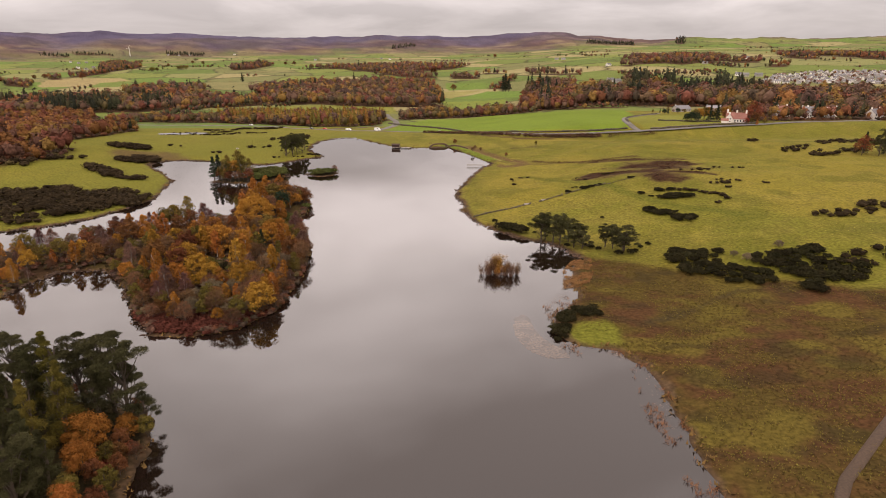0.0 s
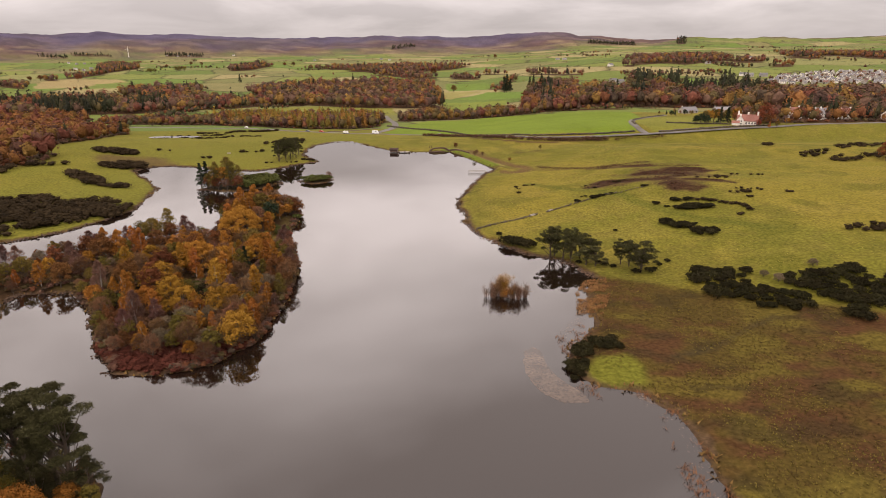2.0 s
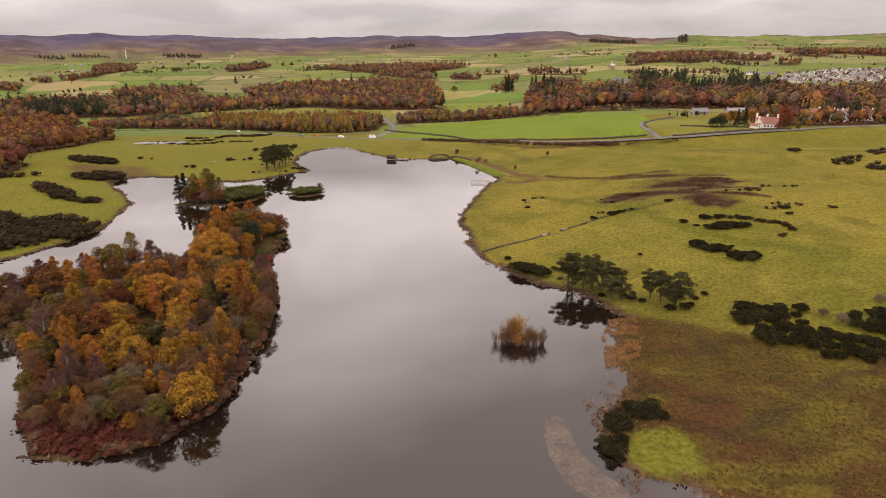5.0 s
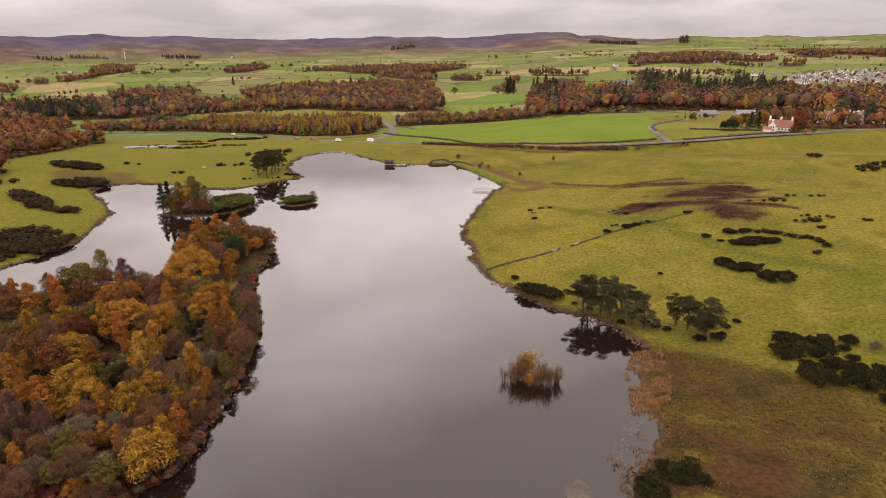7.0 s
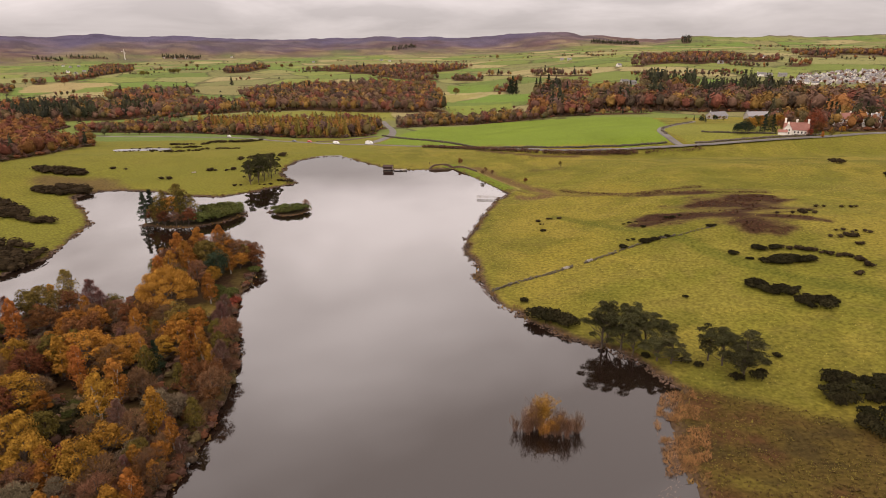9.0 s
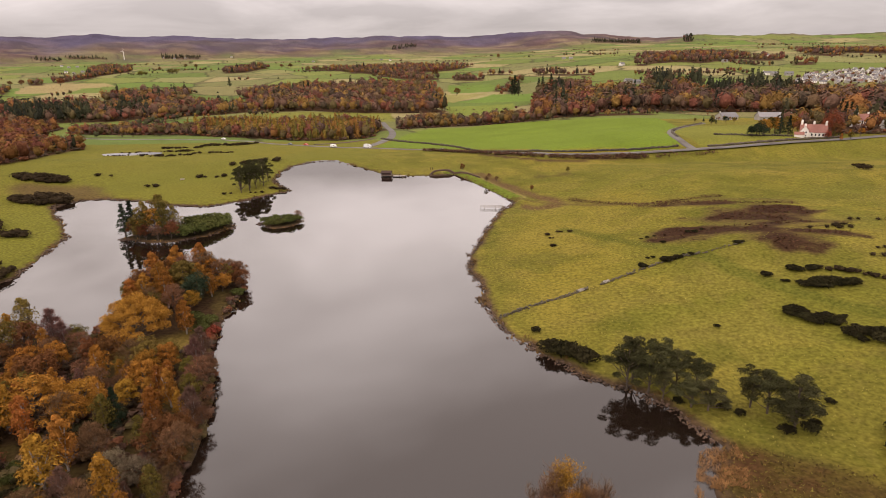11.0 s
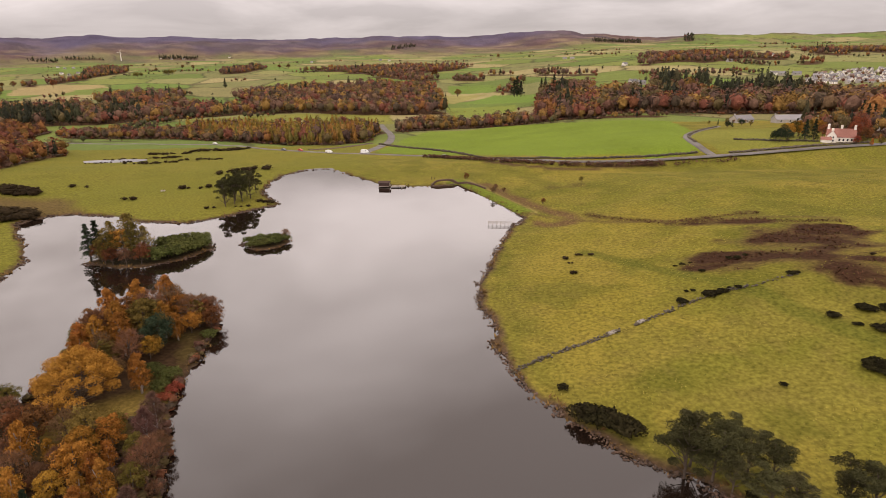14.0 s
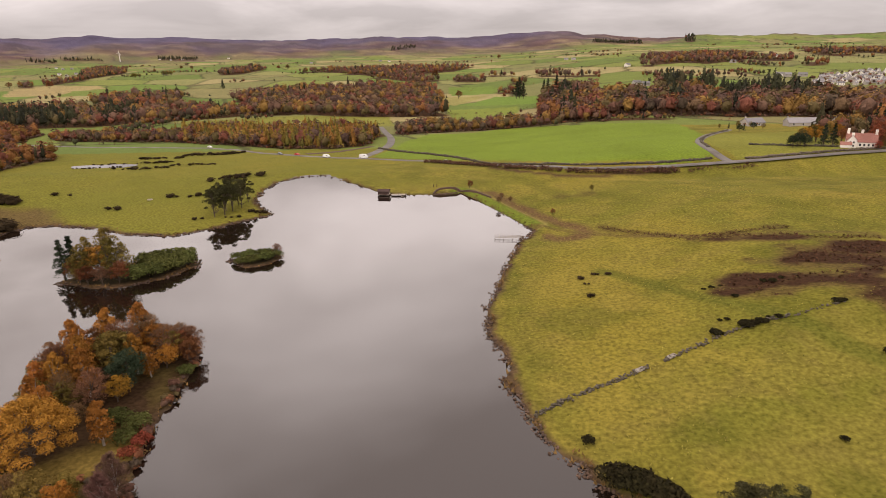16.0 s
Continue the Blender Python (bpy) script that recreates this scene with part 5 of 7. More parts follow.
def fill(seed, key, spacing):
    p = np.array(WOODS[key], float)
    lo, hi = p.min(0) - 40, p.max(0) + 40
    r = rng(seed)
    xs, ys = np.meshgrid(np.arange(lo[0], hi[0], spacing), np.arange(lo[1], hi[1], spacing))
    c = np.stack([xs.ravel(), ys.ravel()], 1) + r.uniform(-0.45, 0.45, (xs.size, 2)) * spacing
    road = np.minimum(line_distance(MAIN_ROAD, c[:, 0], c[:, 1]), line_distance(SIDE_ROAD, c[:, 0], c[:, 1]))
    return c[(wood_depth(key, c[:, 0], c[:, 1]) < 0) & (road > 9) & (np.abs(c[:, 0]) < 0.8 * (c[:, 1] + 60)) & (shore(c[:, 0], c[:, 1]) > 20)]


CONIFERS = {"east": [[(355, 946), (489, 944), (447, 854), (332, 835)], [(313, 1016), (392, 1021), (363, 947), (288, 924)]], "belt": [[(-506, 1070), (-466, 1091), (-410, 964), (-442, 939)]],
            "belt_west": [[(-667, 1047), (-662, 1096), (-547, 1071), (-466, 919), (-545, 909), (-594, 938)]]}


def wood(name, label, seed, poly, spacing, lo, hi, evergreen=0.12, larch=0.0):
    places = fill(seed, poly, spacing)
    r = rng(seed + 1)
    n = len(places)
    patch = fnoise(places[:, 0] / 60, places[:, 1] / 60, seed % 50)
    green = (r.uniform(0, 1, n) * 0.6 + patch * 0.8) < evergreen + 0.28 * (evergreen > 0)
    for stand in CONIFERS.get(poly, ()):
        green |= (inside_distance(stand, places[:, 0], places[:, 1]) < 0) & (r.uniform(0, 1, n) < 0.82)
    if larch:
        green = (r.uniform(0, 1, n) < larch)
    tints = AUTUMN[np.minimum((np.clip(r.normal(0.5 + 1.5 * (patch - 0.5), 0.15), 0, 0.999) * len(AUTUMN)).astype(int), len(AUTUMN) - 1)] * r.uniform(0.68, 1.05, (n, 1))
    if seed == 700:
        tints = AUTUMN[r.choice((0, 1, 1, 5, 7, 2), n)] * r.uniform(0.55, 0.95, (n, 1))
    heights = r.uniform(lo * 0.85, hi * 1.1, n) * (0.65 + 0.7 * fnoise(places[:, 0] / 35, places[:, 1] / 35, 3))
    if (~green).any():
        crowd(name, label, seed + 2, places[~green], heights[~green], tints[~green], FAR_ROUND if spacing > 11 else ROUND, 1.05)
    if green.any():
        pal = LARCH if larch else GREENS
        crowd(name, "golden larch plantation beside the road" if larch else "dark conifers standing among autumn woods", seed + 3, places[green], heights[green] * (1.1 if larch else 1.35), pal[r.randint(0, len(pal), green.sum())] * r.uniform(0.8, 1.2, (green.sum(), 1)), FAR_SPIRE if spacing > 11 else SPIRE, 1.0)


wood("woodland", "orange and brown autumn wood on the west slope", 700, "west", 8.2, 7, 12, 0.02)
wood("woodland", "dark conifers and brown trees below the fields", 705, "belt_west", 11.2, 12, 18, 0.12)
wood("woodland", "belt of russet autumn woodland in the valley", 710, "belt", 11.2, 12, 19, 0.12)
wood("woodland", "broad russet and mauve wood across the valley", 715, "belt_east", 11.4, 12, 19, 0.05)
wood("woodland", "golden larch plantation beside the road", 720, "larch", 7.0, 8, 13, 0.0, 0.7)
wood("woodland", "orange trees and scrub along the road verge", 725, "verge", 7.0, 6, 11, 0.0)
wood("woodland", "far strip of brown woodland across the fields", 730, "strip", 16, 10, 16, 0.02)
wood("woodland", "mixed autumn wood with dark conifers behind houses", 740, "east", 10.5, 13, 20, 0.10)
wood("woodland", "autumn garden trees round the roadside houses", 745, "garden", 9.0, 7, 12, 0.2)
wood("woodland", "row of brown trees along the field edge", 750, "row", 8.5, 8, 13, 0.05)
wood("woodland", "row of brown trees along the field edge", 755, "hedge", 8, 4, 7, 0.1)
for k, key in enumerate("abcd"):
    wood("woodland", "brown woods scattered on the green hillside", 765 + k, "rise_" + key, 17, 10, 16, 0.1)
for k, key in enumerate("abcdefghijklmno"):
    dark = key in "abcghi"
    wood("woodland", "dark far plantation on the moor edge" if dark else "brown copse among the far fields", 770 + 3 * k, "copse_" + key, 17 if dark else 13, 9, 16, 0.75 if dark else 0.1)
wood("woodland", "wooded rise beyond the valley", 760, "ridge", 14, 11, 17, 0.05)
r = rng(790)
for x, y, h in [(-772, 1379, 17), (-875, 1416, 14), (-889, 1402, 12), (-4, 1521, 20), (26, 927, 11), (-563, 2385, 16), (-528, 2370, 18), (-886, 2424, 16), (-953, 2489, 15), (-969, 2302, 14), (263, 2814, 20)]:
    plant(T_RUSSET[r.randint(3)], x, y, h / 8.5, r.uniform(0, 360), 1.15)
for x, y, h in [(-837, 1880, 15), (-846, 1886, 14), (-828, 1888, 13), (-800, 1998, 17), (-812, 2004, 15), (-790, 2006, 16)]:
    plant(T_OLIVE[r.randint(3)], x, y, h / 9, r.uniform(0, 360), 1.3)
for x, y, h in [(103, 920, 25), (99, 915, 21), (107, 913, 19), (173, 1040, 22), (158, 1027, 19), (151, 1020, 17), (-384, 1251, 17), (269, 940, 16), (262, 944, 14)]:
    plant(T_CONE[r.randint(2)], x, y, h / 9, r.uniform(0, 360), 1.1)

SHRUBS = crowd_templates(660, "bush", 6, 36, 1)
for k, (key, step) in enumerate([("west", 5.0), ("east", 6.0), ("row", 5.0), ("garden", 5.0), ("verge", 5.5), ("larch", 5.5)]):
    c = fill(830 + k, key, step)
    depth = wood_depth(key, c[:, 0], c[:, 1])
    c = c[depth > -2.2 * step]
    r = rng(840 + k)
    crowd("undergrowth", "brown scrub and brambles along the edge of the wood", 850 + k, c, r.uniform(2.0, 4.5, len(c)), AUTUMN[r.choice((2, 3, 4, 6, 8, 0), len(c))] * r.uniform(0.55, 0.95, (len(c), 1)), SHRUBS, 1.7)

# hedges and field trees of the far farmland
r = rng(800)
n = 45000
hy = 640 * (3300 / 640) ** r.uniform(0, 1, n)
hx = hy * r.uniform(-0.85, 0.85, n)
ident, gap = cells(hx, hy)
side = lattice(np.floor(ident * 997), np.floor(hx / 180) + np.floor(hy / 160), 3)
keep = (gap < 0.0024 * hy) & (side > 0.3)
single = (r.uniform(0, 1, n) < 0.002)
clump = fnoise(hx / 130, hy / 170, 61) > 0.72
dry = (inside_distance(FIELD, hx, hy) > 0) & (line_distance(SIDE_ROAD, hx, hy) > 8) & (inside_distance([(500, 1140), (520, 990), (690, 920), (880, 1150), (700, 1200)], hx, hy) > 0) & (np.hypot(hx, hy) < 3500)
keep = (keep | single | (clump & (r.uniform(0, 1, n) < 0.5))) & dry
hx, hy, single = hx[keep], hy[keep], (single | clump)[keep]
heights = np.where(single, r.uniform(5, 11, len(hx)), r.uniform(1.2, 2.8, len(hx)))
tints = np.where((r.uniform(0, 1, len(hx)) < 0.35)[:, None], np.array((0.06, 0.06, 0.03)), AUTUMN[r.randint(0, len(AUTUMN), len(hx))] * 0.75)
crowd("hedgerow", "brown hedges between far fields", 801, np.stack([hx, hy], 1)[~single], heights[~single], tints[~single], LOW, 2.0)
crowd("field_trees", "lone trees and copses in the far farmland", 802, np.stack([hx, hy], 1)[single], heights[single], tints[single], crowd_templates(680, "round", 5, 14, 1), 1.1)

def spread_points(seed, n, x0, x1, y0, y1, test):
    r = rng(seed)
    p = np.stack([r.uniform(x0, x1, n), r.uniform(y0, y1, n)], 1)
    return p[test(p[:, 0], p[:, 1])]


for k, bank in enumerate([WEST_BANK, WEST_STRIP]):
    FAR_GORSE += [(x, y, 0.8 + 0.9 * vnoise(x / 4, y / 4, 5)) for x, y in scatter(396 + k, bank, 2.3, 0.6) if fnoise(np.array([x / 8]), np.array([y / 5]), 67)[0] > 0.4]
fg = np.array(FAR_GORSE)
r = rng(870)
tg = np.array((0.03, 0.021, 0.011)) * r.uniform(0.7, 1.5, (len(fg), 1))
tagged(crowd("gorse_thicket", "dark gorse and bramble thickets on far pasture", 871, fg[:, :2], fg[:, 2] * 2.6, tg, SHRUBS, 1.9), category="bushes")

# hedge and bracken strip along the near road
r = rng(820)
line = np.array(MAIN_ROAD)
pts = []
for (ax, ay), (bx, by) in zip(line[5:-2], line[6:-1]):
    m = int(math.hypot(bx - ax, by - ay) / 0.16)
    t = r.uniform(0, 1, m)[:, None]
    nrm = np.array((by - ay, ax - bx)) / math.hypot(bx - ax, by - ay)
    pts.append(np.array((ax, ay)) + t * np.array((bx - ax, by - ay)) + nrm * r.uniform(3.2, 8.0, (m, 1)))
pts = np.concatenate(pts)
pts = pts[(pts[:, 0] > -10) & (pts[:, 0] < 113 + 40 * (r.uniform(0, 1, len(pts)) < 0.15))]
crowd("bracken", "low brown bracken and scrub along the road bank", 821, pts, r.uniform(0.8, 2.2, len(pts)), np.array((0.085, 0.045, 0.028)) * r.uniform(0.7, 1.4, (len(pts), 1)), LOW, 1.6)


floor_spots = spread_points(884, 3600, -130, -37, 128, 206, lambda x, y: (shore(x, y) > 0.1) & (inside_distance(PENINSULA, x, y) < 3) & (line_distance([(-70, 199), (-64, 201), (-56, 207), (-50, 211)], x, y) > 3.5) & (fnoise(x / 5, y / 5, 68) > 0.38))
r = rng(885)
crowd("undergrowth", "russet bramble and fern between the island trees", 886, floor_spots, r.uniform(0.8, 2.2, len(floor_spots)), AUTUMN[r.choice((0, 2, 3, 4, 6, 8, 9), len(floor_spots))] * r.uniform(0.45, 0.9, (len(floor_spots), 1)), SHRUBS, 1.7)
edge_spots = spread_points(887, 5500, -80, -36, 122, 250, lambda x, y: (np.abs(shore(x, y) - 0.5) < 0.8) & (inside_distance(ISLE, x, y) > 5) & (fnoise(x / 4, y / 4, 69) > 0.42))
crowd("undergrowth", "brown shrubs overhanging the water of the peninsula", 888, edge_spots, rng(889).uniform(0.9, 2.4, len(edge_spots)), AUTUMN[rng(890).choice((0, 2, 3, 4, 6, 8), len(edge_spots))] * 0.75, SHRUBS, 1.5)
bed = spread_points(880, 1300, -76, -38, 118.5, 137, lambda x, y: (shore(x, y) > 0.2) & (y < 131 + 3 * vnoise(x / 4, y / 4, 12)))
crowd("bracken", "dark red-brown bracken on the near bank of the peninsula", 881, bed, rng(882).uniform(0.9, 1.9, len(bed)), np.array((0.085, 0.028, 0.019)) * rng(883).uniform(0.6, 1.3, (len(bed), 1)), SHRUBS, 1.6)


def tufts(name, label, seed, places, height, mat, blades=3, width=0.3):
    """Grass tufts: a few leaning blades each."""
    r = rng(seed)
    n = len(places)
    z = np.maximum(ground_height(places[:, 0], places[:, 1]), -0.05)
    c = np.repeat(np.stack([places[:, 0], places[:, 1], z], 1), blades, 0)
    m = n * blades
    c[:, :2] += r.normal(size=(m, 2)) * 0.3 * height
    a = r.uniform(0, 6.28, m)
    h = height * np.repeat(r.uniform(0.5, 1.3, n), blades) * r.uniform(0.7, 1.2, m)
    out = np.stack([np.cos(a), np.sin(a), np.zeros(m)], 1)
    across = np.stack([-np.sin(a), np.cos(a), np.zeros(m)], 1) * (width * h)[:, None]
    v = np.stack([c - across, c + across, c + np.array((0, 0, 1.0)) * h[:, None] + out * (1.2 * h)[:, None]], 1).reshape(-1, 3)
    ob = mesh_object(name, v, np.arange(m * 3).reshape(m, 3), mat)
    return tagged(ob, label, "grass", kind="stuff")


M_STRAW = leaves("tussock_pale", (0.27, 0.225, 0.05))
M_MARSH = leaves("sedge_olive", (0.11, 0.082, 0.02), 0.1)
M_RUSHDARK = leaves("rush_dark", (0.075, 0.045, 0.018))
M_PEAT = leaves("rush_dead", (0.058, 0.028, 0.016))
M_RUSH = leaves("rush_brown", (0.125, 0.075, 0.026))
M_MOSS = leaves("rush_green", (0.115, 0.105, 0.02))
marsh_test = lambda x, y: (shore(x, y) > 0.6) & (y + 0.55 * (x - 45) < 170)
tufts("rush_tussocks", "brown rush tussocks over the marsh", 901, spread_points(901, 26000, 28, 140, 58, 168, lambda x, y: marsh_test(x, y) & (fnoise(x / 17, y / 13, 41) > 0.46)), 0.18, M_RUSHDARK, 3, 0.5)
tufts("rush_tussocks", "olive-green tussocks over the marsh", 902, spread_points(902, 24000, 28, 140, 58, 168, lambda x, y: marsh_test(x, y) & (fnoise(x / 9, y / 9, 42) > 0.44)), 0.18, M_MARSH, 3, 0.5)
tufts("rush_tussocks", "straw-coloured tussocks over the marsh", 903, spread_points(903, 9000, 28, 140, 58, 168, lambda x, y: marsh_test(x, y) & (fnoise(x / 9, y / 9, 42) > 0.5)), 0.16, M_TUFT, 3, 0.5)
field_test = lambda x, y: (shore(x, y) > 2.5) & (y + 0.55 * (x - 45) > 170)
tufts("grass_tussocks", "pale tussocks of rough grass on the pasture", 904, spread_points(904, 26000, 10, 190, 165, 380, lambda x, y: field_test(x, y) & (np.min([((x - a) / w) ** 2 + ((y - b) / d) ** 2 for a, b, w, d in BOGS], axis=0) > 1.6) & (fnoise(x / 26, y / 26, 21) > 0.42)), 0.2, M_STRAW, 2, 0.45)
tufts("grass_tussocks", "dark green tussocks on the pasture", 905, spread_points(905, 20000, 10, 190, 165, 400, lambda x, y: field_test(x, y) & (fnoise(x / 3.2, y / 2.2, 33) > 0.52)), 0.17, M_MOSS, 2, 0.5)
tufts("grass_tussocks", "brown rushes in the boggy hollow", 906, spread_points(906, 9000, 50, 130, 225, 330, lambda x, y: (np.min([((x - a) / w) ** 2 + ((y - b) / d) ** 2 for a, b, w, d in BOGS], axis=0) < 0.9) & (fnoise((x + 0.4 * y) / 15, (y - 0.3 * x) / 7, 36, 4) > 0.52) | (np.minimum(line_distance(BOG_STREAKS[0], x, y), line_distance(BOG_STREAKS[1], x, y)) < 1.6)), 0.4, M_PEAT, 2, 0.5)
tufts("grass_tussocks", "rough grass tussocks on the west meadow", 907, spread_points(907, 9000, -230, -70, 215, 480, lambda x, y: (shore(x, y) > 3) & (fnoise(x / 14, y / 14, 31) > 0.5)), 0.17, M_MOSS, 2, 0.5)
shore_test = lambda x, y: (shore(x, y) > -0.7) & (shore(x, y) < 1.6) & (vnoise(x / 2.2, y / 2.2, 77) > 0.4)
tufts("shore_rushes", "brown rushes along the water's edge", 908, spread_points(908, 90000, -170, 60, 60, 440, shore_test), 0.5, M_RUSH, 2, 0.45)
reed_poly = [(33, 145), (34.5, 152), (36, 160), (40, 168), (46, 170), (45, 160), (42, 152), (39, 145)]
tufts("reed_bed", "orange-brown reed bed at the marsh edge", 909, spread_points(909, 14000, 32, 48, 143, 171, lambda x, y: (inside_distance(reed_poly, x, y) < 0) & (fnoise(x / 2.2, y / 2.2, 71) > 0.45)), 0.34, M_REED, 3, 0.12)
tufts("reed_bed", "sparse reeds in shallow water by the marsh", 910, spread_points(910, 9000, 26, 45, 66, 145, lambda x, y: (abs(shore(x, y) + 2) < 2.6) & (fnoise(x / 2.2, y / 3, 72) > 0.56)), 0.45, M_REED, 3, 0.1)

# ---- roads and tracks ----
def smooth_line(line, step=4.0):
    """Points along a line with its corners rounded."""
    p = np.array(line, float)
    for _ in range(3):
        q = np.empty((2 * len(p) - 2, 2))
        q[0::2], q[1::2] = 0.75 * p[:-1] + 0.25 * p[1:], 0.25 * p[:-1] + 0.75 * p[1:]
        p = np.vstack([p[:1], q, p[-1:]])
    seg = np.hypot(*(p[1:] - p[:-1]).T)
    run = np.concatenate([[0], np.cumsum(seg)])
    t = np.arange(0, run[-1], step)
    return np.stack([np.interp(t, run, p[:, 0]), np.interp(t, run, p[:, 1])], 1)


def ribbon(name, line, width, mat, label, category, lift=0.16):
    p = smooth_line(line)
    d = np.gradient(p, axis=0)
    d /= np.linalg.norm(d, axis=1, keepdims=True)
    n = np.stack([-d[:, 1], d[:, 0]], 1)
    offs = np.array((-0.56, -0.5, -0.25, 0, 0.25, 0.5, 0.56)) * width
    drop = np.array((-0.5, 0, 0.03, 0.05, 0.03, 0, -0.5))
    xy = p[:, None] + n[:, None] * offs[None, :, None]
    z = ground_height(xy[..., 0], xy[..., 1]).max(1, keepdims=True) + lift + drop[None]
    v = np.concatenate([xy, z[..., None]], -1).reshape(-1, 3)
    i = np.arange(len(p) * 7).reshape(-1, 7)
    f = np.stack([i[:-1, :-1], i[:-1, 1:], i[1:, 1:], i[1:, :-1]], -1)[..., ::-1].reshape(-1, 4)
    return tagged(mesh_object(name, v, f, mat, smooth_shade=True), label, category, kind="structure")


ribbon("road", MAIN_ROAD, 3.8, M_ROAD, "grey two-lane country road beyond the loch", "road")
ribbon("road", SIDE_ROAD, 6.5, M_ROAD, "grey side road curving towards the woods", "road", 0.22)
ribbon("road", LANE, 4.2, M_ROAD, "narrow asphalt farm lane beside the green field", "road", 0.24)
ribbon("track", [(46, 50), (56, 68), (63, 74), (70, 80), (84, 92), (100, 102)], 1.7, M_TRACK, "reddish earth track across the marsh", "track", 0.08)
ribbon("track", [(-95, 560), (-80, 572), (-66, 590), (-54, 620)], 5.0, M_TRACK, "bare earth lay-by below the larches", "track", 0.12)


# ---- dry stone walls ----
def stone(r, x, y, z, s):
    c = np.array([(-1, -1, -1), (1, -1, -1), (1, 1, -1), (-1, 1, -1), (-1, -1, 1), (1, -1, 1), (1, 1, 1), (-1, 1, 1)]) * 0.5
    c = c * (1 + r.uniform(-0.3, 0.15, (8, 3))) * s * np.array((r.uniform(0.9, 1.6), r.uniform(0.7, 1.1), r.uniform(0.5, 0.9)))
    a = r.uniform(0, 6.28)
    return np.stack([c[:, 0] * math.cos(a) - c[:, 1] * math.sin(a) + x, c[:, 0] * math.sin(a) + c[:, 1] * math.cos(a) + y, c[:, 2] + z], 1)


BOX = np.array([(0, 3, 2, 1), (4, 5, 6, 7), (0, 1, 5, 4), (1, 2, 6, 5), (2, 3, 7, 6), (3, 0, 4, 7)])


def rubble(name, label, category, seed, places, sizes, mat, lift=0.1, kind=""):
    r = rng(seed)
    z = np.maximum(ground_height(places[:, 0], places[:, 1]), -0.1)
    v = np.concatenate([stone(r, x, y, zz + lift * s * r.uniform(0, 1.6), s) for (x, y), zz, s in zip(places, z, sizes)])
    f = (np.arange(len(places))[:, None, None] * 8 + BOX[None]).reshape(-1, 4)
    return tagged(mesh_object(name, v, f, mat), label, category, kind=kind)


def along(seed, line, per_metre, half):
    r = rng(seed)
    p = smooth_line(line, 0.5)
    n = int(len(p) * 0.5 * per_metre)
    k = r.randint(0, len(p), n)
    return p[k] + r.normal(size=(n, 2)) * half


OLD_WALL = [(12.5, 216.6), (15.2, 218.3), (19.6, 221.4), (25.1, 224.3), (30.7, 226.8), (35.2, 229), (42.3, 232.4), (49.4, 235.3), (54.4, 237.5), (60, 239), (65.2, 239.7), (69.8, 239.9), (76.5, 240.9), (80.8, 241.7)]
pts = along(30, OLD_WALL, 9, 0.3)
gaps = (np.abs(pts[:, 0] - 39) > 1.8)
pts = pts[gaps & (rng(31).uniform(0, 1, len(pts)) < np.interp(pts[:, 0], [12, 30, 50, 66, 81], [1, 0.9, 0.8, 0.5, 0.4]))]
rubble("stone_wall", "tumbled dry-stone wall running up the pasture", "stone wall", 32, pts, rng(33).uniform(0.15, 0.42, len(pts)), M_STONE, 0.7, kind="stuff")
for line, seed, label in [([(150, 425), (172, 427.5), (201, 431.5), (230, 436)], 40, "grey field wall along the road"), ([(165, 452), (180, 446), (197, 441), (205, 440)], 42, "grey garden wall beside the paddock"),
                          ([(-40, 521), (-28, 507), (6, 485), (33, 447), (60, 429.5), (87, 424), (114, 423), (134, 426)], 44, "low grey field wall along the road"), ([(140, 445), (144, 466), (163, 503), (196, 544)], 46, "grey field wall beside the lane")]:
    pts = along(seed, line, 9, 0.25)
    rubble("stone_wall", label, "stone wall", seed + 1, pts, rng(seed + 2).uniform(0.5, 0.9, len(pts)), M_STONE, 0.6, kind="stuff")
r = rng(50)
pts = np.stack([r.uniform(-20, 60, 60000), r.uniform(170, 335, 60000)], 1)
sh = shore(pts[:, 0], pts[:, 1])
pts = pts[(sh > -1.4) & (sh < 0.5) & (vnoise(pts[:, 0] / 3, pts[:, 1] / 3, 90) > 0.35)][:2600]
rubble("shore_stones", "dark brown stones strewn along the waterline", "stones", 51, pts, rng(52).uniform(0.12, 0.42, len(pts)), M_SHORE, 0.3, kind="stuff")
pts = np.stack([r.uniform(-170, -60, 90000), r.uniform(100, 440, 90000)], 1)
sh = shore(pts[:, 0], pts[:, 1])
pts = pts[(sh > -1.2) & (sh < 0.7) & (vnoise(pts[:, 0] / 3, pts[:, 1] / 3, 91) > 0.45)][:2600]
rubble("shore_stones", "dark brown stones strewn along the waterline", "stones", 53, pts, rng(54).uniform(0.2, 0.6, len(pts)), M_SHORE, 0.3, kind="stuff")


# ---- small helpers for built things ----
def box(bm, x0, x1, y0, y1, z0, z1, bevel=0.0):
    g = bmesh.ops.create_cube(bm, size=1.0, matrix=Matrix.LocRotScale(((x0 + x1) / 2, (y0 + y1) / 2, (z0 + z1) / 2), None, (x1 - x0, y1 - y0, z1 - z0)))
    if bevel:
        es = list({e for v in g["verts"] for e in v.link_edges})
        bmesh.ops.bevel(bm, geom=es, offset=bevel, segments=1, affect="EDGES")


def boxed(name, mat, parent, *dims, bevel=0.0, label=""):
    bm = bmesh.new()
    box(bm, *dims, bevel=bevel)
    return part(name, bm, mat, parent, label)


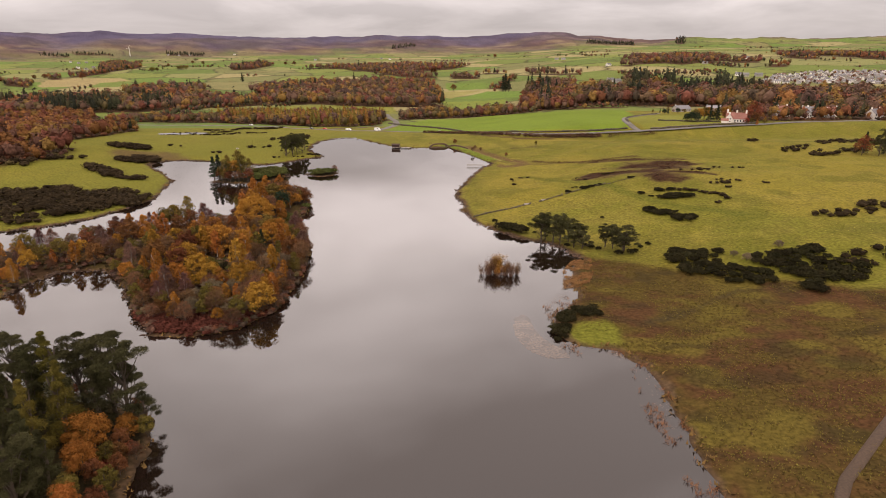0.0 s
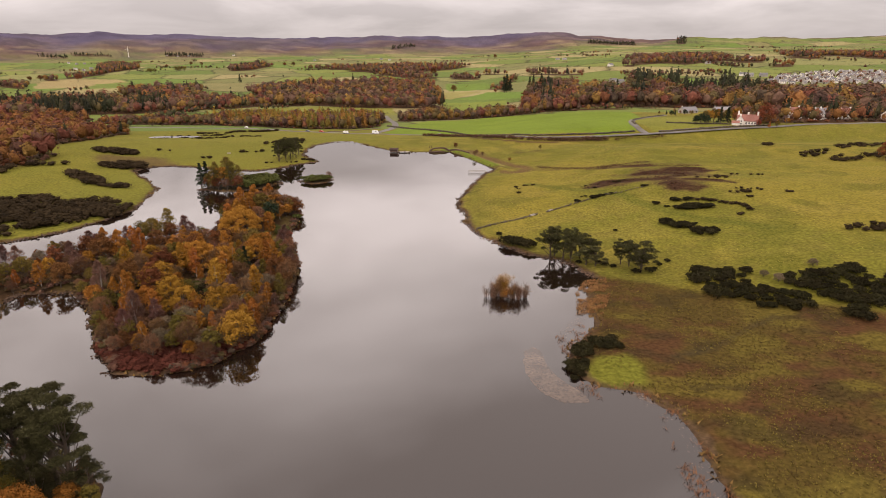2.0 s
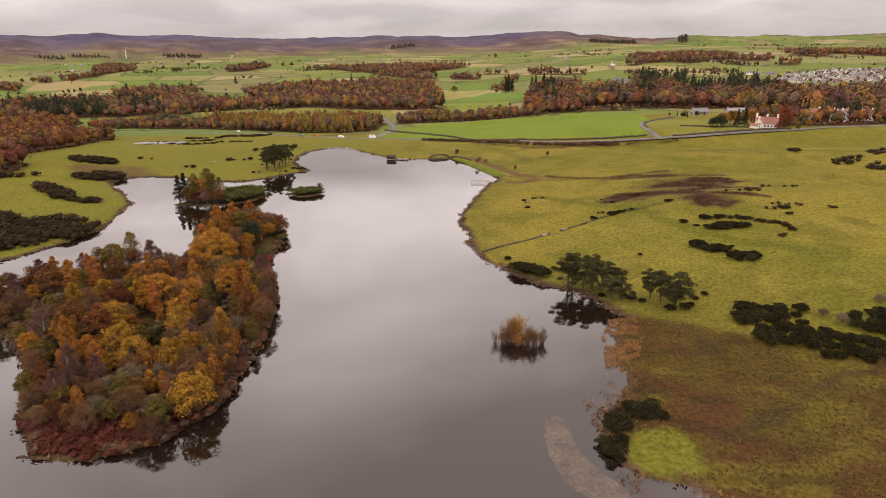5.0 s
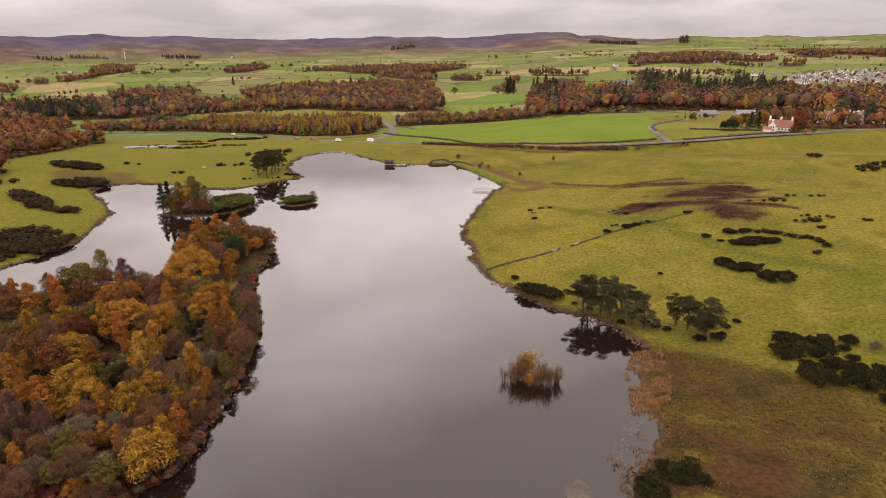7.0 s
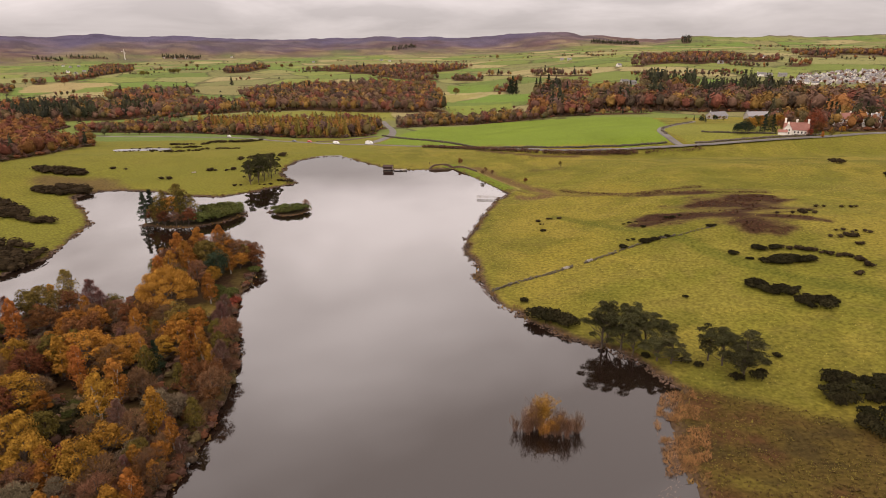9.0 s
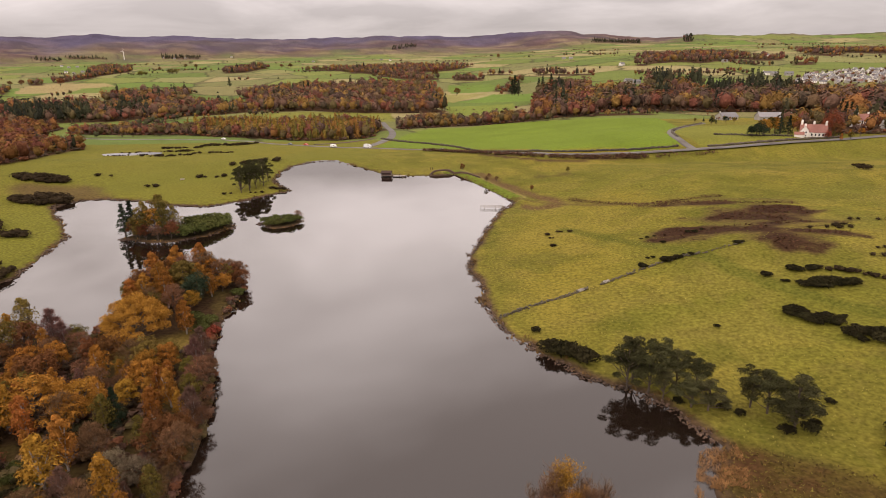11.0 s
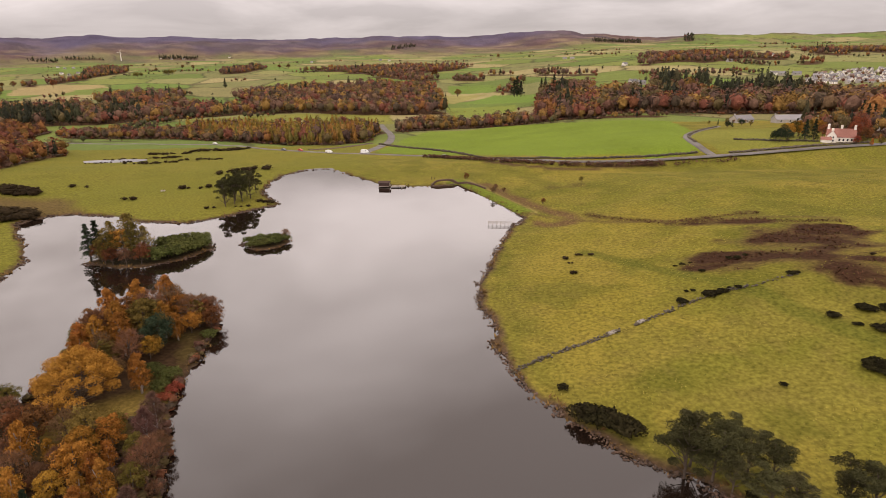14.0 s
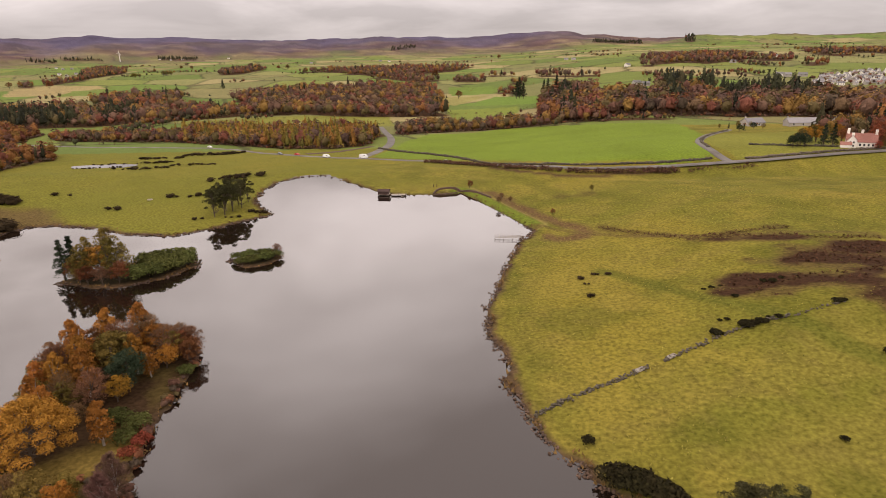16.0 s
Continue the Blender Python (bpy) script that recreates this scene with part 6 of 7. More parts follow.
def gable_roof(name, mat, parent, x0, x1, y0, y1, z, rise, over=0.35, thick=0.18):
    """A pitched roof with its ridge along x, as a solid shell."""
    ym = (y0 + y1) / 2
    a, b, c, d = x0 - over, x1 + over, y0 - over, y1 + over
    slope = rise / (ym - y0)
    zl = z - over * slope
    v = [(a, c, zl), (a, ym, z + rise), (a, d, zl), (b, c, zl), (b, ym, z + rise), (b, d, zl)]
    v += [(p[0], p[1], p[2] + thick) for p in v]
    f = [(0, 1, 4, 3), (1, 2, 5, 4), (9, 10, 7, 6), (10, 11, 8, 7), (0, 3, 9, 6), (2, 8, 11, 5), (0, 6, 7, 1), (1, 7, 8, 2), (3, 4, 10, 9), (4, 5, 11, 10)]
    return mesh_object(name, v, f, mat, parent)


def gable_walls(name, mat, parent, x0, x1, y0, y1, z, rise, foot=-1.0):
    ym = (y0 + y1) / 2
    v = [(x0, y0, foot), (x1, y0, foot), (x1, y1, foot), (x0, y1, foot), (x0, y0, z), (x1, y0, z), (x1, y1, z), (x0, y1, z), (x0, ym, z + rise), (x1, ym, z + rise)]
    f = [(0, 1, 5, 4), (1, 2, 6, 9, 5), (2, 3, 7, 6), (3, 0, 4, 8, 7), (0, 3, 2, 1), (4, 5, 9, 8), (8, 9, 6, 7)]
    return mesh_object(name, v, f, mat, parent)


def windows(parent, x0, x1, y, z0, count, w=1.0, h=1.2, facing=-1):
    for k in range(count):
        x = x0 + (x1 - x0) * (k + 0.5) / count
        fr = boxed("window", M_WHITE, parent, x - w / 2 - 0.08, x + w / 2 + 0.08, y + facing * 0.05 - 0.02, y + facing * 0.05 + 0.02, z0 - 0.08, z0 + h + 0.08)
        boxed("pane", M_GLASS, fr, x - w / 2, x + w / 2, y + facing * 0.08 - 0.02, y + facing * 0.08 + 0.02, z0, z0 + h)


def cottage(name, label, x0, x1, y0, y1, z, rise, wall, roof, chimneys=1, win=2):
    root = new(name)
    body = gable_walls("wall", wall, root, x0, x1, y0, y1, z, rise)
    gable_roof("roof", roof, root, x0, x1, y0, y1, z + 0.02, rise)
    ym = (y0 + y1) / 2
    for k in range(chimneys):
        cx = x0 + 0.6 if k == 0 else x1 - 0.6
        boxed("chimney", wall, root, cx - 0.45, cx + 0.45, ym - 0.4, ym + 0.4, z + rise - 0.6, z + rise + 1.1, bevel=0.04)
    windows(root, x0, x1, y0, z - 1.7, win)
    if z > 4:
        windows(root, x0, x1, y0, 0.9, win)
    return tagged(root, label, "house", "village houses")


def stand(root, x, y, turn=0.0, lift=0.0):
    root.matrix_world = pose(x, y, on_ground(x, y) + lift, 0, 0, turn)
    return root


# ---- the large white house with a pink tiled roof, and its neighbours ----
big = new("house")
gable_walls("wall", M_WHITE, big, -9, 9, -4.5, 4.5, 3.8, 5.4)
gable_roof("roof", M_PINKROOF, big, -9, 9, -4.5, 4.5, 3.82, 5.4)
wing = gable_walls("wall", M_WHITE, big, -4, 4, -3, 3, 5.0, 3.6)
wing.matrix_local = pose(-6, -4, 0, 0, 0, 90)
wr = gable_roof("roof", M_PINKROOF, big, -4, 4, -3, 3, 5.02, 3.6)
wr.matrix_local = pose(-6, -4, 0, 0, 0, 90)
porch = gable_walls("wall", M_WHITE, big, -3.2, 3.2, -2, 2, 2.4, 1.6)
porch.matrix_local = pose(-9.5, -9, 0)
pr = gable_roof("roof", M_PINKROOF, big, -3.2, 3.2, -2, 2, 2.42, 1.6)
pr.matrix_local = pose(-9.5, -9, 0)
for cx, cy, top in [(-8.2, 0, 12.4), (0, 0.4, 11.6), (8.2, 0, 12.0), (-6, -7.2, 10.2)]:
    boxed("chimney", M_WHITE, big, cx - 0.75, cx + 0.75, cy - 0.55, cy + 0.55, 6.5, top, bevel=0.05)
windows(big, -2, 8, -4.5, 1.0, 4, 1.1, 1.6)
windows(big, -8, -4, -8.0, 3.2, 2)
windows(big, -8, -4, -8.0, 0.8, 2)
tagged(big, "large white gabled house with pink tiled roof", "house")
stand(big, 217, 441, -28)
big.matrix_world = big.matrix_world @ Matrix.Scale(0.74, 4)
for x, y, size, sort in [(199.1, 443.3, 1.3, T_CONE), (204.4, 444, 1.3, T_CONE), (181.3, 439.9, 0.8, [holly]), (184.7, 442, 0.95, [holly]), (188, 441, 0.85, [holly]), (191, 450, 1.05, T_OLIVE), (195, 453, 1.1, T_GOLD), (201, 458, 1.15, T_OLIVE), (207, 463, 1.15, T_GOLD), (214, 466, 1.1, T_OLIVE), (221, 468.5, 1.1, T_GOLD),
                         (234.8, 452, 1.35, T_MAPLE), (229, 447, 1.0, T_MAPLE), (220.5, 432.6, 0.5, T_MAPLE), (226.6, 429.5, 0.5, T_ORANGE), (232.5, 431.1, 0.55, T_OLIVE), (296.6, 530, 1.6, T_CONE), (309, 560, 1.8, T_CONE), (303, 545, 1.6, T_CONE), (325, 537, 1.7, T_CONE), (318, 520, 1.3, T_PINE), (198, 532, 0.6, [holly]), (203, 536, 0.5, T_CONE), (218, 553, 0.6, [holly]), (222, 548, 0.5, T_OLIVE),
                         (215.0, 569.4, 0.6, T_OLIVE), (205.8, 563.7, 0.45, T_CONE), (221.7, 573.0, 0.45, T_TWIG), (224.9, 571.0, 0.5, T_OLIVE), (199.8, 564.9, 0.4, T_OLIVE), (231.9, 575.7, 0.4, T_TWIG), (229, 440, 0.95, T_RUSSET), (233, 442, 0.8, T_RUSSET), (226, 436, 0.45, T_OLIVE), (222, 434, 0.4, T_ORANGE), (236, 437, 0.5, T_ORANGE), (244, 439, 0.55, T_GOLD), (196, 456, 0.8, T_OLIVE), (204, 458, 0.85, T_GOLD), (209, 460, 0.8, T_OLIVE), (250, 437, 0.5, T_TWIG), (216, 455, 1.0, T_RUSSET)]:
    plant(sort[0], x, y, size, 37 * x)
for x, y, turn, w, roof, label in [(234, 586, 10, 7, M_SLATE, "grey-roofed pale bungalow among shrubs"), (266, 574, -5, 13, M_SLATE, "long low grey-roofed building"), (292, 570, 0, 7, M_SLATE, "small grey-roofed pale building")]:
    stand(cottage("house", label, -w, w, -5, 5, 2.6, 3.0, M_HARL, roof, 1, 4), x, y, turn)
for x, y, turn, roof in [(271, 480, 15, M_PINKROOF), (302, 497, -20, M_SLATE), (318, 492, 10, M_PINKROOF), (338, 470, 20, M_SLATE), (352, 478, -15, M_SLATE), (283, 470, 35, M_SLATE)]:
    stand(cottage("house", "white house with %s roof among autumn trees" % ("a pink tiled" if roof == M_PINKROOF else "a grey slate"), -5, 5, -3.5, 3.5, 4.8, 3.2, M_WHITE, roof, 2, 3), x, y, turn)
stand(cottage("house", "white farmhouse at the edge of the wood", -6, 6, -4, 4, 5.5, 3.0, M_WHITE, M_SLATE, 2, 3), -327, 1246, 10)

# the far village
models = [cottage("house", "far white village house with a grey roof", -5, 5, -3.5, 3.5, 4.6, 3.0, M_WHITE, M_SLATE, 1, 2), cottage("house", "far white village house with a grey roof", -7, 7, -4, 4, 4.2, 3.0, M_WHITE, M_SLATE, 2, 3),
          cottage("house", "far village house with a brown tiled roof", -5, 5, -4, 4, 4.8, 3.2, M_HARL, M_BROWNROOF, 1, 2),
          cottage("house", "far grey roughcast village house with a slate roof", -5.5, 5.5, -3.8, 3.8, 4.4, 3.4, M_HARL, M_SLATE, 2, 2)]
r = rng(60)
spots = np.zeros((0, 2))
for _ in range(4000):
    q = np.array((r.uniform(500, 860), r.uniform(920, 1190)))
    if inside_distance([(524, 1002), (573, 978), (647, 968), (681, 936), (839, 1144), (725, 1177), (613, 1121)], q[:1], q[1:])[0] < 0 and (not len(spots) or ((spots - q) ** 2).sum(1).min() > 10.5 ** 2):
        spots = np.vstack([spots, q])
for k, (x, y) in enumerate(spots[:210]):
    z = on_ground(x, y)
    copy_thing(models[[0, 1, 3, 2][k % 4]], pose(x, y, z + 0.3, 0, 0, r.choice([0, 20, -25, 90, 60, 45])) @ Matrix.Scale(r.uniform(0.55, 0.7), 4))
for mdl in models:
    for o in (*mdl.children_recursive, mdl):
        bpy.data.objects.remove(o)
pts = spread_points(62, 1500, 510, 860, 930, 1190, lambda x, y: inside_distance([(524, 1002), (573, 978), (647, 968), (681, 936), (839, 1144), (725, 1177), (613, 1121)], x, y) < 10)
pts = pts[[((spots - q) ** 2).sum(1).min() > 5.5 ** 2 for q in pts]][:170]
crowd("garden_trees", "dark garden trees and hedges between village houses", 63, pts, rng(64).uniform(3, 8, len(pts)), AUTUMN[rng(65).randint(0, len(AUTUMN), len(pts))] * 0.6, FAR_ROUND, 1.2)
# scattered farms
r = rng(61)
for k, (x, y) in enumerate([(-1669, 2915), (-1484, 2649), (-1524, 2783), (-1298, 2305), (-1261, 2344), (-1189, 2162), (-1493, 3562), (-1422, 3538), (-1376, 3580), (-1162, 3686), (-555, 2938), (-258, 3039), (-213, 2965), (393, 2053), (408, 2013), (391, 1426), (626, 1462), (561, 1612), (818, 1656), (297, 1063), (302, 1036), (554, 1145), (562, 1133), (584, 1129)]):
    stand(cottage("farmhouse", "far %s farm building in the fields" % ("white" if k % 3 == 0 else "grey"), -5 - k % 3, 5 + k % 2, -3.5, 3.5, 3.6, 2.6, M_WHITE if k % 3 == 0 else M_HARL, M_SLATE, 1, 2), x, y, r.uniform(-40, 40), 0.2)
mast = new("wind_turbine")
bm = bmesh.new()
bmesh.ops.create_cone(bm, segments=10, radius1=2.2, radius2=1.2, depth=42, matrix=Matrix.Translation((0, 0, 21)))
part("tower", bm, M_WHITE, mast)
boxed("nacelle", M_WHITE, mast, -1.2, 1.2, -2.5, 2.5, 41.5, 44, bevel=0.3)
for k in range(3):
    b = boxed("blade", M_WHITE, mast, -0.5, 0.5, -2.9, -2.6, 0, 15, bevel=0.05)
    b.matrix_local = pose(0, 0, 42.7, 0, 120 * k + 20, 0)
tagged(mast, "white wind turbine far off on the moor edge", "wind turbine")
stand(mast, -1660, 3472)

# ---- boathouse and jetty ----
hut = new("boathouse")
gable_walls("wall", M_TIMBER, hut, -2.7, 2.7, -2.0, 2.0, 2.5, 0.8, 0.7)
gable_roof("roof", M_TIMBER, hut, -2.7, 2.7, -2.0, 2.0, 2.52, 0.8, 0.4, 0.12)
boxed("floor_deck", M_DECK, hut, -3.0, 3.0, -2.4, 2.3, 0.52, 0.7)
for px in (-2.6, 0, 2.6):
    for py in (-2.0, 1.8):
        bm = bmesh.new()
        bmesh.ops.create_cone(bm, segments=8, radius1=0.13, radius2=0.12, depth=1.6, matrix=Matrix.Translation((px, py, -0.25)))
        part("post", bm, M_TIMBER, hut)
boxed("door", M_DECK, hut, 2.72, 2.78, -0.5, 0.5, 0.72, 2.4)
tagged(hut, "dark timber boathouse on posts over the water", "boathouse")
hut.matrix_world = pose(-25.6, 387.0, 0, 0, 0, -8) @ Matrix.Diagonal((0.85, 0.85, 0.82, 1))
jetty = new("jetty")
for k in range(22):
    boxed("plank", M_DECK, jetty, k * 0.3, k * 0.3 + 0.26, -1.3, 1.3 if k % 5 else 1.5, 0.5, 0.56)
for k in (0, 3.2, 6.4):
    for s in (-1.1, 1.1):
        bm = bmesh.new()
        bmesh.ops.create_cone(bm, segments=8, radius1=0.1, radius2=0.09, depth=1.9, matrix=Matrix.Translation((k, s, 0.15)))
        part("post", bm, M_TIMBER, jetty)
for s in (-1.0, 1.0):
    boxed("beam", M_TIMBER, jetty, -0.1, 6.7, s - 0.07, s + 0.07, 0.34, 0.5)
tagged(jetty, "weathered plank jetty beside the boathouse", "jetty")
jetty.matrix_world = pose(-22.4, 385.6, 0, 0, 0, -4)
boat = new("rowing_boat")
v, f = [], []
for i in range(7):
    t = i / 6 * 2 - 1
    w = 0.75 * (1 - abs(t) ** 2.5) + 0.05
    v += [(2.1 * t, -w, 0.5 + 0.12 * t * t), (2.1 * t, -w * 0.6, 0.05), (2.1 * t, w * 0.6, 0.05), (2.1 * t, w, 0.5 + 0.12 * t * t), (2.1 * t, w * 0.85, 0.48), (2.1 * t, w * 0.5, 0.16), (2.1 * t, -w * 0.5, 0.16), (2.1 * t, -w * 0.85, 0.48)]
for i in range(6):
    for j in range(8):
        a, b = i * 8 + j, i * 8 + (j + 1) % 8
        f.append((a, b, b + 8, a + 8))
mesh_object("hull", v, f, M_DECK, boat)
for x in (-0.8, 0.5):
    boxed("thwart", M_TIMBER, boat, x - 0.12, x + 0.12, -0.55, 0.55, 0.36, 0.4)
tagged(boat, "small weathered rowing boat moored at the jetty", "boat")
boat.matrix_world = pose(-17.0, 384.6, -0.08, 0, 0, 70)


# ---- spillway walls, water fence, posts, troughs ----
def low_wall(label, line, height, width, mat):
    p = smooth_line(line, 1.0)
    d = np.gradient(p, axis=0)
    d /= np.linalg.norm(d, axis=1, keepdims=True)
    n = np.stack([-d[:, 1], d[:, 0]], 1) * width / 2
    z = np.maximum(ground_height(p[:, 0], p[:, 1]), 0.0) + height
    v = []
    for k in range(len(p)):
        l, q = p[k] + n[k], p[k] - n[k]
        v += [(*l, -0.6), (*l, z[k]), (*q, z[k]), (*q, -0.6)]
    f = [(k * 4 + j, k * 4 + (j + 1) % 4, k * 4 + 4 + (j + 1) % 4, k * 4 + 4 + j) for k in range(len(p) - 1) for j in range(4)] + [(0, 3, 2, 1), tuple((len(p) - 1) * 4 + j for j in range(4))]
    return tagged(mesh_object("spillway_wall", v, f, mat), label, "wall")


low_wall("curved dark stone wall of the loch spillway", [(-4, 385.5), (-3, 388.5), (1, 390.5), (5, 391.5), (10, 388), (15, 381), (20, 373)], 0.75, 0.6, M_SHORE)
low_wall("dark stone wall at the water by the spillway", [(-4, 384.8), (1, 385.3), (5, 387), (7, 389)], 0.5, 0.6, M_SHORE)
fence = new("water_fence")
for k in range(7):
    bm = bmesh.new()
    bmesh.ops.create_cone(bm, segments=6, radius1=0.07, radius2=0.06, depth=2.2, matrix=Matrix.Translation((k * 1.45, 0, 0.3)))
    part("post", bm, M_DECK, fence)
for z in (0.35, 0.75, 1.15):
    boxed("rail", M_DECK, fence, -0.1, 8.9, -0.09, -0.04, z, z + 0.12)
tagged(fence, "grey wooden post-and-rail fence running into the water", "fence")
fence.matrix_world = pose(16.6, 320.3, 0, 0, 0, -7)
for x, y in [(-4, 397), (-2.8, 397.2)]:
    root = new("marker_post")
    bm = bmesh.new()
    bmesh.ops.create_cone(bm, segments=8, radius1=0.16, radius2=0.12, depth=1.5, matrix=Matrix.Translation((0, 0, 0.65)))
    part("post", bm, M_TIMBER, root)
    stand(tagged(root, "short dark wooden marker post in the grass", "post", "marker posts"), x, y)
for x, y, turn in [(35.4, 229.1, 32), (42.6, 232.6, 32), (-125, 382, 10)]:
    root = new("trough")
    bm = bmesh.new()
    box(bm, -0.95, 0.95, -0.38, 0.38, 0, 0.5, 0.03)
    top = max(bm.faces, key=lambda q: q.calc_center_median().z)
    bmesh.ops.inset_region(bm, faces=[top], thickness=0.08, depth=0)
    bmesh.ops.translate(bm, verts=top.verts, vec=(0, 0, -0.3))
    part("basin", bm, M_CONCRETE, root)
    stand(tagged(root, "pale concrete water trough beside the pasture wall", "trough", "troughs"), x, y, turn)
pole = new("utility_pole")
bm = bmesh.new()
bmesh.ops.create_cone(bm, segments=8, radius1=0.16, radius2=0.1, depth=9.5, matrix=Matrix.Translation((0, 0, 4.5)))
part("pole", bm, M_BARK, pole)
boxed("crossarm", M_BARK, pole, -1, 1, -0.06, 0.06, 8.4, 8.55)
stand(tagged(pole, "brown wooden utility pole by the road", "pole"), 242, 437)


# ---- vehicles on the road ----
def vehicle(name, label, paint, length, width, height, van=False):
    root = new(name)
    h0, l, w = 0.35, length / 2, width / 2
    prof = [(-l, h0), (-l, height * 0.62), (-l * 0.94, height * 0.96), (-l * 0.8, height), (l * 0.55, height), (l * 0.78, height * 0.62), (l, height * 0.5), (l, h0)] if van else \
           [(-l, h0), (-l, height * 0.6), (-l * 0.85, height * 0.66), (-l * 0.6, height), (l * 0.2, height), (l * 0.5, height * 0.66), (l * 0.95, height * 0.56), (l, h0)]
    n = len(prof)
    v = [(x, -w * (1 if z < height * 0.7 else 0.86), z) for x, z in prof] + [(x, w * (1 if z < height * 0.7 else 0.86), z) for x, z in prof]
    f = [tuple(range(n)), tuple(range(2 * n - 1, n - 1, -1))] + [(k, n + k, n + (k + 1) % n, (k + 1) % n) for k in range(n)]
    mesh_object("body", v, f, paint, root)
    zw = height * 0.66
    for s in (-1, 1):
        boxed("window", M_GLASS, root, (l * 0.3 if van else -l * 0.5), (l * 0.62 if van else l * 0.3), min(s * w * 0.9, s * w * 0.97), max(s * w * 0.9, s * w * 0.97), zw, height * 0.9)
        for wx in (-l * 0.62, l * 0.62):
            bm = bmesh.new()
            bmesh.ops.create_cone(bm, cap_ends=True, segments=14, radius1=0.33, radius2=0.33, depth=0.22, matrix=pose(wx, s * (w - 0.08), 0.33, 90))
            wheel = part("wheel", bm, M_TYRE, root)
            bm = bmesh.new()
            bmesh.ops.create_cone(bm, cap_ends=True, segments=10, radius1=0.19, radius2=0.19, depth=0.24, matrix=pose(wx, s * (w - 0.075), 0.33, 90))
            part("rim", bm, M_CONCRETE, wheel)
        boxed("headlight", M_GLASS, root, l - 0.05, l + 0.02, s * w * 0.7 - 0.15, s * w * 0.7 + 0.15, 0.6, 0.78)
    return tagged(root, label, "van" if van else "car", "road traffic")


ROAD_RUN = smooth_line(MAIN_ROAD, 1.0)


def on_road(root, x, side=1.5):
    k = int(np.argmin(np.abs(ROAD_RUN[:, 0] - x)))
    d = ROAD_RUN[k + 1] - ROAD_RUN[k]
    d = d / np.linalg.norm(d)
    px, py = ROAD_RUN[k] + np.array((-d[1], d[0])) * side
    root.matrix_world = pose(px, py, on_ground(px, py) + 0.36, 0, 0, math.degrees(math.atan2(d[1], d[0])))


on_road(vehicle("van", "tall white delivery van on the country road", M_CARWHITE, 5.6, 2.1, 2.6, True), -50)
on_road(vehicle("van", "white panel van on the country road", M_CARWHITE, 4.9, 1.9, 1.9, True), -75, -1.5)
on_road(vehicle("car", "red car on the country road", M_CARRED, 4.2, 1.75, 1.45), -100)
on_road(vehicle("car", "dark grey car on the country road", M_CARGREY, 4.2, 1.75, 1.45), -112, -1.5)
on_road(vehicle("car", "white car on the country road", M_CARWHITE, 4.2, 1.75, 1.5), -190)
on_road(vehicle("car", "dark grey car on the country road", M_CARGREY, 4.2, 1.75, 1.5), 4, -1.5)

# ---- floating pondweed and the meadow pool ----
def raft(name, label, outline, z, mat, seed, n, size):
    """Many small floating leaves in one sheet."""
    p = np.array(outline, float)
    r = rng(seed)
    c = np.stack([r.uniform(p[:, 0].min(), p[:, 0].max(), n), r.uniform(p[:, 1].min(), p[:, 1].max(), n)], 1)
    edge = inside_distance(outline, c[:, 0], c[:, 1]) + 1.5 * (fnoise(c[:, 0] / 2, c[:, 1] / 2, 8) - 0.5)
    c = c[(edge < 0) & (fnoise(c[:, 0] / 0.9, c[:, 1] / 0.9, 19) > 0.4) & (shore(c[:, 0], c[:, 1]) < 0.1)]
    a = r.uniform(0, 6.28, len(c))
    s = size * r.uniform(0.5, 1.3, len(c))
    corners = [np.stack([c[:, 0] + s * np.cos(a + k * 1.571) * (1 if k % 2 else 1.5), c[:, 1] + s * np.sin(a + k * 1.571) * (1 if k % 2 else 1.5), z + r.uniform(0, 0.01, len(c))], 1) for k in range(4)]
    v = np.stack(corners, 1).reshape(-1, 3)
    return tagged(mesh_object(name, v, np.arange(len(v)).reshape(-1, 4), mat), label, "pondweed", kind="stuff")


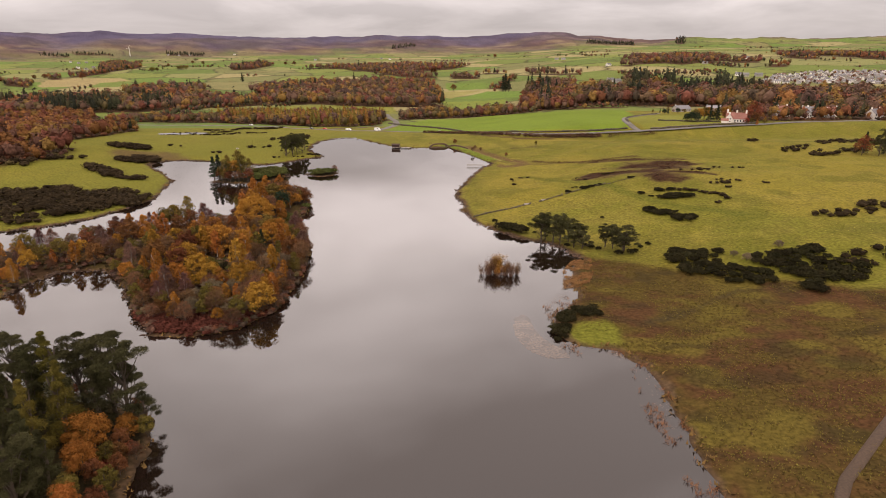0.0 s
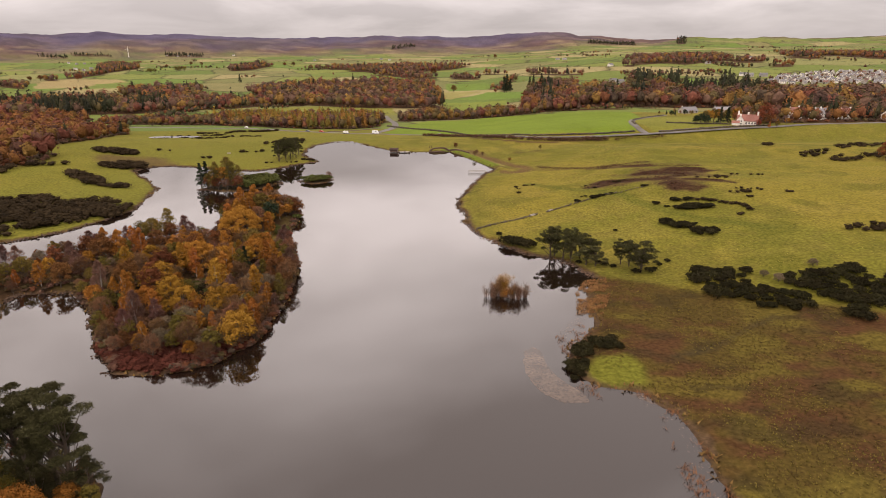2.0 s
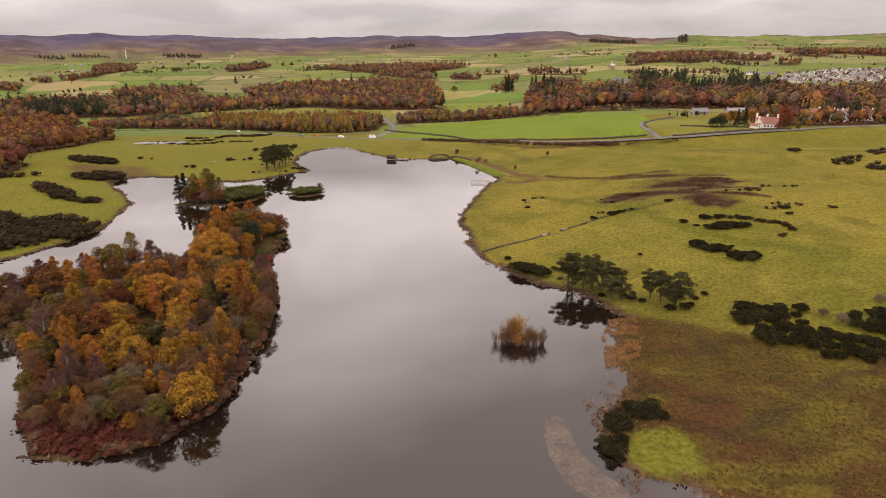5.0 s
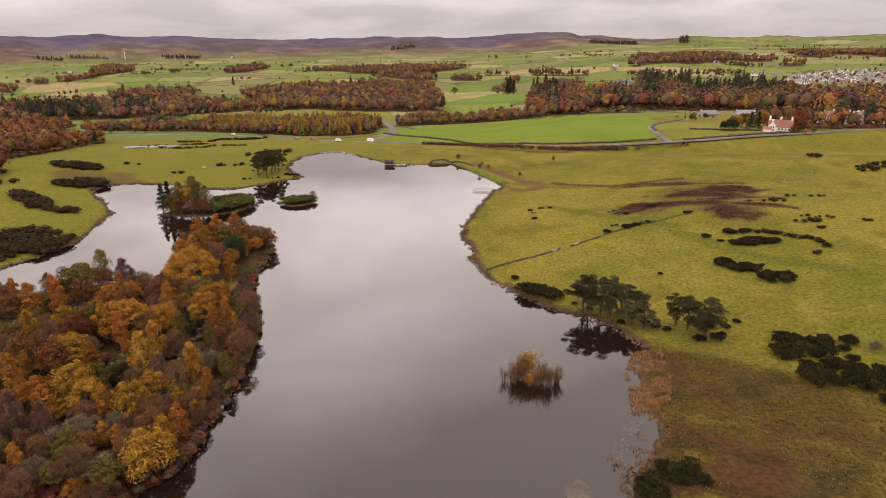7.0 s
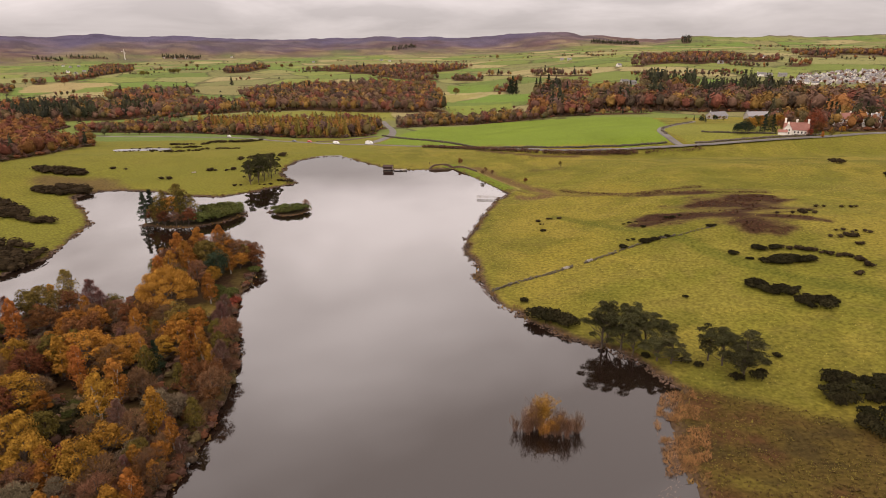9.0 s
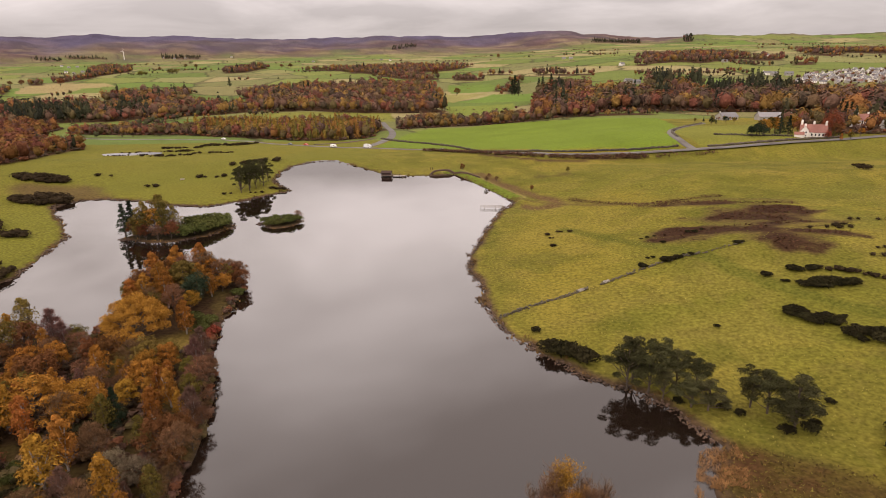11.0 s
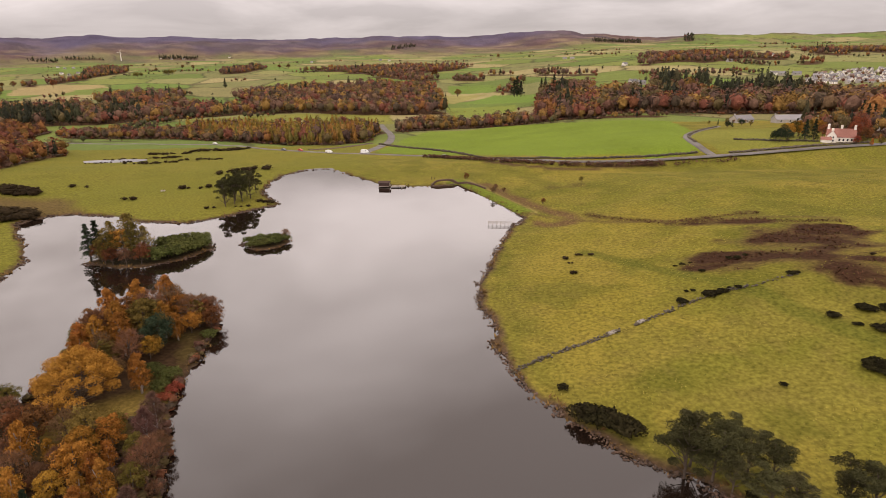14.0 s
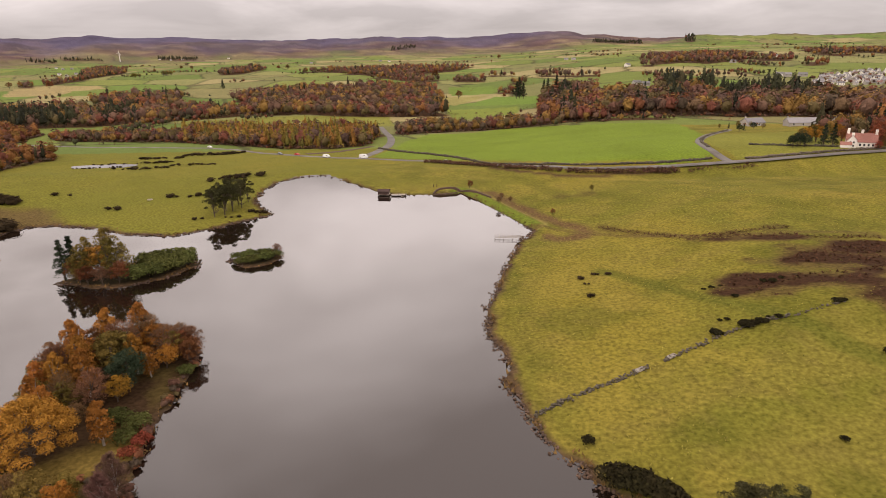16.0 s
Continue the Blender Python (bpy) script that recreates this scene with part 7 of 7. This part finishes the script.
M_SHALLOW = material("silt_shallow", (0.085, 0.06, 0.042), rough=0.1, grain=1.6, spread=0.5, second=(0.045, 0.032, 0.024), bump=0, specular=0.75, coarse=0.3)


def shallows(label, outline, seed):
    """A pale bank of weed and silt just awash, with a ragged edge."""
    ring = smooth_line([*outline, outline[0]], 0.35)[:-1]
    mid = ring.mean(0)
    ring = mid + (ring - mid) * (1 + 0.22 * (fnoise(ring[:, 0] / 1.3, ring[:, 1] / 1.3, seed, 4) - 0.5))[:, None]
    v = np.column_stack([ring, np.full(len(ring), 0.01)])
    return tagged(mesh_object("silt_bank", v, [tuple(range(len(ring)))], M_SHALLOW), label, "silt", kind="structure")


SILT = [(18.3, 128.6), (20.0, 130.2), (21.8, 129.2), (21.8, 124.5), (22.4, 119.5), (24.6, 115.0), (27.4, 111.6), (27.2, 108.8), (24.0, 108.4), (20.2, 110.8), (17.8, 116.0), (17.2, 122.5)]
shallows("pale brown silt bank just under the loch surface", SILT, 74)
shallows("pale wet silt at the foot of the marsh", [(35.1, 111.2), (38, 111.8), (41.7, 111.4), (43.2, 110.1), (42.4, 107.4), (40.3, 107.0), (37.6, 108.6)], 75)
raft("pondweed", "sparse brown weed floating by the marsh", [(34, 113), (44, 112), (45, 96), (43, 84), (38, 84), (40, 100)], 0.016, M_WEED, 71, 600, 0.07)
raft("pondweed", "brown weed among the reeds", [(27, 133), (31, 138), (36, 146), (33, 146), (27, 137)], 0.016, M_WEED, 72, 900, 0.06)
pool_z = on_ground(-205, 496) + 0.35
ang = np.linspace(0, 6.283, 40, endpoint=False)
pool = mesh_object("water", np.stack([-206 + 19 * np.cos(ang) * (1 + 0.15 * np.sin(3 * ang)), 496 + 9 * np.sin(ang) * (1 + 0.2 * np.sin(2 * ang + 1)), np.full(40, pool_z)], 1), [tuple(range(40))], M_WATER)
tagged(pool, "shallow pale pool in the west meadow", "water", kind="structure")

# the models of the trees themselves are taken away once all copies stand
for root in PROTOTYPES:
    for o in (*root.children_recursive, root):
        bpy.data.objects.remove(o)
